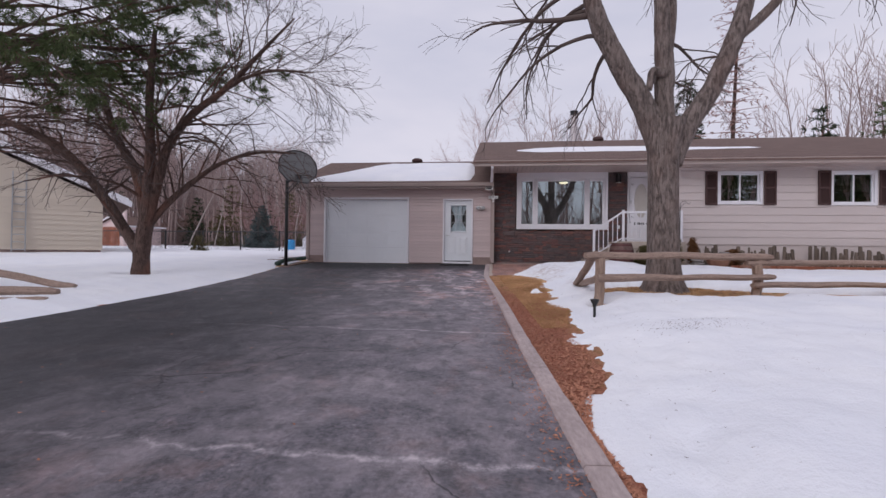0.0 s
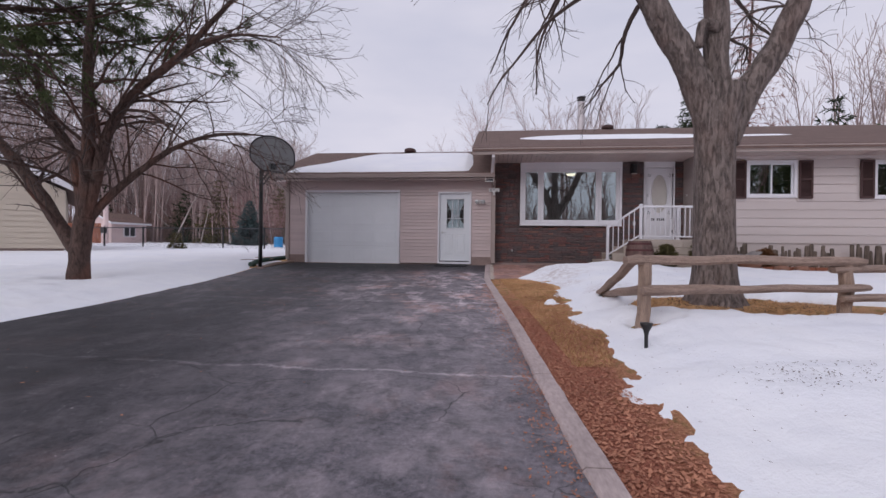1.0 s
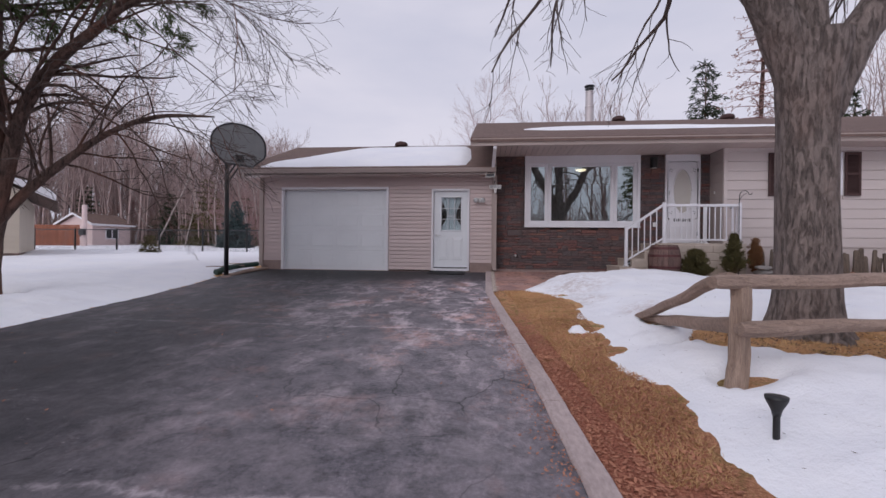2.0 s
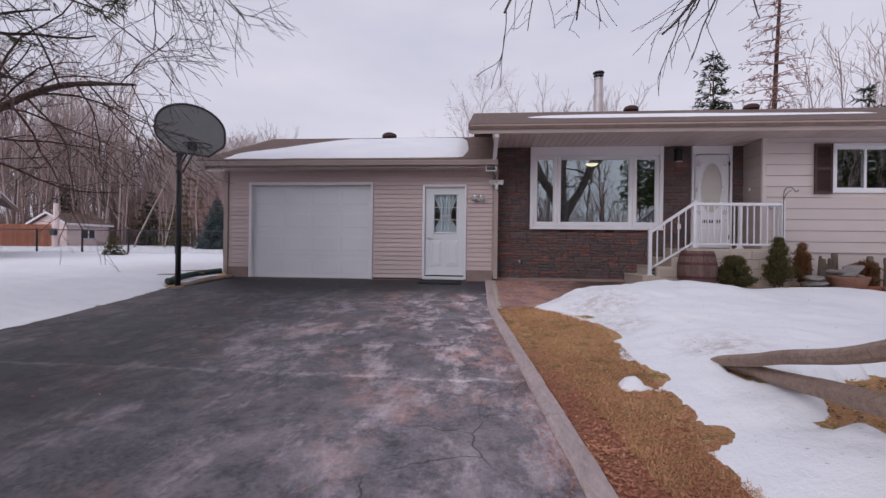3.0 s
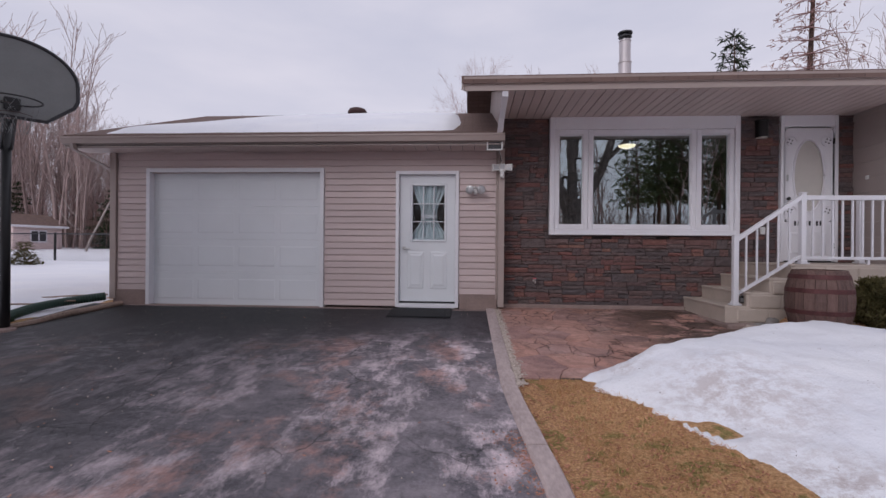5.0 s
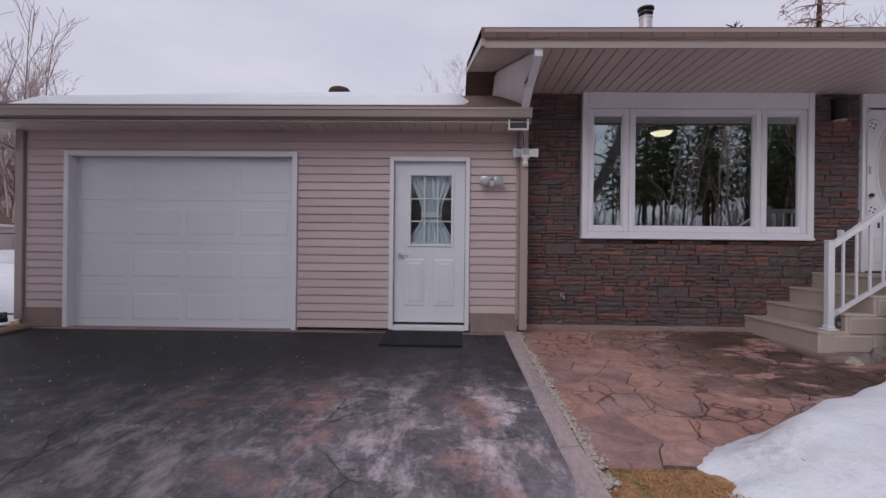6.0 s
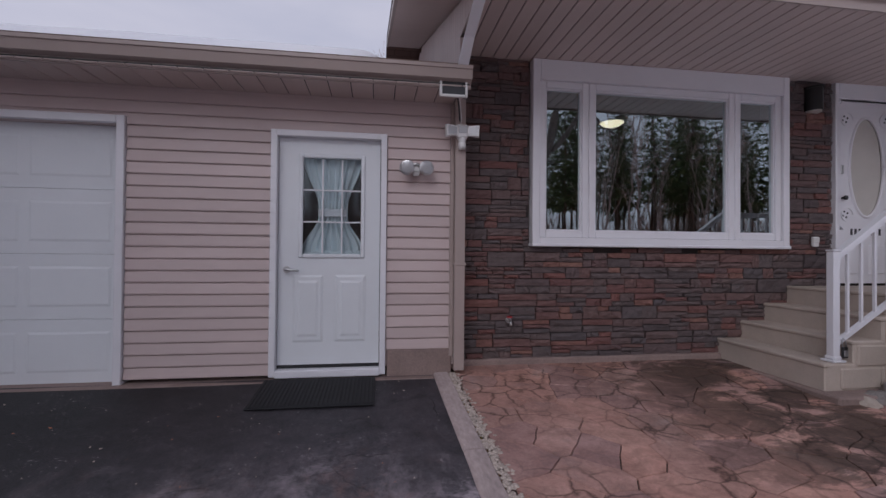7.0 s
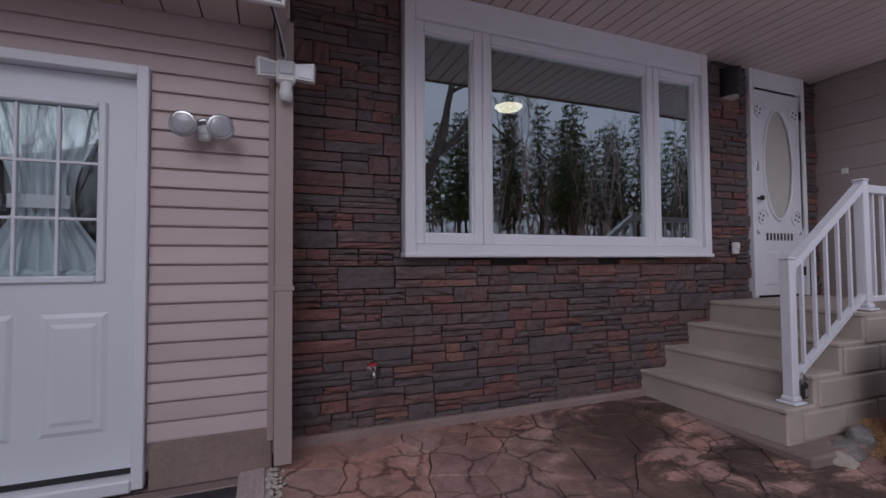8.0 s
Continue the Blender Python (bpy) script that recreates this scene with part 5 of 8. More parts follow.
part("top_rail", Shape().box(3.93, 5.50, RY - 0.03, RY + 0.03, 1.575, 1.635, 0.006), WHITE, rail)
part("bottom_rail", Shape().box(3.93, 5.50, RY - 0.02, RY + 0.02, 0.80, 0.84, 0.005), WHITE, rail)
bal = Shape().box(-0.010, 0.010, -0.010, 0.010, 0.84, 1.58).mesh("baluster", WHITE)
for k in range(12):
    part("baluster", bal, None, rail, at=(4.03 + k * 0.122, RY, 0))
part("support_foot", Shape().box(4.70, 4.73, RY - 0.015, RY + 0.015, 0.74, 0.80, 0.003), WHITE, rail)
for z0_, z1_, w_ in ((1.575, 1.635, 0.03), (0.80, 0.84, 0.02)):
    part("side_rail", Shape().box(5.53 - w_, 5.53 + w_, RY + 0.03, -0.41, z0_, z1_, 0.005), WHITE, rail)
for k in range(2):
    part("baluster", bal, None, rail, at=(5.53, RY + 0.14 + k * 0.12, 0))
kb = thing("key_lockbox", "black and grey key lockbox hanging on the railing", "lockbox", (3.07, RY - 0.035, 0.235), 8)
part("body", Shape().box(-0.03, 0.03, -0.022, 0.0, -0.01, 0.085, 0.008), BLACK, kb)
part("key_face", Shape().box(-0.022, 0.022, -0.026, -0.02, 0.005, 0.055, 0.003), GALV, kb)
part("shackle", Shape().tube([(-0.02, -0.01, 0.08), (-0.02, -0.005, 0.13), (0, 0.0, 0.15), (0.02, -0.005, 0.13), (0.02, -0.01, 0.08)], 0.005, 6), GALV, kb, smooth=True)

# ---- roof fittings ----
def roof_vent(x, y, R):
    z = R[3] + (R[5] - R[3]) / (R[4] - R[2]) * (min(y, 2 * R[4] - y) - R[2])
    v = thing("roof_vent", "low round brown ridge vent on the shingles", "vent", (x, y, z - 0.10), group="roof vents")
    part("collar", Shape().lathe([(0.20, 0.0), (0.19, 0.03), (0.15, 0.06), (0.15, 0.10)], 20), SHUTTER, v)
    part("cap", Shape().lathe([(0.20, 0.09), (0.215, 0.11), (0.215, 0.17), (0.18, 0.22), (0.10, 0.25), (0.02, 0.255)], 20), SHUTTER, v, smooth=True)
    return v


roof_vent(-3.1, 3.2, ROOF_G)
roof_vent(4.15, 4.0, ROOF_H)
roof_vent(7.6, 4.0, ROOF_H)
ch = thing("chimney_pipe", "pale metal chimney pipe with a dark cap", "chimney", (3.22, 4.15, 5.32))
part("pipe", Shape().lathe([(0.145, -0.55), (0.145, 0.10), (0.155, 0.11), (0.155, 0.14), (0.13, 0.15), (0.13, 0.62), (0.14, 0.63), (0.14, 0.66), (0.10, 0.68)], 20), PALEPIPE, ch)
part("cap", Shape().lathe([(0.10, 0.68), (0.10, 0.72), (0.15, 0.73), (0.15, 0.76), (0.10, 0.77), (0.10, 0.80), (0.17, 0.82), (0.17, 0.85), (0.03, 0.88)], 20), DARKGREY, ch)

# ---- planting bed beside the porch ----
def barrel_shape(r0, r1, h, a0, a1, thick=0.03, n=3):
    s = Shape()
    rows = 8
    vs, fs = [], []
    for j in range(rows + 1):
        u = j / rows
        r = r0 + (r1 - r0) * (1 - (2 * u - 1) ** 2)
        for a in (a0, a1):
            for rr in (r, r - thick):
                vs.append((rr * math.cos(a), rr * math.sin(a), u * h))
    for j in range(rows):
        o = 4 * j
        fs += [(o, o + 2, o + 6, o + 4), (o + 3, o + 1, o + 5, o + 7), (o + 1, o, o + 4, o + 5), (o + 2, o + 3, o + 7, o + 6)]
    fs += [(0, 1, 3, 2), (4 * rows, 4 * rows + 2, 4 * rows + 3, 4 * rows + 1)]
    return s.add(vs, fs)


barrel = thing("barrel", "weathered red-brown oak barrel standing by the porch steps", "barrel", (3.66, -1.34, ground_z(3.66, -1.34) - 0.02), 12)
barrel.scale = (0.86, 0.86, 1.0)
BH = 0.70
for k in range(20):
    a = 2 * math.pi * k / 20
    part("stave", barrel_shape(0.305, 0.385, BH, a + 0.008, a + 2 * math.pi / 20 - 0.008), STAVE, barrel)
part("barrel_head", Shape().lathe([(0.285, BH - 0.05), (0.285, BH - 0.03)], 24), STAVE, barrel)
for z in (0.04, 0.19, 0.44, 0.60):
    u = z / BH
    rr = lambda q: 0.305 + 0.08 * (1 - (2 * q - 1) ** 2) + 0.004
    u2 = (z + 0.05) / BH
    part("hoop", Shape().lathe([(rr(u) - 0.01, z), (rr(u), z), (rr(u2), z + 0.05), (rr(u2) - 0.01, z + 0.05)], 32), HOOPIRON, barrel)


def boulder(name, x, y, r, sq, seed, material, label):
    bm = bmesh.new()
    bmesh.ops.create_icosphere(bm, subdivisions=3, radius=r)
    for v in bm.verts:
        k_ = 1 + 0.35 * noise.noise(v.co * (1.6 / r) + Vector((seed, 0, 0))) + 0.12 * noise.noise(v.co * (5 / r) + Vector((0, seed, 0)))
        v.co *= k_
        v.co.z *= sq
    me = bpy.data.meshes.new(name)
    bm.to_mesh(me)
    bm.free()
    me.materials.append(material)
    me.shade_smooth()
    ob = new(name, me)
    ob.matrix_basis = pose(x, y, ground_z(x, y) + r * sq * 0.55, 0, 0, seed * 37)
    return tagged(ob, label, "rock", "garden rocks")


boulder("rock", 3.05, -1.03, 0.075, 0.7, 1, plain("pale_rock", (0.42, 0.36, 0.31), 0.8, spots=0.2, big=9), "small pale rounded rock beside the steps")
boulder("rock", 3.20, -0.98, 0.085, 0.9, 2, STONEGREY, "grey garden rock against the porch wall")
boulder("rock", 3.38, -0.97, 0.08, 1.1, 3, STONEGREY, "grey garden rock against the porch wall")
boulder("rock", 3.34, -1.22, 0.10, 0.4, 5, STONEGREY, "flat grey garden rock in the leaf litter")
boulder("rock", 4.72, -1.62, 0.15, 0.5, 4, STONEGREY, "flat grey garden rock showing through the snow")
for k, (x, y, r) in enumerate(((5.45, -1.9, 0.17), (5.9, -1.95, 0.14), (6.25, -1.98, 0.15), (6.6, -1.9, 0.13))):
    boulder("rock", x, y, r, 0.5, 6 + k, STONEGREY, "flat grey edging rock half under snow")
for k, (x, y, z, r) in enumerate(((5.72, -1.28, 0.02, 0.17), (5.75, -1.27, 0.13, 0.19), (5.70, -1.30, 0.23, 0.16))):
    o_ = boulder("rock", x, y, r, 0.35, 12 + k, STONEGREY, "flat stone in a small garden pile")
    o_.location.z = ground_z(x, y) + 0.03 + z

pot = thing("planter", "broken rust-brown planter with flat stones laid on it", "planter", (6.25, -1.35, ground_z(6.25, -1.35) - 0.02), 20)
part("bowl", Shape().lathe([(0.17, 0.0), (0.25, 0.16), (0.30, 0.30), (0.31, 0.33), (0.27, 0.33), (0.24, 0.26)], 20), CERAMIC, pot, smooth=True)
part("soil", Shape().lathe([(0.255, 0.27), (0.02, 0.30)], 20), JOINT, pot)
for k, (x, y, z, a) in enumerate(((-0.04, 0.02, 0.37, 10), (0.03, -0.02, 0.43, -14))):
    part("capstone", Shape().box(-0.31, 0.31, -0.13, 0.13, -0.032, 0.032, 0.02), STONEGREY, pot, at=(x, y, z), turn=(0, a, 20 * k))

hook = thing("shepherd_hook", "black scrolled shepherd hook in the planting bed", "hook", (5.38, -0.98, ground_z(5.38, -0.98) + 0.04))
part("rod", Shape().tube([(0, 0, -0.05), (0, 0, 1.75), (0.01, 0, 1.83), (0.06, 0, 1.89), (0.13, 0, 1.90), (0.18, 0, 1.86), (0.20, 0, 1.82), (0.24, 0, 1.81), (0.27, 0, 1.85)], 0.008, 6), BLACK, hook, smooth=True)
part("scroll", Shape().tube([(0.0, 0, 1.66), (0.04, 0, 1.76), (0.10, 0, 1.82), (0.15, 0, 1.84)], 0.006, 6), BLACK, hook, smooth=True)

# upright driftwood palings and a low red edging along the house bed
rng = random.Random(11)
pal = thing("log_palings", "row of grey weathered upright log palings before the wall", "palings")
x = 5.95
while x < 13.5:
    w = rng.uniform(0.05, 0.11)
    h = rng.uniform(0.42, 0.68)
    if rng.random() < 0.03:
        x += 0.35
    y = -0.78 + rng.uniform(-0.05, 0.05)
    g = ground_z(x, y)
    lean_ = rng.uniform(-0.04, 0.04)
    part("paling", Shape().tube([(x, y, g - 0.08), (x + lean_ * 0.5, y, g + h * 0.5), (x + lean_, y, g + h - 0.03), (x + lean_, y, g + h)], [w * 0.55, w * 0.5, w * 0.5, w * 0.36], 7), STUMPWOOD, pal)
    x += w + rng.uniform(0.0, 0.03)
red = thing("bed_edging", "low red-brown timber edging of the planting bed", "edging")
x = 6.6
while x < 14:
    part("timber", Shape().box(x, x + 1.18, -1.30, -1.20, ground_z(x, -1.3) - 0.05, ground_z(x, -1.3) + 0.13, 0.015), DECKWOOD, red)
    x += 1.2
for x in (6.9, 7.35):
    boulder("rock", x, -1.5, 0.15, 0.9, int(x * 10), CERAMIC, "rust-coloured garden rock in the bed")


# ---- yard things ----
hoop = thing("basketball_hoop", "basketball hoop with grey fan-shaped board on a black pole", "basketball hoop", (-6.19, -1.76, -0.16))
part("pole", Shape().tube([(0, 0, -0.1), (0, 0, 1.2), (0, 0, 2.62)], 0.05, 14), BLACK, hoop, smooth=True)
part("pole_footing", Shape().lathe([(0.12, 0.0), (0.11, 0.03), (0.06, 0.05)], 14), BLOCK, hoop)
BT = 52.0
arms = pose(0, 0, 0, 0, 0, 31.0)
def along(x, y, z):
    v = arms @ Vector((x, y, z))
    return (v.x, v.y, v.z)
for sx in (-0.05, 0.05):
    part("upper_arm", Shape().tube([along(sx, 0, 2.58), along(sx + 0.22, -0.62, 2.86)], 0.018, 8), BLACK, hoop)
    part("lower_arm", Shape().tube([along(sx, 0, 2.25), along(sx + 0.22, -0.62, 2.52)], 0.018, 8), BLACK, hoop)
outline = [(0.585, -0.12), (0.585, 0.05)] + [(0.585 * math.cos(a), 0.05 + 0.43 * math.sin(a)) for a in (math.pi * i / 20 for i in range(1, 20))] + [(-0.585, 0.05), (-0.585, -0.12), (-0.55, -0.20), (-0.30, -0.42), (0.30, -0.42), (0.55, -0.20)]
bx, by, bz = along(0.24, -0.64, 2.93)
board = part("backboard", Shape().prism(outline, "y", -0.02, 0.02), BOARDGREY, hoop, at=(bx, by, bz), turn=(0, 0, BT))
rim_o = [(p[0] * 1.0, -0.022, p[1] * 1.0) for p in outline]
part("board_edge", Shape().tube(rim_o + [rim_o[0]], 0.02, 6), DARKGREY, board)
part("rim", Shape().tube([(0.23 * math.cos(a), -0.33 + 0.23 * math.sin(a), -0.30) for a in (2 * math.pi * i / 28 for i in range(29))], 0.009, 6), BLACK, board, smooth=True)
part("rim_bracket", Shape().box(-0.07, 0.07, -0.11, -0.02, -0.36, -0.22, 0.01), BLACK, board)
s = Shape()
for i in range(12):
    for sgn in (1, -1):
        pts = []
        for k in range(5):
            a = 2 * math.pi * (i + sgn * 0.45 * k) / 12
            r = 0.225 - 0.03 * k
            pts.append((r * math.cos(a), -0.33 + r * math.sin(a), -0.31 - 0.085 * k))
        s.tube(pts, 0.0022, 4, False)
part("net", s, BOARDGREY, board)

# split rail fence: weathered posts and rails
rng = random.Random(3)


def log_shape(a, b_, r0, r1, seed, n=9, k=9, flat=0.75, sag=0.0):
    a, b_ = Vector(a), Vector(b_)
    d = (b_ - a).normalized()
    side = d.cross(Vector((0, 0, 1))).normalized()
    up = side.cross(d)
    vs, fs = [], []
    for i in range(k + 1):
        u = i / k
        c = a.lerp(b_, u) + up * (0.03 * noise.noise((u * 3, seed, 0)) - sag * math.sin(math.pi * u)) + side * 0.02 * noise.noise((u * 3, seed, 5))
        r = r0 + (r1 - r0) * u
        if i in (0, k):
            r *= 0.8
        for q in range(n):
            t_ = 2 * math.pi * q / n
            rr = r * (1 + 0.28 * noise.noise((math.cos(t_) * 1.4, math.sin(t_) * 1.4, seed + u * 1.2)) + 0.16 * noise.noise((math.cos(t_) * 4.5, math.sin(t_) * 4.5, seed + u * 2.5)) + 0.07 * noise.noise((math.cos(t_) * 2, math.sin(t_) * 2, seed + u * 14)))
            vs.append(c + side * rr * math.cos(t_) + up * rr * flat * math.sin(t_))
    for i in range(k):
        fs += [(i * n + q, i * n + (q + 1) % n, (i + 1) * n + (q + 1) % n, (i + 1) * n + q) for q in range(n)]
    fs += [tuple(reversed(range(n))), tuple(k * n + q for q in range(n))]
    return Shape().add(vs, fs)


fence = thing("split_rail_fence", "weathered cedar split rail fence with one section fallen", "fence")
for x, y, top, g in ((1.475, -8.40, 0.40, -0.27), (3.78, -7.75, 0.38, -0.25), (6.25, -7.1, 0.36, -0.2), (8.7, -6.5, 0.36, -0.2)):
    part("post", log_shape((x, y, g - 0.15), (x + 0.01, y, top - 0.02), 0.064, 0.058, x, 16, 16, flat=1.0), POSTWOOD, fence)
for k, (a, b_, r) in enumerate((((1.28, -8.46, 0.35), (3.98, -7.74, 0.36), 0.068), ((3.60, -7.82, 0.27), (6.4, -7.06, 0.30), 0.056), ((6.1, -7.16, 0.30), (8.9, -6.4, 0.33), 0.06),
                                ((1.44, -8.47, 0.06), (3.99, -7.78, 0.08), 0.062), ((3.66, -7.88, -0.04), (6.4, -7.16, -0.02), 0.055), ((6.1, -7.2, -0.02), (8.9, -6.5, 0.0), 0.055),
                                ((1.44, -8.38, 0.38), (1.54, -6.25, -0.20), 0.058), ((1.50, -8.36, 0.06), (1.60, -6.2, -0.22), 0.068))):
    part("rail", log_shape(a, b_, r, r * 0.85, 20 + k, 18, 30), RAILWOOD, fence)
low = thing("split_rail_fence", "collapsed grey split rail fence lying in the snow", "fence")
part("post", log_shape((-8.2, -8.7, -0.6), (-8.2, -8.7, 0.35), 0.085, 0.075, 71, flat=1.0), POSTWOOD, low)
for k, (a, b_, r) in enumerate((((-8.5, -8.65, 0.12), (-6.75, -8.0, -0.27), 0.085), ((-8.6, -9.5, -0.22), (-6.35, -8.65, -0.29), 0.09), ((-8.4, -9.8, -0.36), (-6.15, -9.0, -0.36), 0.075))):
    part("rail", log_shape(a, b_, r, r * 0.85, 50 + k, 16, 20), RAILWOOD, low)

pl = thing("path_light", "black solar path light stuck in the snow", "lamp", (1.26, -9.15, -0.49))
part("stake", Shape().tube([(0, 0, -0.1), (0, 0, 0.30)], 0.016, 8), BLACK, pl)
part("shade", Shape().lathe([(0.018, 0.24), (0.025, 0.27), (0.05, 0.32), (0.052, 0.335), (0.01, 0.34)], 16), BLACK, pl, smooth=True)

# drain pipe and logs at the garage corner
dp = thing("drain_pipe", "dark green corrugated drain pipe lying by the garage corner", "pipe")
s = Shape()
pts, rad = [], []
for i in range(90):
    u = i / 89
    pts.append((-6.30 - 0.35 * u - 0.25 * math.sin(u * 3), -0.12 - 1.15 * u, 0.10 - 0.16 * u))
    rad.append(0.06 + 0.007 * (i % 2))
part("pipe", s.tube(pts, rad, 10), GREENHOSE, dp)
part("outlet", Shape().tube([(-6.64, -1.27, -0.06), (-6.68, -1.40, -0.075)], 0.078, 12), GREENHOSE, dp)
for k, (a, b_) in enumerate((((-6.5, -0.45, 0.06), (-7.2, -1.0, 0.04)), ((-6.45, 0.1, 0.10), (-7.1, -0.4, 0.10)))):
    tagged(new("fallen_branch", log_shape(a, b_, 0.025, 0.015, 80 + k, 6, 6).mesh("fallen_branch", RAILWOOD)), "thin broken branch lying on the snow by the garage", "branch", "fallen branches")
tagged(new("landscape_timber", log_shape((-6.25, -1.75, -0.13), (-6.05, -0.1, -0.01), 0.05, 0.05, 90, 8, 8, 0.9).mesh("landscape_timber", RAILWOOD)), "grey edging timber between drive and snow", "timber")

# ---- neighbours and the back fence ----
nb = thing("neighbour_house", "cream sided neighbouring house with snow on its gable roof", "house", (-16.3, 2.3, 0.0), 46)
g0 = ground_z(-18, 2) - 0.02
part("wall", Shape().box(-10, 0, 0.03, 9, g0 + 0.25, 2.45).prism([(-10, 2.45), (0, 2.45), (-5, 4.8)], "y", 0.03, 9), CREAM, nb)
clap = Shape().add([(-10, 0.0, 0.0), (0.0, 0.0, 0.0), (0.0, 0.03, 0.0), (-10, 0.03, 0.0), (-10, 0.025, 0.2), (0.0, 0.025, 0.2), (0.0, 0.03, 0.2), (-10, 0.03, 0.2)], [(0, 1, 5, 4), (3, 2, 1, 0), (4, 5, 6, 7), (1, 2, 6, 5), (0, 4, 7, 3)]).mesh("clapboard", CREAM)
for k in range(11):
    part("clapboard", clap, None, nb, at=(0, 0, g0 + 0.25 + 0.2 * k))
part("foundation", Shape().box(-9.95, -0.05, 0.05, 8.9, g0 - 0.3, g0 + 0.26), BLOCK, nb)
part("roof", Shape().prism([(-5, 4.95), (0.95, 2.15), (0.95, 2.30), (-5, 5.10), (-10.95, 2.30), (-10.95, 2.15)], "y", -0.5, 9.5), SHINGLE, nb)
part("eave_soffit", Shape().prism([(-5, 4.925), (0.95, 2.125), (0.95, 2.145), (-5, 4.945), (-10.95, 2.145), (-10.95, 2.125)], "y", -0.5, 0.0), WHITE, nb)
part("roof_snow", Shape().prism([(-5, 5.12), (0.9, 2.33), (0.85, 2.45), (-5, 5.22), (-10.8, 2.45), (-10.9, 2.33)], "y", -0.45, 9.45), SNOW, nb)
part("eave_board", Shape().prism([(-5, 4.90), (0.97, 2.10), (0.97, 2.33), (-5, 5.13)], "y", -0.53, -0.5), WHITE, nb)
ld = thing("ladder", "grey aluminium ladder standing against the cream wall", "ladder", (-17.95, 0.35, g0), 46)
for sx in (-0.19, 0.19):
    part("stile", Shape().box(sx - 0.02, sx + 0.02, -0.03, 0.03, 0, 3.4, 0.004), GALV, ld, turn=(-4, 0, 0), at=(0, 0, 0))
for k in range(11):
    z = 0.25 + 0.29 * k
    part("rung", Shape().tube([(-0.19, z * math.tan(radians(4)), z), (0.19, z * math.tan(radians(4)), z)], 0.016, 6), GALV, ld)

cot = thing("cottage", "small pale cottage with red door and white-trimmed roof", "house", (-40.5, 26.6, ground_z(-35, 26) + 0.05), -14)
cot.scale = (0.74, 0.74, 0.88)
part("wall", Shape().box(0, 6.2, 0, 4.6, -0.3, 2.3).prism([(0, 2.3), (6.2, 2.3), (3.1, 3.25)], "y", 0.0, 4.6), PINKWALL, cot)
part("roof", Shape().prism([(3.1, 3.33), (-0.5, 2.20), (-0.5, 2.32), (3.1, 3.48), (6.7, 2.32), (6.7, 2.20)], "y", -0.4, 5.0), SHINGLE, cot)
part("eave_board", Shape().prism([(3.1, 3.30), (-0.55, 2.14), (-0.55, 2.34), (3.1, 3.50), (6.75, 2.34), (6.75, 2.14)], "y", -0.46, -0.4).box(6.7, 6.76, -0.4, 5.0, 2.12, 2.32), WHITE, cot)
part("door", Shape().box(1.9, 2.8, -0.05, 0.0, 0.0, 2.0, 0.01), REDPAINT, cot)
part("door_glass", Shape().box(2.1, 2.6, -0.06, -0.05, 1.1, 1.8), DARKGREY, cot)
for fx, w_ in ((4.1, 0.35),):
    wd = part("window", frame_shape(fx - w_, fx + w_, -0.06, 0.0, 0.85, 1.75, 0.09), WHITE, cot)
    part("window_pane", Shape().box(fx - w_ + 0.09, fx + w_ - 0.09, -0.04, -0.01, 0.94, 1.66), DARKGREY, wd)
wd = part("window", Shape().box(6.2, 6.26, 1.5, 3.1, 0.75, 1.9), WHITE, cot)
for ya in (1.62, 2.38):
    part("window_pane", Shape().box(6.24, 6.275, ya, ya + 0.6, 0.87, 1.78), DARKGREY, wd)

cf = thing("cedar_fence", "red cedar board fence by the cottage", "fence", (-42.9, 21.5, ground_z(-35, 21.5) + 0.1))
bd = Shape().box(0, 0.14, 0, 0.025, 0, 1.75, 0.006).mesh("board", DECKWOOD)
for k in range(60):
    part("board", bd, None, cf, at=(k * 0.16, 0, 0))
for z in (0.3, 1.4):
    part("fence_rail", Shape().box(0, 9.58, 0.026, 0.07, z, z + 0.09), DECKWOOD, cf)
up_ = thing("utility_post", "pale wooden post beside the cottage fence", "post", (-32.0, 20.6, ground_z(-29, 20) - 0.1))
part("post", Shape().tube([(0, 0, 0), (0, 0, 3.5)], [0.2, 0.17], 10), PINKWALL, up_)
part("meter", Shape().box(-0.1, 0.35, -0.45, -0.2, 1.1, 1.6, 0.03), DARKGREY, up_)

chain = thing("chain_link_fence", "black chain-link fence across the snowy back yard", "fence")
FY = 10.0
xs_ = [-34.0 + 2.4 * k for k in range(12)]
for x in xs_:
    g = ground_z(x, FY)
    part("post", Shape().tube([(x, FY, g - 0.2), (x, FY, g + 1.28)], 0.042, 8), BLACK, chain)
part("top_rail", Shape().tube([(x, FY, ground_z(x, FY) + 1.22) for x in xs_], 0.026, 6), DARKGREY, chain)
s = Shape()
g = ground_z(-20, FY) + 0.12
x = -34.0
while x < xs_[-1]:
    s.add([(x, FY, g), (x + 0.011, FY, g), (x + 1.111, FY, g + 1.1), (x + 1.1, FY, g + 1.1)], [(0, 1, 2, 3)])
    s.add([(x + 1.1, FY + 0.004, g), (x + 1.111, FY + 0.004, g), (x + 0.011, FY + 0.004, g + 1.1), (x, FY + 0.004, g + 1.1)], [(0, 1, 2, 3)])
    x += 0.11
part("wire_mesh", s, DARKGREY, chain)
dog = thing("dog_house", "small white dog house with a pitched roof in the yard", "dog house", (-13.2, 16.0, ground_z(-13, 16)))
part("wall", Shape().box(-0.5, 0.5, 0, 1.0, 0, 0.9).prism([(-0.5, 0.9), (0.5, 0.9), (0, 1.35)], "y", 0, 1.0), WHITE, dog)
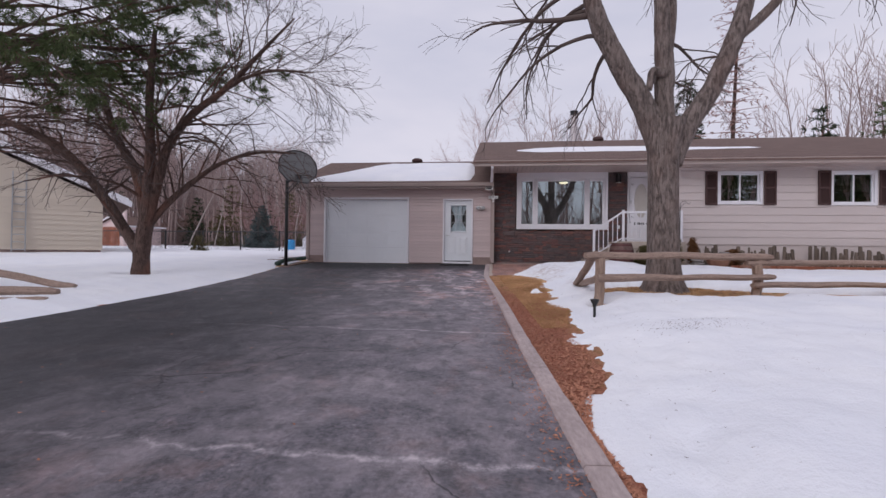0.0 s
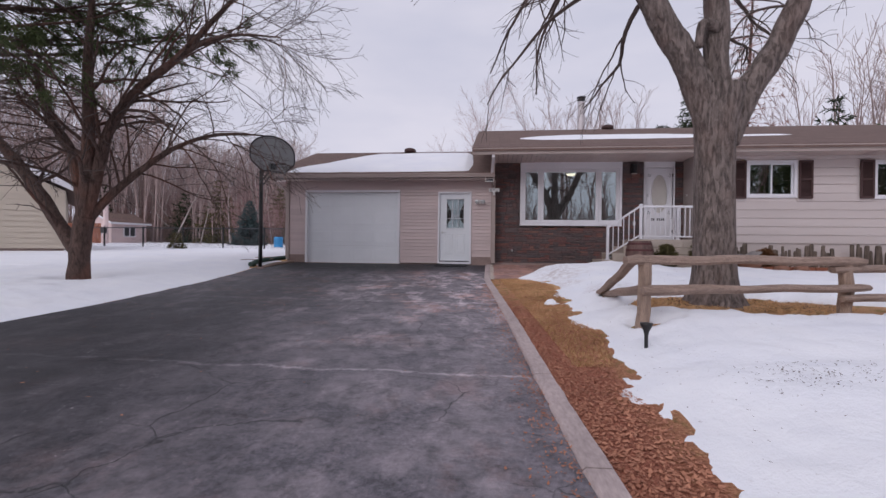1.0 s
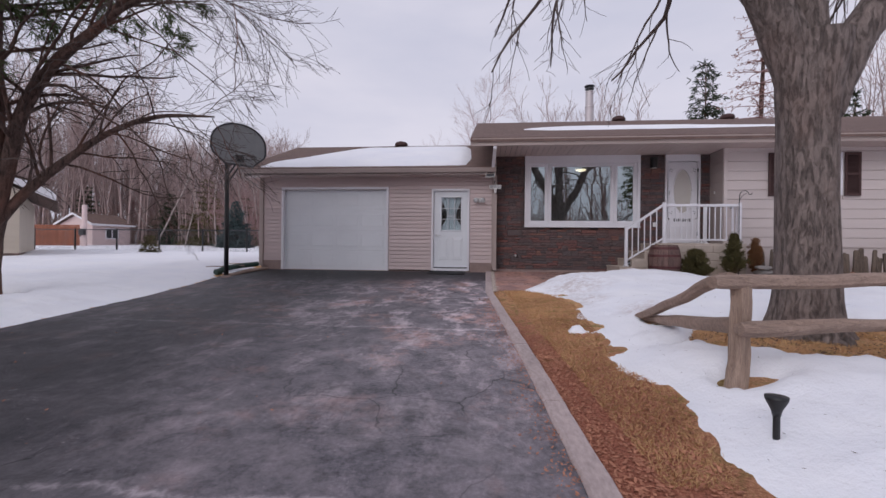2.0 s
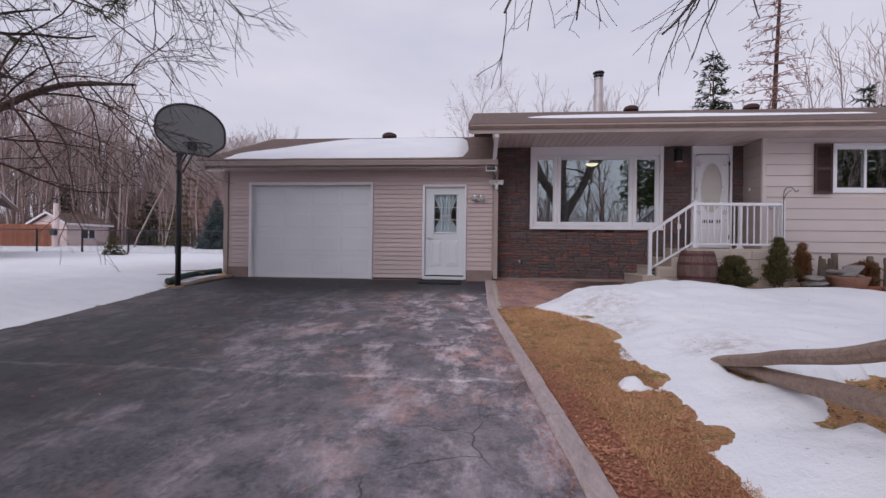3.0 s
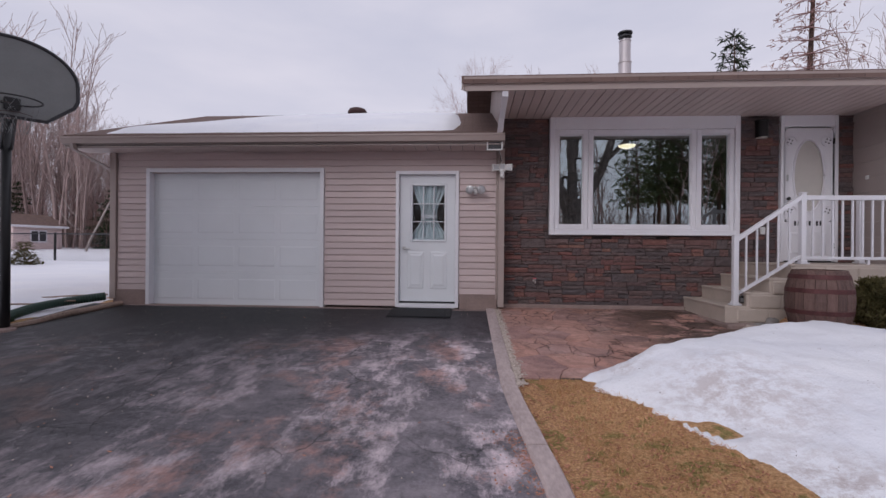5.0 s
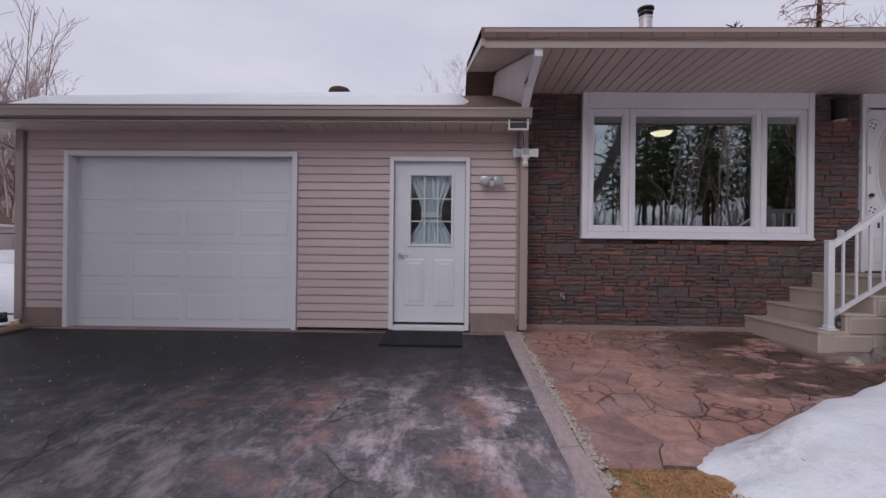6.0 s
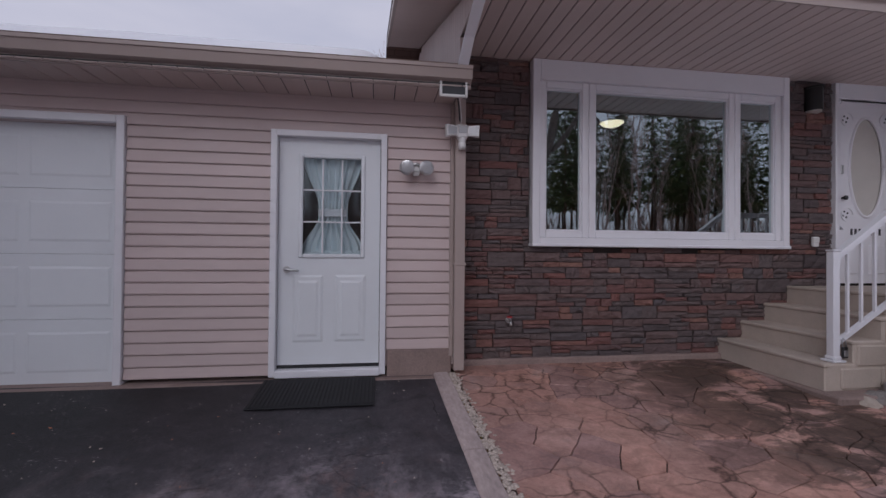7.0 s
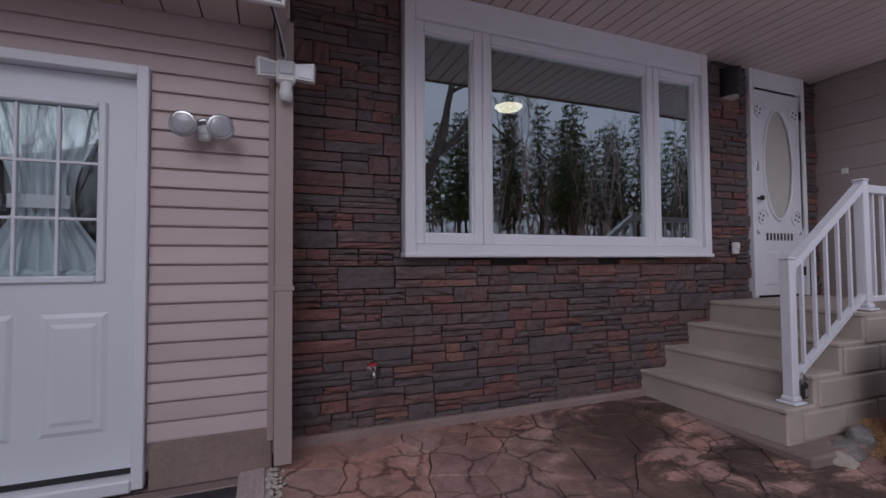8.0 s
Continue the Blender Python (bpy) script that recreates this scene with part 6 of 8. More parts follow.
part("roof", Shape().prism([(0, 1.36), (-0.62, 0.82), (-0.62, 0.90), (0, 1.45), (0.62, 0.90), (0.62, 0.82)], "y", -0.12, 1.12), SHINGLE, dog)
part("doorway", Shape().box(-0.2, 0.2, -0.02, 0.0, 0.1, 0.7), DARKGREY, dog)
barrel2 = thing("plastic_drum", "bright blue plastic drum standing in the snowy yard", "drum", (-14.1, 15.0, ground_z(-14, 15)))
part("body", Shape().lathe([(0.26, 0), (0.29, 0.04), (0.29, 0.3), (0.275, 0.32), (0.29, 0.34), (0.29, 0.75), (0.25, 0.80), (0.05, 0.80)], 18), BLUE, barrel2, smooth=True)


# ---- trees ----
def grow(rng, start, way, length, r0, r1, steps, wander, lift):
    """A crooked limb: points and radii. lift bends it up (+) or lets it droop (-)."""
    p, d = Vector(start), Vector(way).normalized()
    pts, rad = [p.copy()], [r0]
    for k in range(steps):
        d = (d + Vector((rng.gauss(0, wander), rng.gauss(0, wander), rng.gauss(0, wander) + lift))).normalized()
        p = p + d * (length / steps)
        pts.append(p.copy())
        rad.append(r0 + (r1 - r0) * (k + 1) / steps)
    return pts, rad


def side_way(rng, d, spread):
    """A way that leaves d by about spread radians, at any turn round it."""
    d = d.normalized()
    a = d.orthogonal().normalized()
    b_ = d.cross(a)
    t_ = rng.uniform(0, 2 * math.pi)
    return (d * math.cos(spread) + (a * math.cos(t_) + b_ * math.sin(t_)) * math.sin(spread)).normalized()


def branch_out(rng, limb, count, length, ratio, steps, wander, lift, lo=0.25, spread=(0.5, 1.0)):
    pts, rad = limb
    out = []
    for k in range(count):
        u = lo + (1 - lo) * (k + rng.random()) / count
        i = min(int(u * (len(pts) - 1)), len(pts) - 2)
        f = u * (len(pts) - 1) - i
        p = pts[i].lerp(pts[i + 1], f)
        r = (rad[i] + (rad[i + 1] - rad[i]) * f) * ratio
        ln = length * (1.15 - 0.6 * u) * rng.uniform(0.7, 1.2)
        out.append(grow(rng, p, side_way(rng, pts[i + 1] - pts[i], rng.uniform(*spread)), ln, r, r * 0.35, steps, wander, lift))
    return out


def limbs_shape(limbs, n):
    s = Shape()
    for pts, rad in limbs:
        s.tube(pts, rad, n, False)
    return s


def arrays(limbs, n=3):
    V, F, base = [], [], 0
    for pts, rad in limbs:
        P = np.array([tuple(p) for p in pts])
        D = np.gradient(P, axis=0)
        D /= np.linalg.norm(D, axis=1, keepdims=True) + 1e-9
        ref = np.array([0.3, 0.9, 0.2]) if abs(D[0, 1]) < 0.8 else np.array([0.9, 0.1, 0.2])
        A = np.cross(D, ref)
        A /= np.linalg.norm(A, axis=1, keepdims=True) + 1e-9
        B = np.cross(D, A)
        ang = 2 * np.pi * np.arange(n) / n
        R = np.array(rad)[:, None, None]
        ring = P[:, None] + R * (np.cos(ang)[None, :, None] * A[:, None] + np.sin(ang)[None, :, None] * B[:, None])
        V.append(ring.reshape(-1, 3))
        k = len(pts)
        i = np.arange(k - 1)[:, None] * n + np.arange(n)[None]
        j = np.arange(k - 1)[:, None] * n + (np.arange(n)[None] + 1) % n
        F.append(np.stack([i, j, j + n, i + n], -1).reshape(-1, 4) + base)
        base += k * n
    return np.concatenate(V), np.concatenate(F)


def quads_mesh(name, V, F, material):
    me = bpy.data.meshes.new(name)
    me.vertices.add(len(V))
    me.vertices.foreach_set("co", np.ascontiguousarray(V, dtype=np.float32).ravel())
    me.loops.add(F.size)
    me.loops.foreach_set("vertex_index", np.ascontiguousarray(F, dtype=np.int32).ravel())
    me.polygons.add(len(F))
    me.polygons.foreach_set("loop_start", np.arange(0, F.size, F.shape[1], dtype=np.int32))
    me.update(calc_edges=True)
    me.validate()
    me.materials.append(material)
    return me


def scattered(parts_, places, rng):
    """Copies of tree arrays at places (x, y, z, size), joined."""
    V, F, base = [], [], 0
    for (x, y, z, k) in places:
        v, f = parts_[rng.randrange(len(parts_))]
        a = rng.uniform(0, 6.28)
        c, s_ = math.cos(a), math.sin(a)
        w = np.stack([k * (v[:, 0] * c - v[:, 1] * s_) + x, k * (v[:, 0] * s_ + v[:, 1] * c) + y, k * v[:, 2] + z], -1)
        V.append(w)
        F.append(f + base)
        base += len(v)
    return np.concatenate(V), np.concatenate(F)


def bare_tree(seed, h=10.0, n_br=15, upright=0.5, sub=4, tw=3):
    rng = random.Random(seed)
    trunk = grow(rng, (0, 0, -0.3), (0, 0, 1), h, 0.016 * h, 0.012, 9, 0.06, 0.05)
    first = branch_out(rng, trunk, n_br, h * 0.38, 0.45, 5, 0.14, 0.10, 0.22, (0.45, 0.9))
    second = [q for b_ in first for q in branch_out(rng, b_, sub, h * 0.16, 0.5, 3, 0.16, 0.06, 0.25, (0.4, 0.9))]
    third = [q for b_ in second for q in branch_out(rng, b_, tw, h * 0.08, 0.6, 2, 0.16, 0.03, 0.3, (0.4, 0.8))]
    fix = lambda ls, r: [(p, [max(q, r) for q in rr]) for p, rr in ls]
    return [trunk] + fix(first, 0.014) + fix(second, 0.009) + fix(third, 0.007)


def thicket(seed, h=5.0):
    rng = random.Random(seed)
    stems = [grow(rng, (rng.uniform(-0.6, 0.6), rng.uniform(-0.6, 0.6), -0.1), (rng.uniform(-0.4, 0.4), rng.uniform(-0.4, 0.4), 1), h * rng.uniform(0.6, 1), 0.014, 0.006, 5, 0.1, 0.05) for _ in range(7)]
    second = [q for b_ in stems for q in branch_out(rng, b_, 6, h * 0.3, 0.6, 3, 0.15, 0.06, 0.2, (0.3, 0.8))]
    third = [q for b_ in second for q in branch_out(rng, b_, 3, h * 0.14, 0.7, 2, 0.15, 0.03, 0.2, (0.3, 0.8))]
    fix = lambda ls, r: [(p, [max(q, r) for q in rr]) for p, rr in ls]
    return stems + fix(second, 0.005) + fix(third, 0.004)


def needles(rng, pts, count, size, blades, spread_r, hang=0.25, width=0.10):
    """Tufts of thin blades along a bough; each blade is a narrow quad."""
    V, F = [], []
    for _ in range(count):
        u = rng.random() ** 0.7 * (len(pts) - 1.001)
        i = int(u)
        p = pts[i].lerp(pts[i + 1], u - i)
        d = (pts[i + 1] - pts[i]).normalized()
        c = p + Vector((rng.gauss(0, spread_r), rng.gauss(0, spread_r), rng.gauss(0, spread_r * 0.5) - abs(rng.gauss(0, spread_r * 0.4))))
        axis = (d + Vector((rng.gauss(0, 0.6), rng.gauss(0, 0.6), rng.gauss(0, 0.35) - hang))).normalized()
        for k in range(blades):
            w = (axis + Vector((rng.gauss(0, 0.45), rng.gauss(0, 0.45), rng.gauss(0, 0.45)))).normalized()
            ln = size * rng.uniform(0.6, 1.2)
            side = w.orthogonal().normalized()
            side = (side * math.cos(k) + w.cross(side) * math.sin(k)) * ln * width
            a = c + w * ln * 0.1
            b2 = c + w * ln
            V += [tuple(a - side * 0.5), tuple(a + side * 0.5), tuple(b2 + side * 0.35), tuple(b2 - side * 0.35)]
    V = np.array(V)
    return V, np.arange(len(V)).reshape(-1, 4)


def conifer(seed, h=10.0, width=0.24, tiers=22, per=6, tuft=16, size=0.42, blades=5, low=0.08):
    rng = random.Random(seed)
    trunk = grow(rng, (0, 0, -0.2), (0, 0, 1), h, 0.010 * h + 0.01, 0.02, 8, 0.012, 0.05)
    boughs, Vs, Fs, base = [], [], [], 0
    for t_ in range(tiers):
        u = low + (0.98 - low) * t_ / (tiers - 1)
        z = u * h
        ln = h * width * (1.05 - u) ** 0.8 + 0.12
        for k in range(per):
            a = 2 * math.pi * (k + rng.random() * 0.8) / per + t_ * 0.7
            b_ = grow(rng, (0, 0, z), (math.cos(a), math.sin(a), 0.15), ln * rng.uniform(0.55, 1.15), 0.0013 * h + 0.005, 0.005, 4, 0.07, -0.07)
            boughs.append(b_)
            v, f = needles(rng, b_[0], max(3, int(tuft * (1.1 - u))), size * (0.6 + 0.5 * (1 - u)), blades, 0.05 * ln + 0.03, 0.2, 0.16)
            Vs.append(v)
            Fs.append(f + base)
            base += len(v)
    return [trunk] + boughs, (np.concatenate(Vs), np.concatenate(Fs))


# far woods round the place
rng = random.Random(21)
bare = [arrays(bare_tree(100 + k, 10.0, 17 + k % 3)) for k in range(6)]


def slim_tree(seed, h=10.0, n_br=15):
    """A slender forest tree: thin trunk, steep boughs, fine tips."""
    rng = random.Random(seed)
    trunk = grow(rng, (0, 0, -0.3), (rng.uniform(-0.06, 0.06), 0, 1), h, 0.0085 * h, 0.012, 8, 0.04, 0.04)
    first = branch_out(rng, trunk, n_br, h * 0.24, 0.5, 4, 0.10, 0.12, 0.3, (0.3, 0.65))
    second = [q for b_ in first for q in branch_out(rng, b_, 4, h * 0.11, 0.55, 3, 0.13, 0.08, 0.25, (0.3, 0.7))]
    fix = lambda ls, r: [(p, [max(q, r) for q in rr]) for p, rr in ls]
    return [trunk] + fix(first, 0.013) + fix(second, 0.009)


slim = [arrays(slim_tree(150 + k, 10.0, 13 + k % 4)) for k in range(7)]
thick = [arrays(thicket(200 + k)) for k in range(4)]


def wood_size(x, y, k):
    """Trees beyond the garage stay low; they rise towards the open side of the yard."""
    return min(k, (0.25 * (y + 6.2) + 1.0) / 10.5) if x > -0.95 * (y + 6.2) else k * 1.25


places, lean = [], []
for _ in range(75):
    y = rng.uniform(30, 62)
    x = -0.44 * (y + 14.5) - abs(rng.gauss(0, 1)) * 26 - 0.5
    places.append((x, y, ground_z(x, y) - 0.1, wood_size(x, y, rng.uniform(1.0, 1.6))))
for _ in range(330):
    y = rng.uniform(27, 75)
    x = -0.43 * (y + 14.5) - abs(rng.gauss(0, 1)) * 30 - 0.5
    lean.append((x, y, ground_z(x, y) - 0.1, wood_size(x, y, rng.uniform(1.0, 1.7))))
for _ in range(20):
    y = rng.uniform(34, 52)
    x = (y + 14) * rng.uniform(0.08, 0.30)
    lean.append((x, y, ground_z(x, y), (y + 9) * rng.uniform(0.027, 0.036)))
for _ in range(12):
    y = rng.uniform(18, 40)
    x = (y + 14.5) * rng.uniform(0.70, 1.0)
    places.append((x, y, ground_z(x, y), rng.uniform(0.030, 0.040) * (y + 14.5)))
for _ in range(14):
    y = rng.uniform(18, 40)
    x = (y + 14.5) * rng.uniform(0.56, 1.0)
    lean.append((x, y, ground_z(x, y), rng.uniform(0.030, 0.046) * (y + 14.5)))
V, F = scattered(bare, places, rng)
V2, F2 = scattered(slim, lean, rng)
V, F = np.concatenate([V, V2]), np.concatenate([F, F2 + len(V)])
tagged(new("far_woods", quads_mesh("far_woods", V, F, WOODS)), "dense leafless woodland standing behind the yards", "woods", "", "stuff")
places = []
for _ in range(150):
    y = rng.uniform(21, 60)
    x = -0.40 * (y + 14.5) - abs(rng.gauss(0, 1)) * 18 - 1
    if -75 < x and not (-48 < x < -24 and 18 < y < 33):
        places.append((x, y, ground_z(x, y) - 0.1, rng.uniform(0.8, 1.3) * (0.6 + y / 60)))
V, F = scattered(thick, places, rng)
tagged(new("red_thicket", quads_mesh("red_thicket", V, F, WOODSRED)), "reddish leafless scrub at the edge of the woods", "scrub", "", "stuff")
scrub = []
for k in range(3):
    r3 = random.Random(230 + k)
    stems = [grow(r3, (r3.uniform(-1.6, 1.6), r3.uniform(-0.8, 0.8), -0.1), (r3.uniform(-0.5, 0.5), r3.uniform(-0.5, 0.5), 1), r3.uniform(1.6, 3.4), 0.02, 0.01, 3, 0.12, 0.03) for _ in range(24)]
    scrub.append(arrays(stems + [q for b_ in stems for q in branch_out(r3, b_, 5, 1.0, 0.8, 2, 0.15, 0.04, 0.1, (0.3, 0.9))]))
places = []
for _ in range(150):
    y = rng.uniform(31, 50)
    x = -0.42 * (y + 14.5) - rng.uniform(0, 1) ** 1.3 * 62
    places.append((x, y, ground_z(x, y) - 0.1, rng.uniform(0.9, 1.7)))
V, F = scattered(scrub, places, rng)
tagged(new("brown_scrub", quads_mesh("brown_scrub", V, F, SCRUB)), "dark brown brush at the foot of the woods", "scrub", "", "stuff")
birch = [arrays([grow(random.Random(300 + k), (0, 0, -0.2), (0.12 * (k - 1.5), 0.05, 1), 8.5, 0.075, 0.02, 8, 0.05, 0.04)] + bare_tree(310 + k, 6.0, 6, 0.5, 2, 2)[1:4]) for k in range(4)]
places = [(-0.50 * (y + 14.5) + rng.uniform(-9, 4), y, ground_z(-25, y), rng.uniform(0.8, 1.2)) for y in [rng.uniform(22, 34) for _ in range(16)]]
V, F = scattered(birch, places, rng)
tagged(new("birch_stems", quads_mesh("birch_stems", V, F, BIRCH)), "pale slender birch stems before the dark woods", "birches", "", "stuff")
# the rounded leafless crown beyond the garage
round_tree = thing("tree", "wide leafless tree with a rounded crown beyond the roofs", "tree", (-3.2, 40, ground_z(-3, 40)))
limbs = bare_tree(77, 17.0, 24, 0.5, 7, 4)
part("trunk", limbs_shape(limbs[:1], 8), BARK, round_tree)
v, f = arrays(limbs[1:])
part("crown", quads_mesh("crown", v, f, WOODSRED), None, round_tree)


def conifer_thing(name, label, x, y, seed, h, leaf, wood_=BARKRED, **kw):
    t_ = thing(name, label, "tree", (x, y, ground_z(x, y) - 0.05))
    wd_, (v, f) = conifer(seed, h, **kw)
    part("trunk", limbs_shape(wd_[:1], 8), BARKRED, t_)
    part("boughs", quads_mesh("boughs", *arrays(wd_[1:], 4), wood_), None, t_)["kind"] = "stuff"
    part("crown", quads_mesh("crown", v, f, leaf), None, t_)
    return t_


conifer_thing("spruce_tree", "dark green spruce behind the house roof", 12.1, 15.4, 1, 11.2, DARKPINE, width=0.20, tiers=26, per=7, tuft=14, size=0.5)
conifer_thing("spruce_tree", "smaller dark green spruce behind the house roof", 10.9, 17.5, 2, 8.4, DARKPINE, width=0.2, tiers=20)
conifer_thing("larch_tree", "tall rust-brown larch with thin bare boughs", 13.2, 12.2, 3, 17.0, RUSTLEAF, WOODSRED, width=0.15, tiers=26, per=6, tuft=11, size=0.26, blades=4, low=0.15)
conifer_thing("pine_tree", "dark pine among the bare trees", 20.3, 16.0, 4, 9.5, DARKPINE, width=0.26, tiers=16, per=6, tuft=16, size=0.55)
conifer_thing("pine_tree", "dark pine among the bare trees", 24.5, 16.5, 5, 10.0, NEEDLE, width=0.26, tiers=16, per=6, tuft=16, size=0.55)
conifer_thing("pine_tree", "dark pine top showing over the roof", 4.6, 27.0, 6, 8.8, NEEDLE, width=0.2, tiers=16)
conifer_thing("blue_spruce", "blue-grey young spruce by the chain-link fence", -19.3, 20.5, 7, 3.7, SPRUCE, width=0.34, tiers=16, per=9, tuft=14, size=0.34)
conifer_thing("pine_tree", "dark green pine at the wood's edge", -33.0, 31.5, 8, 5.5, DARKPINE, width=0.34, tiers=12, per=7)
conifer_thing("pine_tree", "dark olive pine at the wood's edge", -27.0, 28.5, 9, 6.5, CEDAR, width=0.36, tiers=12, per=7)
conifer_thing("yard_pine", "small yellow-green pine in the snowy yard", -15.3, 7.0, 10, 0.95, CEDAR, width=0.45, tiers=9, per=7, tuft=7, size=0.17)
conifer_thing("young_spruce", "dark green young spruce before the woods", -24.5, 31.0, 11, 5.0, DARKPINE, width=0.30, tiers=12, per=7)
conifer_thing("young_pine", "olive-brown young pine before the woods", -21.5, 30.0, 12, 5.8, CEDAR, width=0.34, tiers=12, per=7)
conifer_thing("young_spruce", "dark green young spruce before the woods", -44.0, 33.0, 13, 6.5, DARKPINE, width=0.30, tiers=13, per=7)
# woods across the road, seen in the window glass
pines = []
for k in range(4):
    wd_, nd = conifer(400 + k, 12.0, 0.15, 16, 5, 9, 0.5, 4, 0.42)
    pines.append((arrays(wd_, 3), nd))
pl_ = [(rng.uniform(14, 30) if k < 12 else rng.uniform(28, 90), rng.uniform(-56, -38), -1.2, rng.uniform(1.4, 2.0)) for k in range(56)]
V, F = scattered([p[0] for p in pines], pl_, random.Random(9))
tagged(new("pine_stems", quads_mesh("pine_stems", V, F, BARKRED)), "pine trunks and boughs across the road", "pine wood", "", "stuff")
V, F = scattered([p[1] for p in pines], pl_, random.Random(9))
tagged(new("pine_crowns", quads_mesh("pine_crowns", V, F, NEEDLE)), "dark pine crowns across the road", "pine wood", "", "stuff")
V, F = scattered(slim, [(rng.uniform(-30, 60), rng.uniform(-56, -28), -1.1, rng.uniform(1.2, 2.0)) for _ in range(95)], rng)
V2, F2 = scattered(thick, [(rng.uniform(-30, 75), rng.uniform(-62, -30), -1.1, rng.uniform(0.9, 1.7)) for _ in range(45)], rng)
V, F = np.concatenate([V, V2]), np.concatenate([F, F2 + len(V)])
V2, F2 = scattered(scrub, [(rng.uniform(-30, 110), rng.uniform(-70, -58), -1.3, rng.uniform(2.8, 4.2)) for _ in range(75)], rng)
V, F = np.concatenate([V, V2]), np.concatenate([F, F2 + len(V)])
tagged(new("roadside_trees", quads_mesh("roadside_trees", V, F, WOODS)), "leafless trees along the far side of the road", "woods", "", "stuff")

# the big maple in the front lawn
rng = random.Random(14)
maple = thing("maple_tree", "big leafless maple with three heavy limbs on the lawn", "tree", (2.76, -7.1, -0.22))
maple.scale = (0.94, 0.94, 0.94)
s = Shape()
vs, fs = [], []
rows, n_ = 34, 36
for j in range(rows + 1):
    z = -0.15 + 3.05 * j / rows
    flare = 0.14 * math.exp(-(z + 0.05) / 0.22) + 0.01
    r = 0.248 - 0.008 * z + flare + (0.08 * smooth01(2.0, 2.95, z))
    cx = -0.03 * smooth01(0.5, 2.5, z) + 0.04 * smooth01(2.2, 3.0, z)
    for q in range(n_):
        a = 2 * math.pi * q / n_
        ridge = 0.020 * abs(noise.noise((math.cos(a) * 5, math.sin(a) * 5, z * 0.8))) + 0.035 * noise.noise((math.cos(a) * 1.5, math.sin(a) * 1.5, z * 0.5))
        root = flare * 0.6 * math.cos(a * 5 + 0.6)
        vs.append((cx + (r + ridge + root) * math.cos(a), (r * (1 - 0.12 * smooth01(2.2, 3, z)) + ridge + root) * math.sin(a), z))
for j in range(rows):
    fs += [(j * n_ + q, j * n_ + (q + 1) % n_, (j + 1) * n_ + (q + 1) % n_, (j + 1) * n_ + q) for q in range(n_)]
part("trunk", s.add(vs, fs), BARK, maple, smooth=True)


def gnarled(points, radii, n=20):
    """A limb with bark ridges through a few guide points."""
    P = [Vector(p) for p in points]
    pts, rad = [], []
    for i in range(len(P) - 1):
        p0, p1, p2, p3 = P[max(i - 1, 0)], P[i], P[i + 1], P[min(i + 2, len(P) - 1)]
        for k in range(6):
            u = k / 6
            pts.append(0.5 * ((2 * p1) + (p2 - p0) * u + (2 * p0 - 5 * p1 + 4 * p2 - p3) * u * u + (3 * p1 - p0 - 3 * p2 + p3) * u ** 3))
            rad.append(radii[i] + (radii[i + 1] - radii[i]) * u)
    pts.append(P[-1])
    rad.append(radii[-1])
    sh = Shape().tube(pts, rad, n, True)
    for i, v in enumerate(sh.v):
        k = min(i // n, len(pts) - 1)
        o = Vector(v) - pts[k]
        sh.v[i] = tuple(pts[k] + o * (1 + 0.13 * noise.noise(Vector(v) * 3.5) + 0.07 * noise.noise(Vector((v[0] * 11, v[1] * 11, v[2] * 3)))))
    return sh, (pts, rad)


main = []
for pts, rad in ((((-0.02, 0, 2.25), (-0.30, 0.0, 3.05), (-0.62, -0.02, 3.62), (-1.02, -0.05, 4.35), (-1.24, -0.05, 5.0), (-1.45, 0.1, 6.2), (-1.9, 0.2, 7.6)), (0.26, 0.25, 0.215, 0.20, 0.18, 0.13, 0.06)),
                 (((0.0, 0.02, 2.4), (0.0, 0.04, 3.2), (-0.02, 0.03, 4.0), (-0.08, 0.0, 5.0), (-0.1, -0.1, 6.4), (0.1, -0.2, 8.2)), (0.24, 0.20, 0.19, 0.15, 0.10, 0.05)),
                 (((0.02, 0.02, 3.9), (0.10, 0.06, 4.6), (0.16, 0.2, 5.4), (0.3, 0.4, 7.2)), (0.11, 0.11, 0.10, 0.05)),
                 (((0.08, 0, 2.2), (0.34, 0.0, 2.78), (0.72, 0.0, 3.4), (1.05, 0.0, 4.15), (1.30, 0.05, 4.95), (1.55, 0.1, 6.2), (2.1, 0.2, 7.6)), (0.24, 0.21, 0.19, 0.175, 0.15, 0.10, 0.05)),
                 (((1.10, 0.0, 4.25), (1.45, -0.02, 4.55), (1.80, 0.0, 4.95), (2.3, 0.1, 5.8), (3.0, 0.2, 6.6)), (0.12, 0.10, 0.10, 0.07, 0.03))):
    sh_, lim = gnarled(pts, [0.80 * q for q in rad])
    part("limb", sh_, BARK, maple, smooth=True)
    main.append(lim)
stub, lim = gnarled([(-0.05, -0.1, 3.65), (-0.25, -0.14, 3.70), (-0.30, -0.15, 3.50), (-0.32, -0.15, 3.38)], [0.07, 0.06, 0.055, 0.05], 10)
part("stub", stub, BARK, maple, smooth=True)
second = []
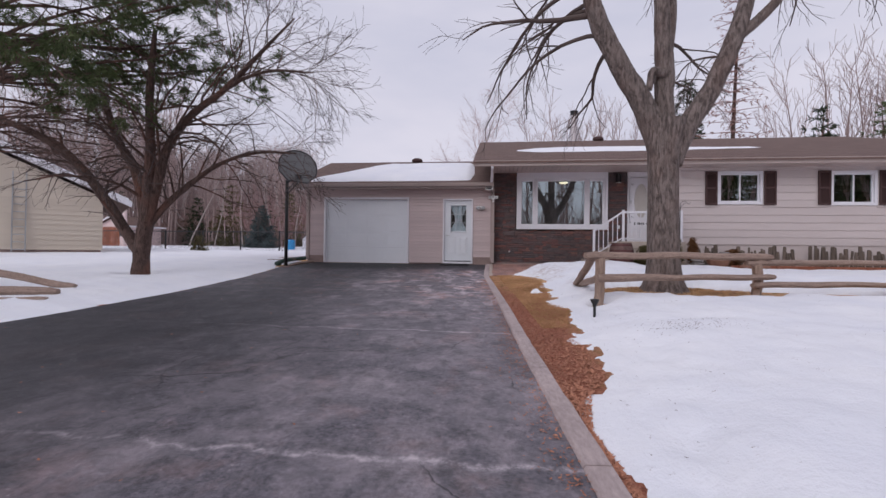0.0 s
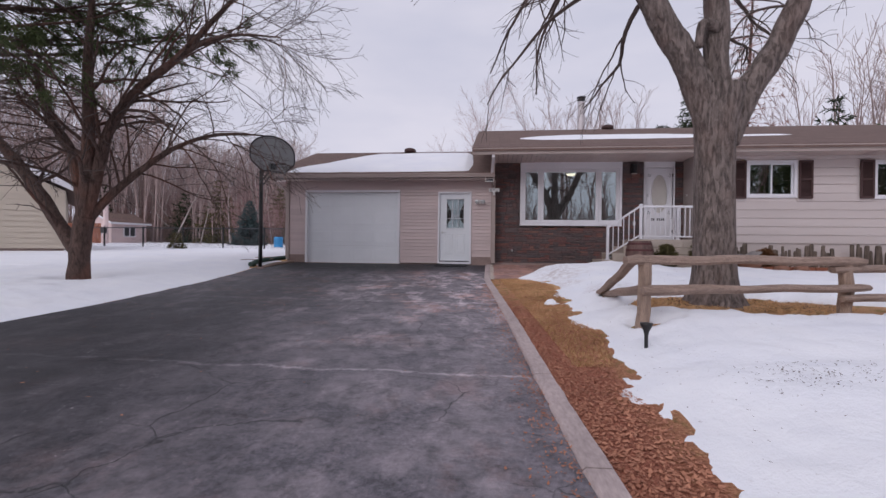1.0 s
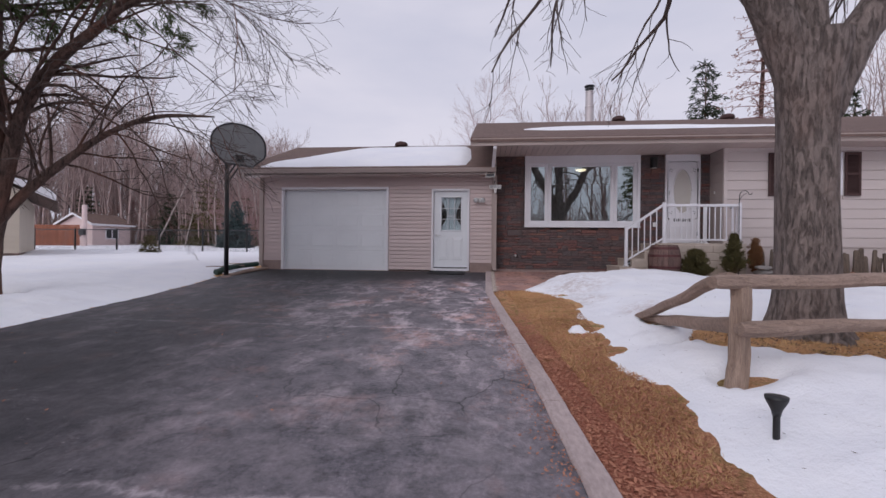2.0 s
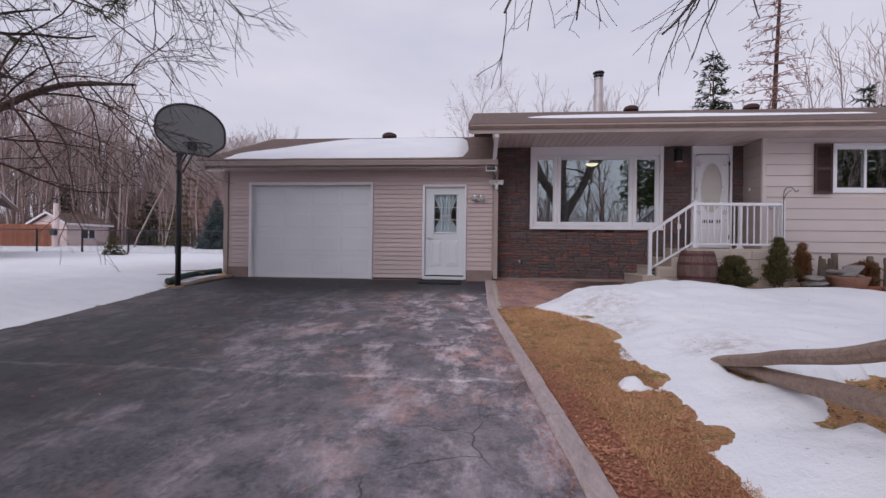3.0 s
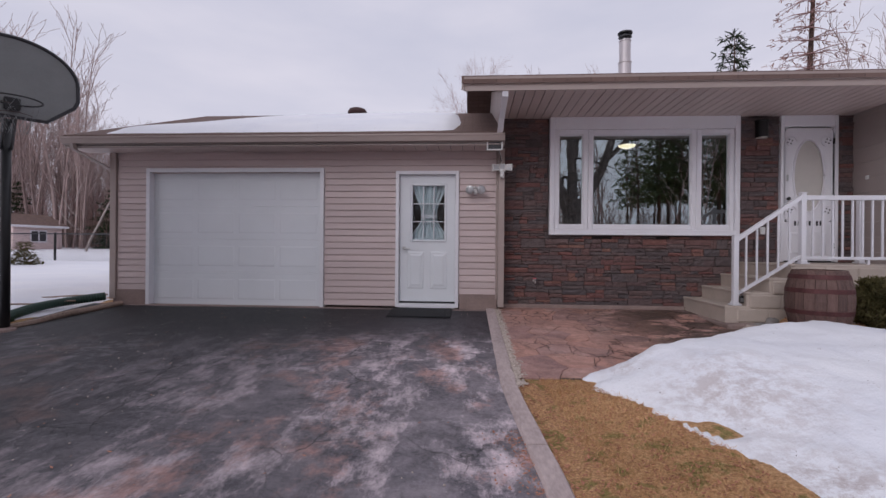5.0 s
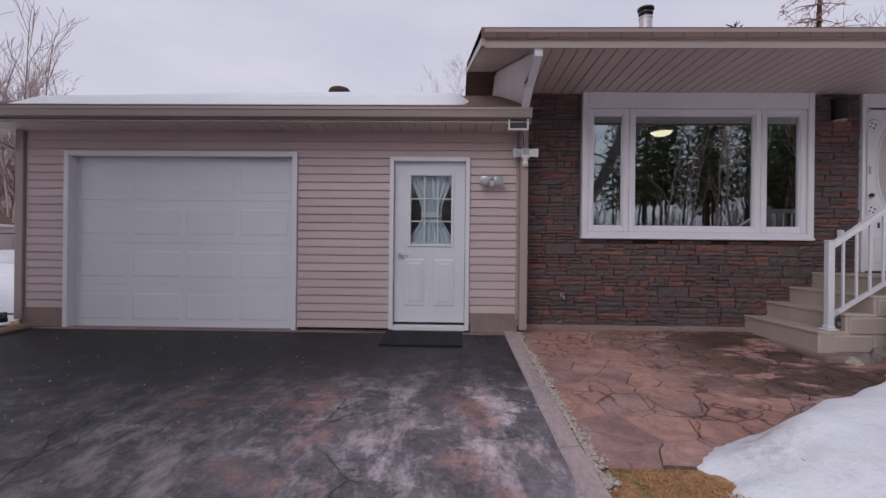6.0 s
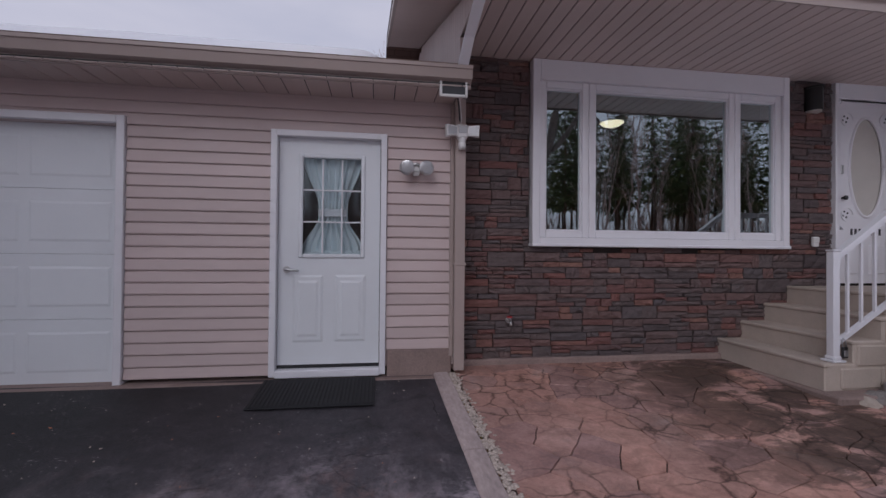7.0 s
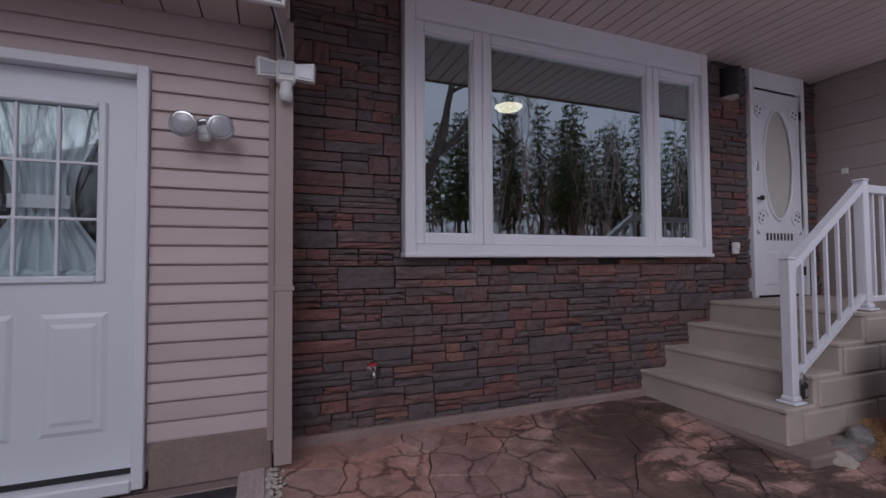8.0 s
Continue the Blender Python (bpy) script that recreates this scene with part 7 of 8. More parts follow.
for (st, way, ln, r) in (((-1.15, -0.05, 4.75), (-1, 0.12, 0.25), 2.4, 0.06), ((-1.05, 0.0, 4.4), (-1, 0.5, 0.2), 2.9, 0.04), ((-1.20, 0.0, 4.9), (-0.8, 0.9, 0.1), 2.6, 0.045),
                         ((-1.3, 0.05, 5.4), (-0.9, 0.5, 0.1), 3.0, 0.05), ((-0.9, 0.0, 4.15), (-0.35, 0.9, 0.0), 2.2, 0.04), ((-1.4, 0.05, 5.9), (-0.5, 1.0, 0.15), 2.8, 0.045),
                         ((-1.45, 0.1, 6.1), (-1.0, -0.2, 0.3), 2.6, 0.05), ((-1.2, -0.05, 5.0), (-0.7, 1.0, 0.35), 3.2, 0.045),
                         ((0.0, 0.05, 4.3), (0.6, 0.5, 0.0), 1.5, 0.035), ((0.95, 0, 3.95), (-0.9, 0.2, 0.05), 0.9, 0.02), ((0.0, 0.0, 3.6), (0.9, 0.2, -0.2), 0.9, 0.025),
                         ((1.5, 0.1, 6.0), (0.8, 0.6, 0.3), 2.6, 0.05), ((2.2, 0.1, 5.7), (0.7, -0.3, -0.1), 2.3, 0.04), ((0.0, -0.1, 6.0), (-0.5, -0.7, 0.5), 2.4, 0.05), ((0.2, 0.3, 6.0), (0.4, 0.9, 0.3), 2.6, 0.05)):
    second.append(grow(rng, st, way, ln, r, 0.010, 12, 0.13, -0.075))
part("branches", limbs_shape(second, 7), TWIG, maple, smooth=True)["kind"] = "stuff"
third = [q for b_ in second for q in branch_out(rng, b_, 6, 1.1, 0.5, 7, 0.14, -0.07, 0.2, (0.4, 0.9))]
fourth = [q for b_ in third for q in branch_out(rng, b_, 4, 0.5, 0.55, 4, 0.14, -0.05, 0.2, (0.4, 0.8))]
fix = lambda ls, r: [(p, [max(q, r) for q in rr]) for p, rr in ls]
part("twigs", quads_mesh("twigs", *arrays(fix(third, 0.0045) + fix(fourth, 0.0028), 4), TWIG), None, maple)["kind"] = "stuff"

# the crooked tree by the left side of the drive
rng = random.Random(31)
apple = thing("apple_tree", "crooked red-barked tree with hanging bare twigs", "tree", (-7.82, -5.42, -0.38))
main = []
for pts, rad in ((((0, 0, -0.1), (0.0, 0, 0.12), (0.02, 0, 0.5), (0.05, 0, 0.95), (0.12, 0, 1.35)), (0.25, 0.195, 0.165, 0.16, 0.165)),
                 (((0.04, 0, 0.62), (-0.38, 0.05, 1.07), (-1.08, 0.05, 2.02), (-1.8, 0.0, 2.82), (-2.5, -0.1, 3.3), (-4.0, -0.2, 3.9)), (0.14, 0.125, 0.11, 0.10, 0.085, 0.045)),
                 (((0.10, 0, 1.2), (-0.02, 0.05, 1.9), (-0.30, 0.1, 2.6), (-0.75, 0.1, 3.3), (-1.1, 0.1, 4.3)), (0.13, 0.115, 0.10, 0.085, 0.05)),
                 (((0.12, 0, 1.25), (0.20, -0.05, 2.1), (0.28, -0.1, 3.0), (0.25, -0.1, 4.2), (0.35, -0.1, 5.6)), (0.14, 0.12, 0.10, 0.085, 0.04)),
                 (((0.14, 0, 1.3), (0.36, 0.02, 2.2), (0.62, 0.02, 3.05), (1.20, 0.02, 3.75), (1.95, 0.0, 4.25), (2.75, -0.05, 4.95), (3.6, -0.1, 5.7)), (0.13, 0.105, 0.09, 0.08, 0.066, 0.045, 0.015)),
                 (((1.75, 0.01, 4.12), (2.4, -0.1, 4.42), (3.2, -0.2, 4.55), (4.1, -0.25, 4.45)), (0.05, 0.04, 0.028, 0.010)),
                 (((0.15, 0.02, 1.25), (0.45, 0.2, 1.75), (0.95, 0.4, 2.3), (1.6, 0.5, 2.75), (2.5, 0.4, 2.95), (3.5, 0.3, 2.9)), (0.09, 0.075, 0.06, 0.045, 0.035, 0.012))):
    sh_, lim = gnarled(pts, rad, 16)
    part("limb" if main else "trunk", sh_, BARKRED, apple, smooth=True)
    main.append(lim)
second = [q for k, b_ in enumerate(main[1:]) for q in branch_out(rng, b_, 20 if k > 2 else 11, 2.2 if k > 2 else 1.8, 0.34, 8, 0.13, -0.03, 0.2, (0.5, 1.1))]
third = [q for b_ in second for q in branch_out(rng, b_, 7, 0.95, 0.5, 6, 0.14, -0.05, 0.2, (0.4, 0.9))]
fourth = [q for b_ in third for q in branch_out(rng, b_, 4, 0.42, 0.6, 3, 0.14, -0.05, 0.2, (0.4, 0.8))]
part("branches", quads_mesh("branches", *arrays(fix(second, 0.006), 6), BARKRED), None, apple)["kind"] = "stuff"
part("twigs", quads_mesh("twigs", *arrays(fix(third, 0.004) + fix(fourth, 0.0028), 3), TWIG), None, apple)["kind"] = "stuff"

# the pine whose boughs spread over it
rng = random.Random(41)
pine = thing("pine_tree", "old pine with long dark green needled boughs", "tree", (-11.9, -5.7, -0.4))
trunk = grow(rng, (0, 0, -0.1), (0, 0, 1), 11.0, 0.16, 0.05, 9, 0.01, 0.05)
part("trunk", limbs_shape([trunk], 14), BARKRED, pine, smooth=True)
boughs, V, F, base = [], [], [], 0
for k in range(48):
    z = 4.35 + 3.6 * rng.random() ** 1.2
    a = rng.uniform(-0.85, 0.35) if k < 43 else rng.uniform(1.0, 5.2)
    ln = rng.uniform(5.2, 8.2) * (1.2 - 0.065 * z)
    b_ = grow(rng, (0, 0, z), (math.cos(a), math.sin(a), 0.16), ln, 0.05, 0.010, 12, 0.07, -0.026)
    subs = branch_out(rng, b_, 11, 1.1, 0.5, 5, 0.12, -0.05, 0.32, (0.4, 0.9))
    boughs += [b_] + subs
    for t_ in subs:
        if rng.random() < 0.72:
            v, f = needles(rng, t_[0][2:], 16, 0.17, 9, 0.06, 0.5, 0.07)
            V.append(v); F.append(f + base); base += len(v)
    v, f = needles(rng, b_[0][8:], 16, 0.17, 9, 0.07, 0.45, 0.07)
    V.append(v); F.append(f + base); base += len(v)
# bare dead boughs low on the trunk
for k in range(22):
    z = 2.9 + 2.0 * rng.random()
    a = rng.uniform(-0.8, 0.5)
    b_ = grow(rng, (0, 0, z), (math.cos(a), math.sin(a), 0.12), rng.uniform(2.5, 5.2), 0.026, 0.006, 10, 0.08, -0.02)
    subs = branch_out(rng, b_, 9, 0.9, 0.5, 5, 0.14, -0.05, 0.2, (0.5, 1.0))
    boughs += [b_] + subs + [q for t_ in subs for q in branch_out(rng, t_, 3, 0.35, 0.6, 3, 0.14, -0.06, 0.2, (0.4, 0.9))]
part("boughs", quads_mesh("boughs", *arrays(fix(boughs, 0.004), 5), BARKRED), None, pine)["kind"] = "stuff"
part("needles", quads_mesh("needles", np.concatenate(V), np.concatenate(F), NEEDLE), None, pine)["kind"] = "stuff"


# shrubs by the porch
def cedar(name, label, x, y, h, w, leaf, seed, peak=0.5):
    rng = random.Random(seed)
    t_ = thing(name, label, "shrub", (x, y, ground_z(x, y) - 0.02))
    stems, V, F, base = [], [], [], 0
    for k in range(int(70 * w / 0.4)):
        a, u = rng.uniform(0, 6.28), rng.random()
        reach = w * (1 - u) ** peak * rng.uniform(0.5, 1.0)
        st = (0, 0, h * u * 0.7)
        b_ = grow(rng, st, (math.cos(a) * reach, math.sin(a) * reach, h * 0.3), math.hypot(reach, h * 0.3), 0.010, 0.004, 4, 0.06, 0.06)
        stems.append(b_)
        v, f = needles(rng, b_[0][1:], 34, 0.06, 6, 0.028, -0.35, 0.16)
        V.append(v); F.append(f + base); base += len(v)
    part("stems", quads_mesh("stems", *arrays(stems, 3), BARKRED), None, t_)["kind"] = "stuff"
    part("foliage", quads_mesh("foliage", np.concatenate(V), np.concatenate(F), leaf), None, t_)["kind"] = "stuff"


cedar("globe_cedar", "rounded green-brown cedar shrub before the porch", 4.30, -1.33, 0.66, 0.42, CEDAR, 1, 0.45)
cedar("cone_cedar", "cone-shaped green cedar shrub beside the porch", 5.16, -1.22, 1.0, 0.34, CEDAR, 2, 1.0)
cedar("column_cedar", "narrow rust-brown cedar shrub against the wall", 5.74, -0.95, 0.92, 0.16, RUSTCEDAR, 3, 0.3)
cedar("dead_perennials", "clump of dry rust-brown stalks in the bed", 6.75, -1.0, 0.55, 0.28, RUSTCEDAR, 4, 0.2)


# ---- pieces of the walls and of the paving ----
# vinyl siding: courses with a shallow double fold
COURSE = 0.1
lap_meshes = {}
def lap(length, material, h, proud, name):
    key = (round(length, 3), name)
    if key not in lap_meshes:
        prof = [(0.036, 0.0), (0.036 - proud, 0.0), (0.036 - proud * 1.05, 0.008), (0.036 - proud * 0.62, h - 0.012), (0.036 - proud * 0.1, h - 0.008), (0.036 - proud * 0.1, h + 0.004), (0.036, h + 0.004)]
        lap_meshes[key] = Shape().prism(prof, "x", 0, length).mesh(name, material)
    return lap_meshes[key]


z, row = 0.0, 0
while z < GZ - 0.02:
    cuts = [(GX0 + 0.09, -0.085)]
    def minus(cuts, a, b_):
        out = []
        for p, q in cuts:
            if b_ <= p or a >= q:
                out.append((p, q))
            else:
                if a - p > 0.02:
                    out.append((p, a))
                if q - b_ > 0.02:
                    out.append((b_, q))
        return out
    if z < 2.16:
        cuts = minus(cuts, -5.725, -2.78)
    if z < 2.10:
        cuts = minus(cuts, -1.645, -0.65)
    for a, b_ in cuts:
        if z < 0.19 and (b_ < -5.7 or a > -0.7):
            continue
        part("siding_course", lap(b_ - a, VINYL, COURSE, 0.022, "siding_course"), None, wall_garage, at=(a, 0, z))
    z += COURSE

# wide boards on the house wall and on the porch return
z = 0.68
while z < 2.95:
    cuts = [(5.36, 13.0)]
    for W in (W2, W3):
        if W[2] - 0.06 < z + 0.22 and z < W[3] + 0.05:
            cuts = minus(cuts, W[0] - 0.055, W[1] + 0.055) if W[2] - 0.07 < z + 0.1 and z + 0.1 < W[3] + 0.06 else cuts
    for a, b_ in cuts:
        part("siding_board", lap(b_ - a, BOARD, 0.222, 0.026, "siding_board"), None, wall_house, at=(a, -0.4125, z))
    # the return boards carry the recess shade in their colour
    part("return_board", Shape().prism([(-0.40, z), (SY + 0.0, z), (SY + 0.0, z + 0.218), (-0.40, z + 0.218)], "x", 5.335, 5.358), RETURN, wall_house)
    z += 0.222
solid("corner_trim", Shape().box(5.325, 5.40, -0.43, -0.37, 0.66, 2.985, 0.004), BOARD, "beige corner board at the porch recess", "trim", "structure")

# ledgestone: long thin split pieces, in courses of uneven height
rng = random.Random(8)


def stone_mesh(seed, material):
    r = random.Random(seed)
    vs, fs = [], []
    nx, nz = 4, 2
    for k in range(nz + 1):
        for i in range(nx + 1):
            edge = i in (0, nx) or k in (0, nz)
            d = 0.0 if not edge else 0.22
            vs.append((i / nx + (r.uniform(-0.05, 0.05) if 0 < i < nx else r.uniform(0, 0.012) * (1 if i == 0 else -1)), -(1 - d) + r.uniform(-0.28, 0.22), k / nz + (r.uniform(-0.05, 0.05) if 0 < k < nz else r.uniform(0, 0.05) * (1 if k == 0 else -1))))
    m_ = len(vs)
    ring = [i for i in range(nx + 1)] + [(k + 1) * (nx + 1) - 1 for k in range(1, nz + 1)] + [nz * (nx + 1) + i for i in reversed(range(nx))] + [k * (nx + 1) for k in reversed(range(1, nz))]
    for i in ring:
        vs.append((vs[i][0], 0.35, vs[i][2]))
    for k in range(nz):
        for i in range(nx):
            a = k * (nx + 1) + i
            fs.append((a, a + 1, a + nx + 2, a + nx + 1))
    for q in range(len(ring)):
        w = (q + 1) % len(ring)
        fs.append((ring[q], m_ + q, m_ + w, ring[w]))
    return vs, fs


stone_src = [stone_mesh(k, LEDGE) for k in range(14)]
stone_data = []
for k, (vs, fs) in enumerate(stone_src):
    stone_data.append(Shape().add(vs, fs).mesh("stone", LEDGE))
rest = Shape()
picked = 0
z = 0.03
holes = ((0.755, 3.66, 1.13, 3.1), (4.255, 5.11, 0.6, 3.1))
while z < 2.985:
    band = min(rng.choice((0.115, 0.13, 0.15)), 2.99 - z)
    x = 0.04
    while x < 5.34:
        w = rng.uniform(0.16, 0.42)
        split = rng.random()
        levels = [(0, 1)] if split < 0.10 else [(0, 0.5), (0.5, 1)] if split < 0.48 else [(0, 0.62), (0.62, 1)] if split < 0.66 else [(0, 0.36), (0.36, 1)] if split < 0.82 else [(0, 0.34), (0.34, 0.67), (0.67, 1)]
        if x + w > 5.2:
            w = 5.35 - x
        for u0, u1 in levels:
            subs = [(x, x + w)]
            if rng.random() < 0.35 and w > 0.22:
                c = x + w * rng.uniform(0.35, 0.65)
                subs = [(x, c), (c, x + w)]
            for a, b_ in subs:
                za, zb = z + band * u0, z + band * u1
                for h0, h1, g0_, g1_ in holes:
                    if zb > g0_ + 0.03 and za < g1_:
                        if a < h0 < b_:
                            b_ = h0
                        elif a < h1 < b_:
                            a = h1
                        elif a >= h0 and b_ <= h1:
                            b_ = a
                if b_ - a < 0.03 or zb - za < 0.012 or (b_ < 5.2 and za < 0.7 and a > 3.75):
                    continue
                depth = rng.uniform(0.018, 0.042)
                k = rng.randrange(14)
                if z < 1.12 and a < 2.75 and picked < 300:
                    o = part("stone", stone_data[k], None, wall_stone)
                    o.matrix_basis = Matrix.LocRotScale((a + 0.002, SY + 0.012, za + 0.002), None, (b_ - a - 0.005, depth, zb - za - 0.005))
                    picked += 1
                else:
                    rest.add([(a + 0.002 + p[0] * (b_ - a - 0.005), SY + 0.012 + p[1] * depth, za + 0.002 + p[2] * (zb - za - 0.005)) for p in stone_src[k][0]], stone_src[k][1])
        x += w
    z += band
part("stone_rest", rest, LEDGEREST, wall_stone)["kind"] = "stuff"
solid("wall_base", Shape().box(0.02, 2.86, SY - 0.055, SY + 0.1, -0.2, 0.035, 0.012), BLOCK, "rough mortar strip at the foot of the stone wall", "trim", "structure")

# flagstone paving: uneven cut pieces with open joints
rng = random.Random(17)
PX0, PX1, PY0, PY1 = -0.02, 3.35, -2.95, 0.30
seeds = []
for j in range(10):
    for i in range(10):
        seeds.append((PX0 + (i + 0.5 + rng.uniform(-0.42, 0.42)) * (PX1 - PX0) / 10, PY0 + (j + 0.5 + rng.uniform(-0.42, 0.42)) * (PY1 - PY0) / 10))


def clip_half(poly, px, py, nx, ny):
    out = []
    for i in range(len(poly)):
        a, b_ = poly[i], poly[(i + 1) % len(poly)]
        da, db = (a[0] - px) * nx + (a[1] - py) * ny, (b_[0] - px) * nx + (b_[1] - py) * ny
        if da <= 0:
            out.append(a)
        if (da < 0) != (db < 0) and abs(da - db) > 1e-9:
            t_ = da / (da - db)
            out.append((a[0] + (b_[0] - a[0]) * t_, a[1] + (b_[1] - a[1]) * t_))
    return out


def wobbly(poly, amp=0.014):
    out = []
    for i in range(len(poly)):
        a, b_ = poly[i], poly[(i + 1) % len(poly)]
        ln = math.hypot(b_[0] - a[0], b_[1] - a[1])
        k = max(1, int(ln / 0.07))
        for q in range(k):
            u = q / k
            x, y = a[0] + (b_[0] - a[0]) * u, a[1] + (b_[1] - a[1]) * u
            out.append((x + amp * noise.noise((x * 9, y * 9, 0)), y + amp * noise.noise((x * 9, y * 9, 6))))
    return out


def patio_z(x, y):
    return table(y, DRIVE) + 0.022 + 0.004 * noise.noise((x * 1.5, y * 1.5, 4))


patio = thing("patio", "red flagstone paving with dark damp joints", "paving", kind="structure")
part("bedding", Shape().add([(x, y, table(y, DRIVE) + 0.008) for y in (-2.95, -1.8, -0.9, 0.0, 0.30) for x in (-0.06, 3.4)], [(2 * k, 2 * k + 1, 2 * k + 3, 2 * k + 2) for k in range(4)]), JOINT, patio)
for i, (sx, sy) in enumerate(seeds):
    poly = [(PX0, PY0 + 0.05 * math.sin(i)), (PX1, PY0), (PX1, PY1), (PX0, PY1)]
    for j, (ox, oy) in enumerate(seeds):
        if i != j and math.hypot(ox - sx, oy - sy) < 1.6 and poly:
            d = math.hypot(ox - sx, oy - sy)
            nx, ny = (ox - sx) / d, (oy - sy) / d
            gap = 0.0025 + 0.005 * noise.noise((sx + ox, sy + oy, 1)) ** 2
            poly = clip_half(poly, (sx + ox) / 2 - nx * gap, (sy + oy) / 2 - ny * gap, nx, ny)
    if len(poly) < 3:
        continue
    poly = wobbly(poly)
    cx, cy = sum(p[0] for p in poly) / len(poly), sum(p[1] for p in poly) / len(poly)
    lift_, n_ = rng.uniform(-0.004, 0.005), len(poly)
    vs = [(x, y, patio_z(x, y) - 0.012 + lift_) for x, y in poly] + [(cx + (x - cx) * 0.985, cy + (y - cy) * 0.985, patio_z(x, y) + lift_) for x, y in poly]
    vs += [(x, y, patio_z(x, y) - 0.04) for x, y in poly] + [(cx, cy, patio_z(cx, cy) + lift_ + 0.001)]
    fs = [(q, (q + 1) % n_, n_ + (q + 1) % n_, n_ + q) for q in range(n_)] + [(2 * n_ + q, 2 * n_ + (q + 1) % n_, (q + 1) % n_, q) for q in range(n_)]
    fs += [(n_ + q, n_ + (q + 1) % n_, 3 * n_) for q in range(n_)]
    part("flagstone", Shape().add(vs, fs), FLAG, patio)

# pebbles between kerb and paving, leaf litter, twigs and blades on the verge
def ellipsoids(places, material, name, label, category, seed):
    r = random.Random(seed)
    V, F, base = [], [], 0
    ico = bmesh.new()
    bmesh.ops.create_icosphere(ico, subdivisions=1, radius=1)
    v0 = np.array([tuple(v.co) for v in ico.verts])
    f0 = np.array([[v.index for v in f.verts] for f in ico.faces])
    ico.free()
    for x, y, z, rr in places:
        sc = np.array([rr * r.uniform(0.7, 1.3), rr * r.uniform(0.7, 1.3), rr * r.uniform(0.4, 0.7)])
        V.append(v0 * sc * (1 + 0.1 * np.array([[r.uniform(-1, 1)] for _ in v0])) + (x, y, z))
        F.append(f0 + base)
        base += len(v0)
    return tagged(new(name, quads_mesh(name, np.concatenate(V), np.concatenate(F), material)), label, category, "", "stuff")


rng = random.Random(23)
pb = []
for _ in range(900):
    y = -3.2 * rng.random()
    x = table(y, KERB_X) + 0.14 + abs(rng.gauss(0, 0.035))
    pb.append((x, y, table(y, DRIVE) + 0.022, rng.uniform(0.008, 0.02)))
ellipsoids(pb, GRAVEL, "pebbles", "pale pebbles filling the gap beside the paving", "pebbles", 2)


def flakes(count, place, size, material, name, label, category, seed, flat=0.35, aspect=0.45):
    r = random.Random(seed)
    V = []
    for _ in range(count):
        p = place(r)
        if p is None:
            continue
        a, ln = r.uniform(0, 6.28), size * r.uniform(0.5, 1.3)
        d = Vector((math.cos(a), math.sin(a), r.uniform(-flat, flat))).normalized()
        w = Vector((-math.sin(a), math.cos(a), r.uniform(-flat, flat))).normalized() * ln * aspect
        c = Vector(p)
        V += [tuple(c - d * ln * 0.5), tuple(c + w * 0.5), tuple(c + d * ln * 0.5 + Vector((0, 0, ln * 0.15))), tuple(c - w * 0.5)]
    V = np.array(V)
    return tagged(new(name, quads_mesh(name, V, np.arange(len(V)).reshape(-1, 4), material)), label, category, "", "stuff")


def verge(y0, y1, gap=0.13):
    def place(r):
        y = r.uniform(y0, y1)
        a, b_ = table(y, KERB_X) + gap, table(y, SNOW_X) + 0.0
        x = a + (b_ - a) * r.random() ** 1.2
        return (x, y, ground_z(x, y) + 0.008)
    return place


BEDLEAF = foliage("dark_wet_leaves", (0.035, 0.022, 0.018), (0.16, 0.09, 0.07))
LITTER = foliage("leaf_litter", (0.19, 0.065, 0.04), (0.62, 0.29, 0.175))
STRAW = foliage("straw_blades", (0.30, 0.155, 0.06), (0.76, 0.49, 0.25))
flakes(11000, verge(-14, -5.6), 0.03, LITTER, "leaf_litter", "red-brown fallen leaves along the drive edge", "leaf litter", 3)
def spill(r):
    y = r.uniform(-13.5, -4)
    x = table(y, KERB_X) - abs(r.gauss(0, 0.10))
    return (x, y, table(y, DRIVE) + 0.022)
flakes(3600, verge(-5.6, -2.95), 0.024, LITTER, "grass_litter", "scattered brown leaves in the dead grass", "leaf litter", 13)
flakes(2200, spill, 0.022, LITTER, "leaf_spill", "fallen leaves gathered against the kerb on the drive", "leaf litter", 4)
def tree_foot(r):
    a, q = r.uniform(0, 6.28), 0.3 + 0.9 * r.random()
    x, y = 2.9 + 1.1 * q * math.cos(a), -7.25 + 0.55 * q * math.sin(a)
    return (x, y, ground_z(x, y) + 0.01)
flakes(900, tree_foot, 0.04, BEDLEAF, "leaf_ring", "fallen leaves round the foot of the maple", "leaf litter", 5)
def bed(r):
    x, y = r.uniform(3.0, 9.5), r.uniform(-1.6, -0.9)
    return (x, y, ground_z(x, y) + 0.012)
flakes(3500, bed, 0.045, LITTER, "bed_litter", "brown leaves lying in the planting bed", "leaf litter", 6)


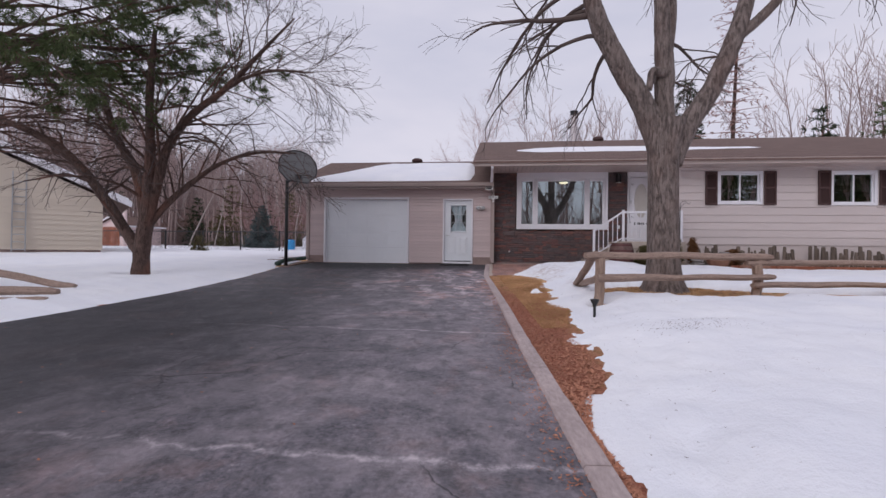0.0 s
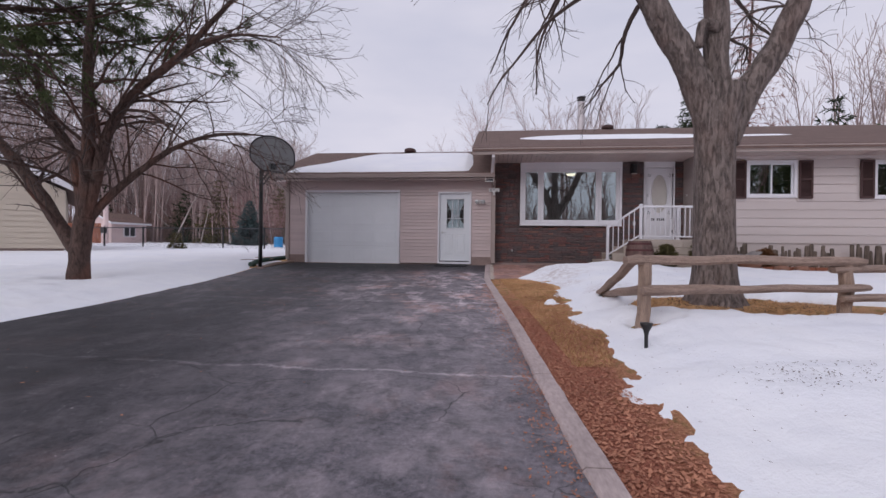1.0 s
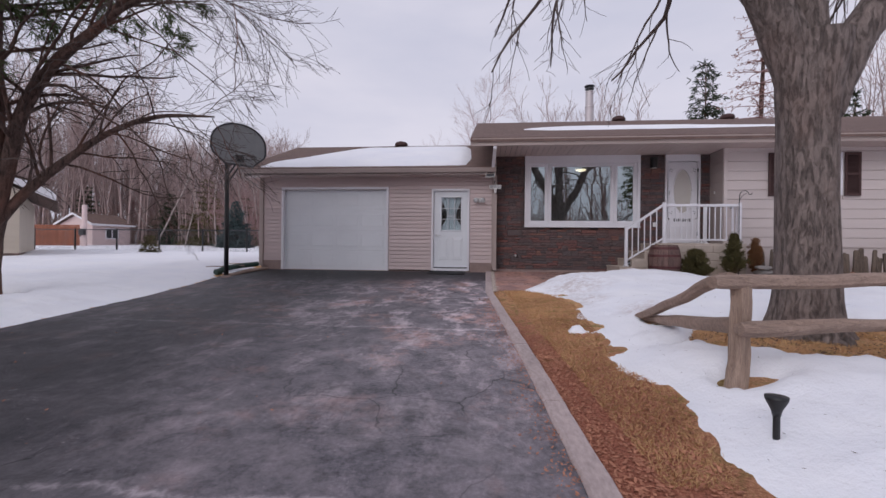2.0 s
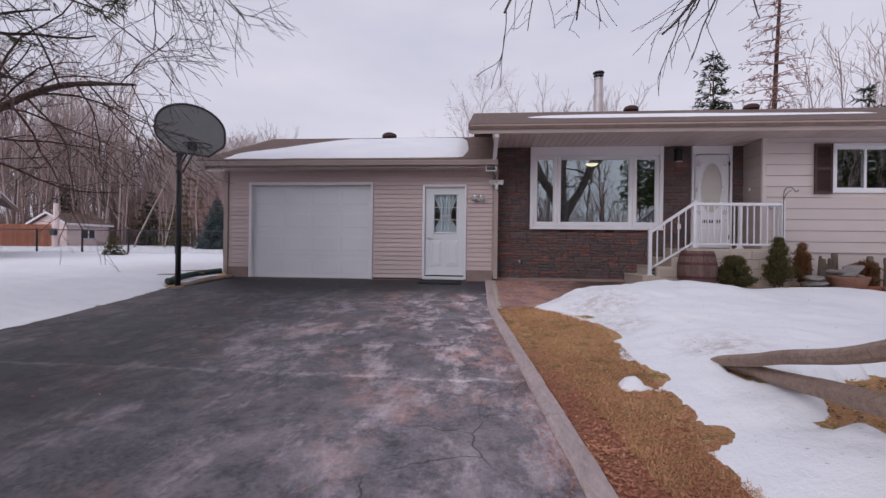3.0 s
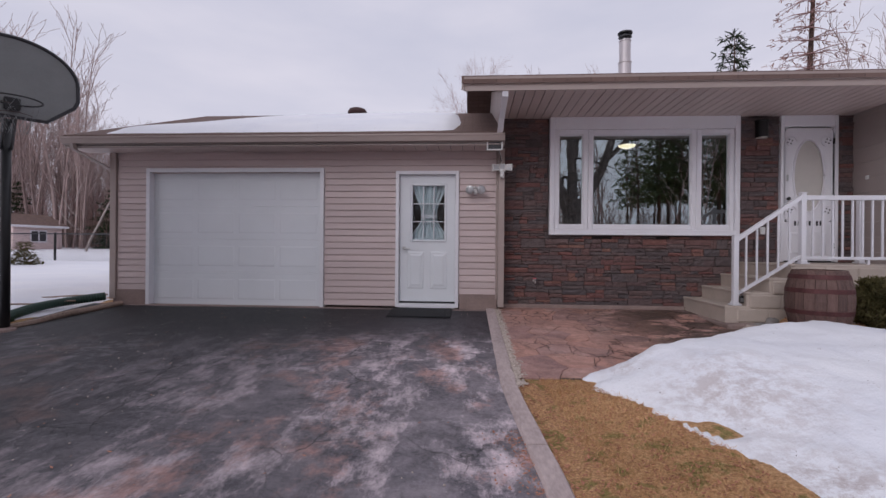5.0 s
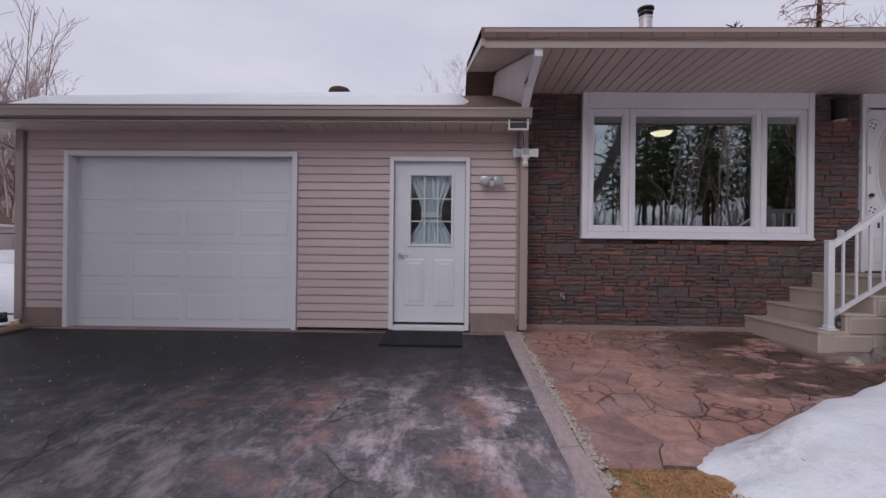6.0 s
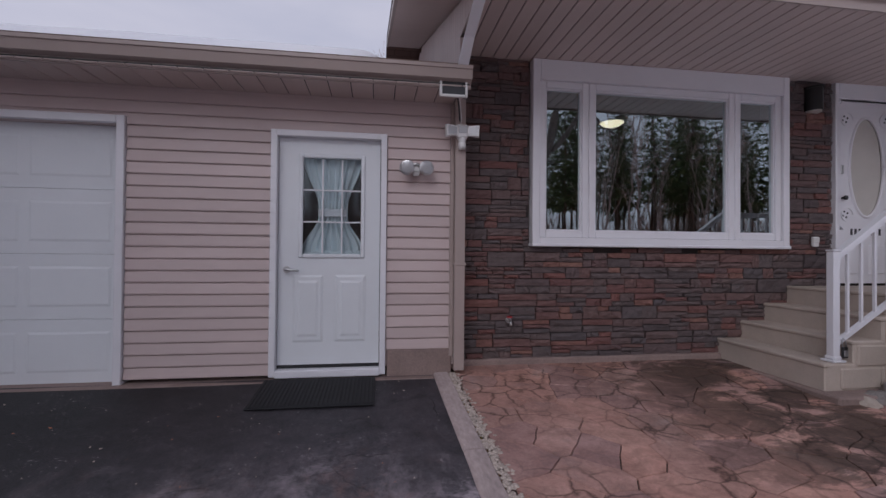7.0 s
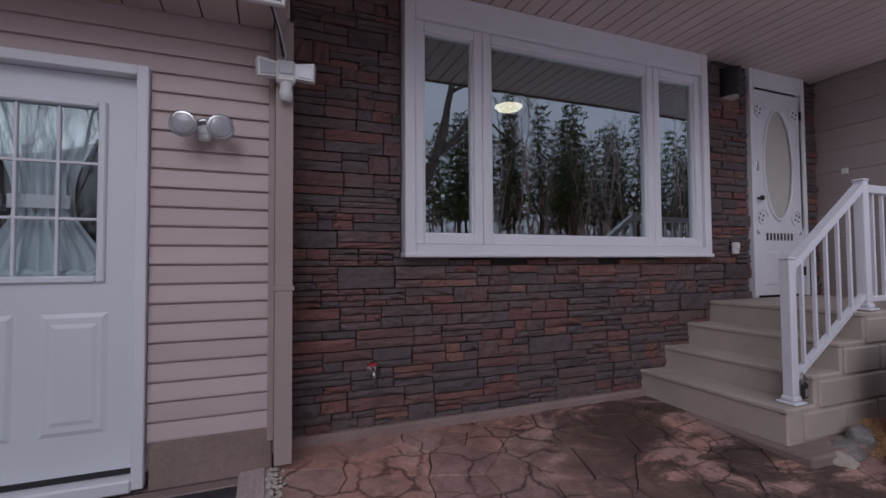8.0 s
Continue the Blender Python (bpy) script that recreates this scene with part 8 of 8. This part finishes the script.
def blades(count, place, seed, name, label):
    r = random.Random(seed)
    V = []
    for _ in range(count):
        p = place(r)
        c = Vector(p) - Vector((0, 0, 0.012))
        a = r.uniform(0, 6.28)
        side = Vector((math.cos(a), math.sin(a), 0)) * 0.0025
        tip = c + Vector((r.gauss(0, 0.02), r.gauss(0, 0.02), r.uniform(0.012, 0.03)))
        V += [tuple(c - side), tuple(c + side), tuple(tip + side * 0.3), tuple(tip - side * 0.3)]
    V = np.array(V)
    return tagged(new(name, quads_mesh(name, V, np.arange(len(V)).reshape(-1, 4), STRAW)), label, "grass", "", "stuff")


blades(22000, verge(-9.5, -2.95, 0.36), 7, "dead_grass", "short straw-coloured dead grass on the verge")
blades(9000, tree_foot, 8, "dead_grass_ring", "straw-coloured dead grass round the maple")
def stray(r):
    y = r.uniform(-13, -0.4)
    x = r.uniform(table(y, LEFT_X), table(y, KERB_X))
    return (x, y, table(y, DRIVE) + 0.024)
flakes(260, stray, 0.025, LITTER, "stray_leaves", "a few fallen leaves scattered on the asphalt", "leaf litter", 9)
chips = []
for _ in range(260):
    y = -5.0 * random.Random(_).random() ** 1.0 - 0.1
    x = random.Random(_ + 999).uniform(-6, -0.3)
    chips.append((x, y, table(y, DRIVE) + 0.02, random.Random(_ * 7).uniform(0.003, 0.008)))
ellipsoids(chips, GRAVEL, "grit", "pale grit scattered on the upper drive", "grit", 4)


# dark debris on the old snow: one dirty heap and a few strewn twigs
def snow_top(x, y):
    return (x, y, ground_z(x, y) + max(snow_depth(x, y), 0.0) + 0.008)
def dirty_heap(r):
    return snow_top(1.85 + r.gauss(0, 0.24), -10.2 + r.gauss(0, 0.12))
flakes(260, dirty_heap, 0.017, BEDLEAF, "snow_debris", "dark wet leaves and bark lying on the snow", "debris", 31)
def strewn(r):
    y = r.uniform(-12.5, -3.0)
    return snow_top(table(y, SNOW_X) + 0.15 + 3.5 * r.random() ** 1.6, y)
flakes(320, strewn, 0.02, BEDLEAF, "snow_litter", "dark leaves and short twigs strewn on the snow", "debris", 32, 0.2, 0.25)
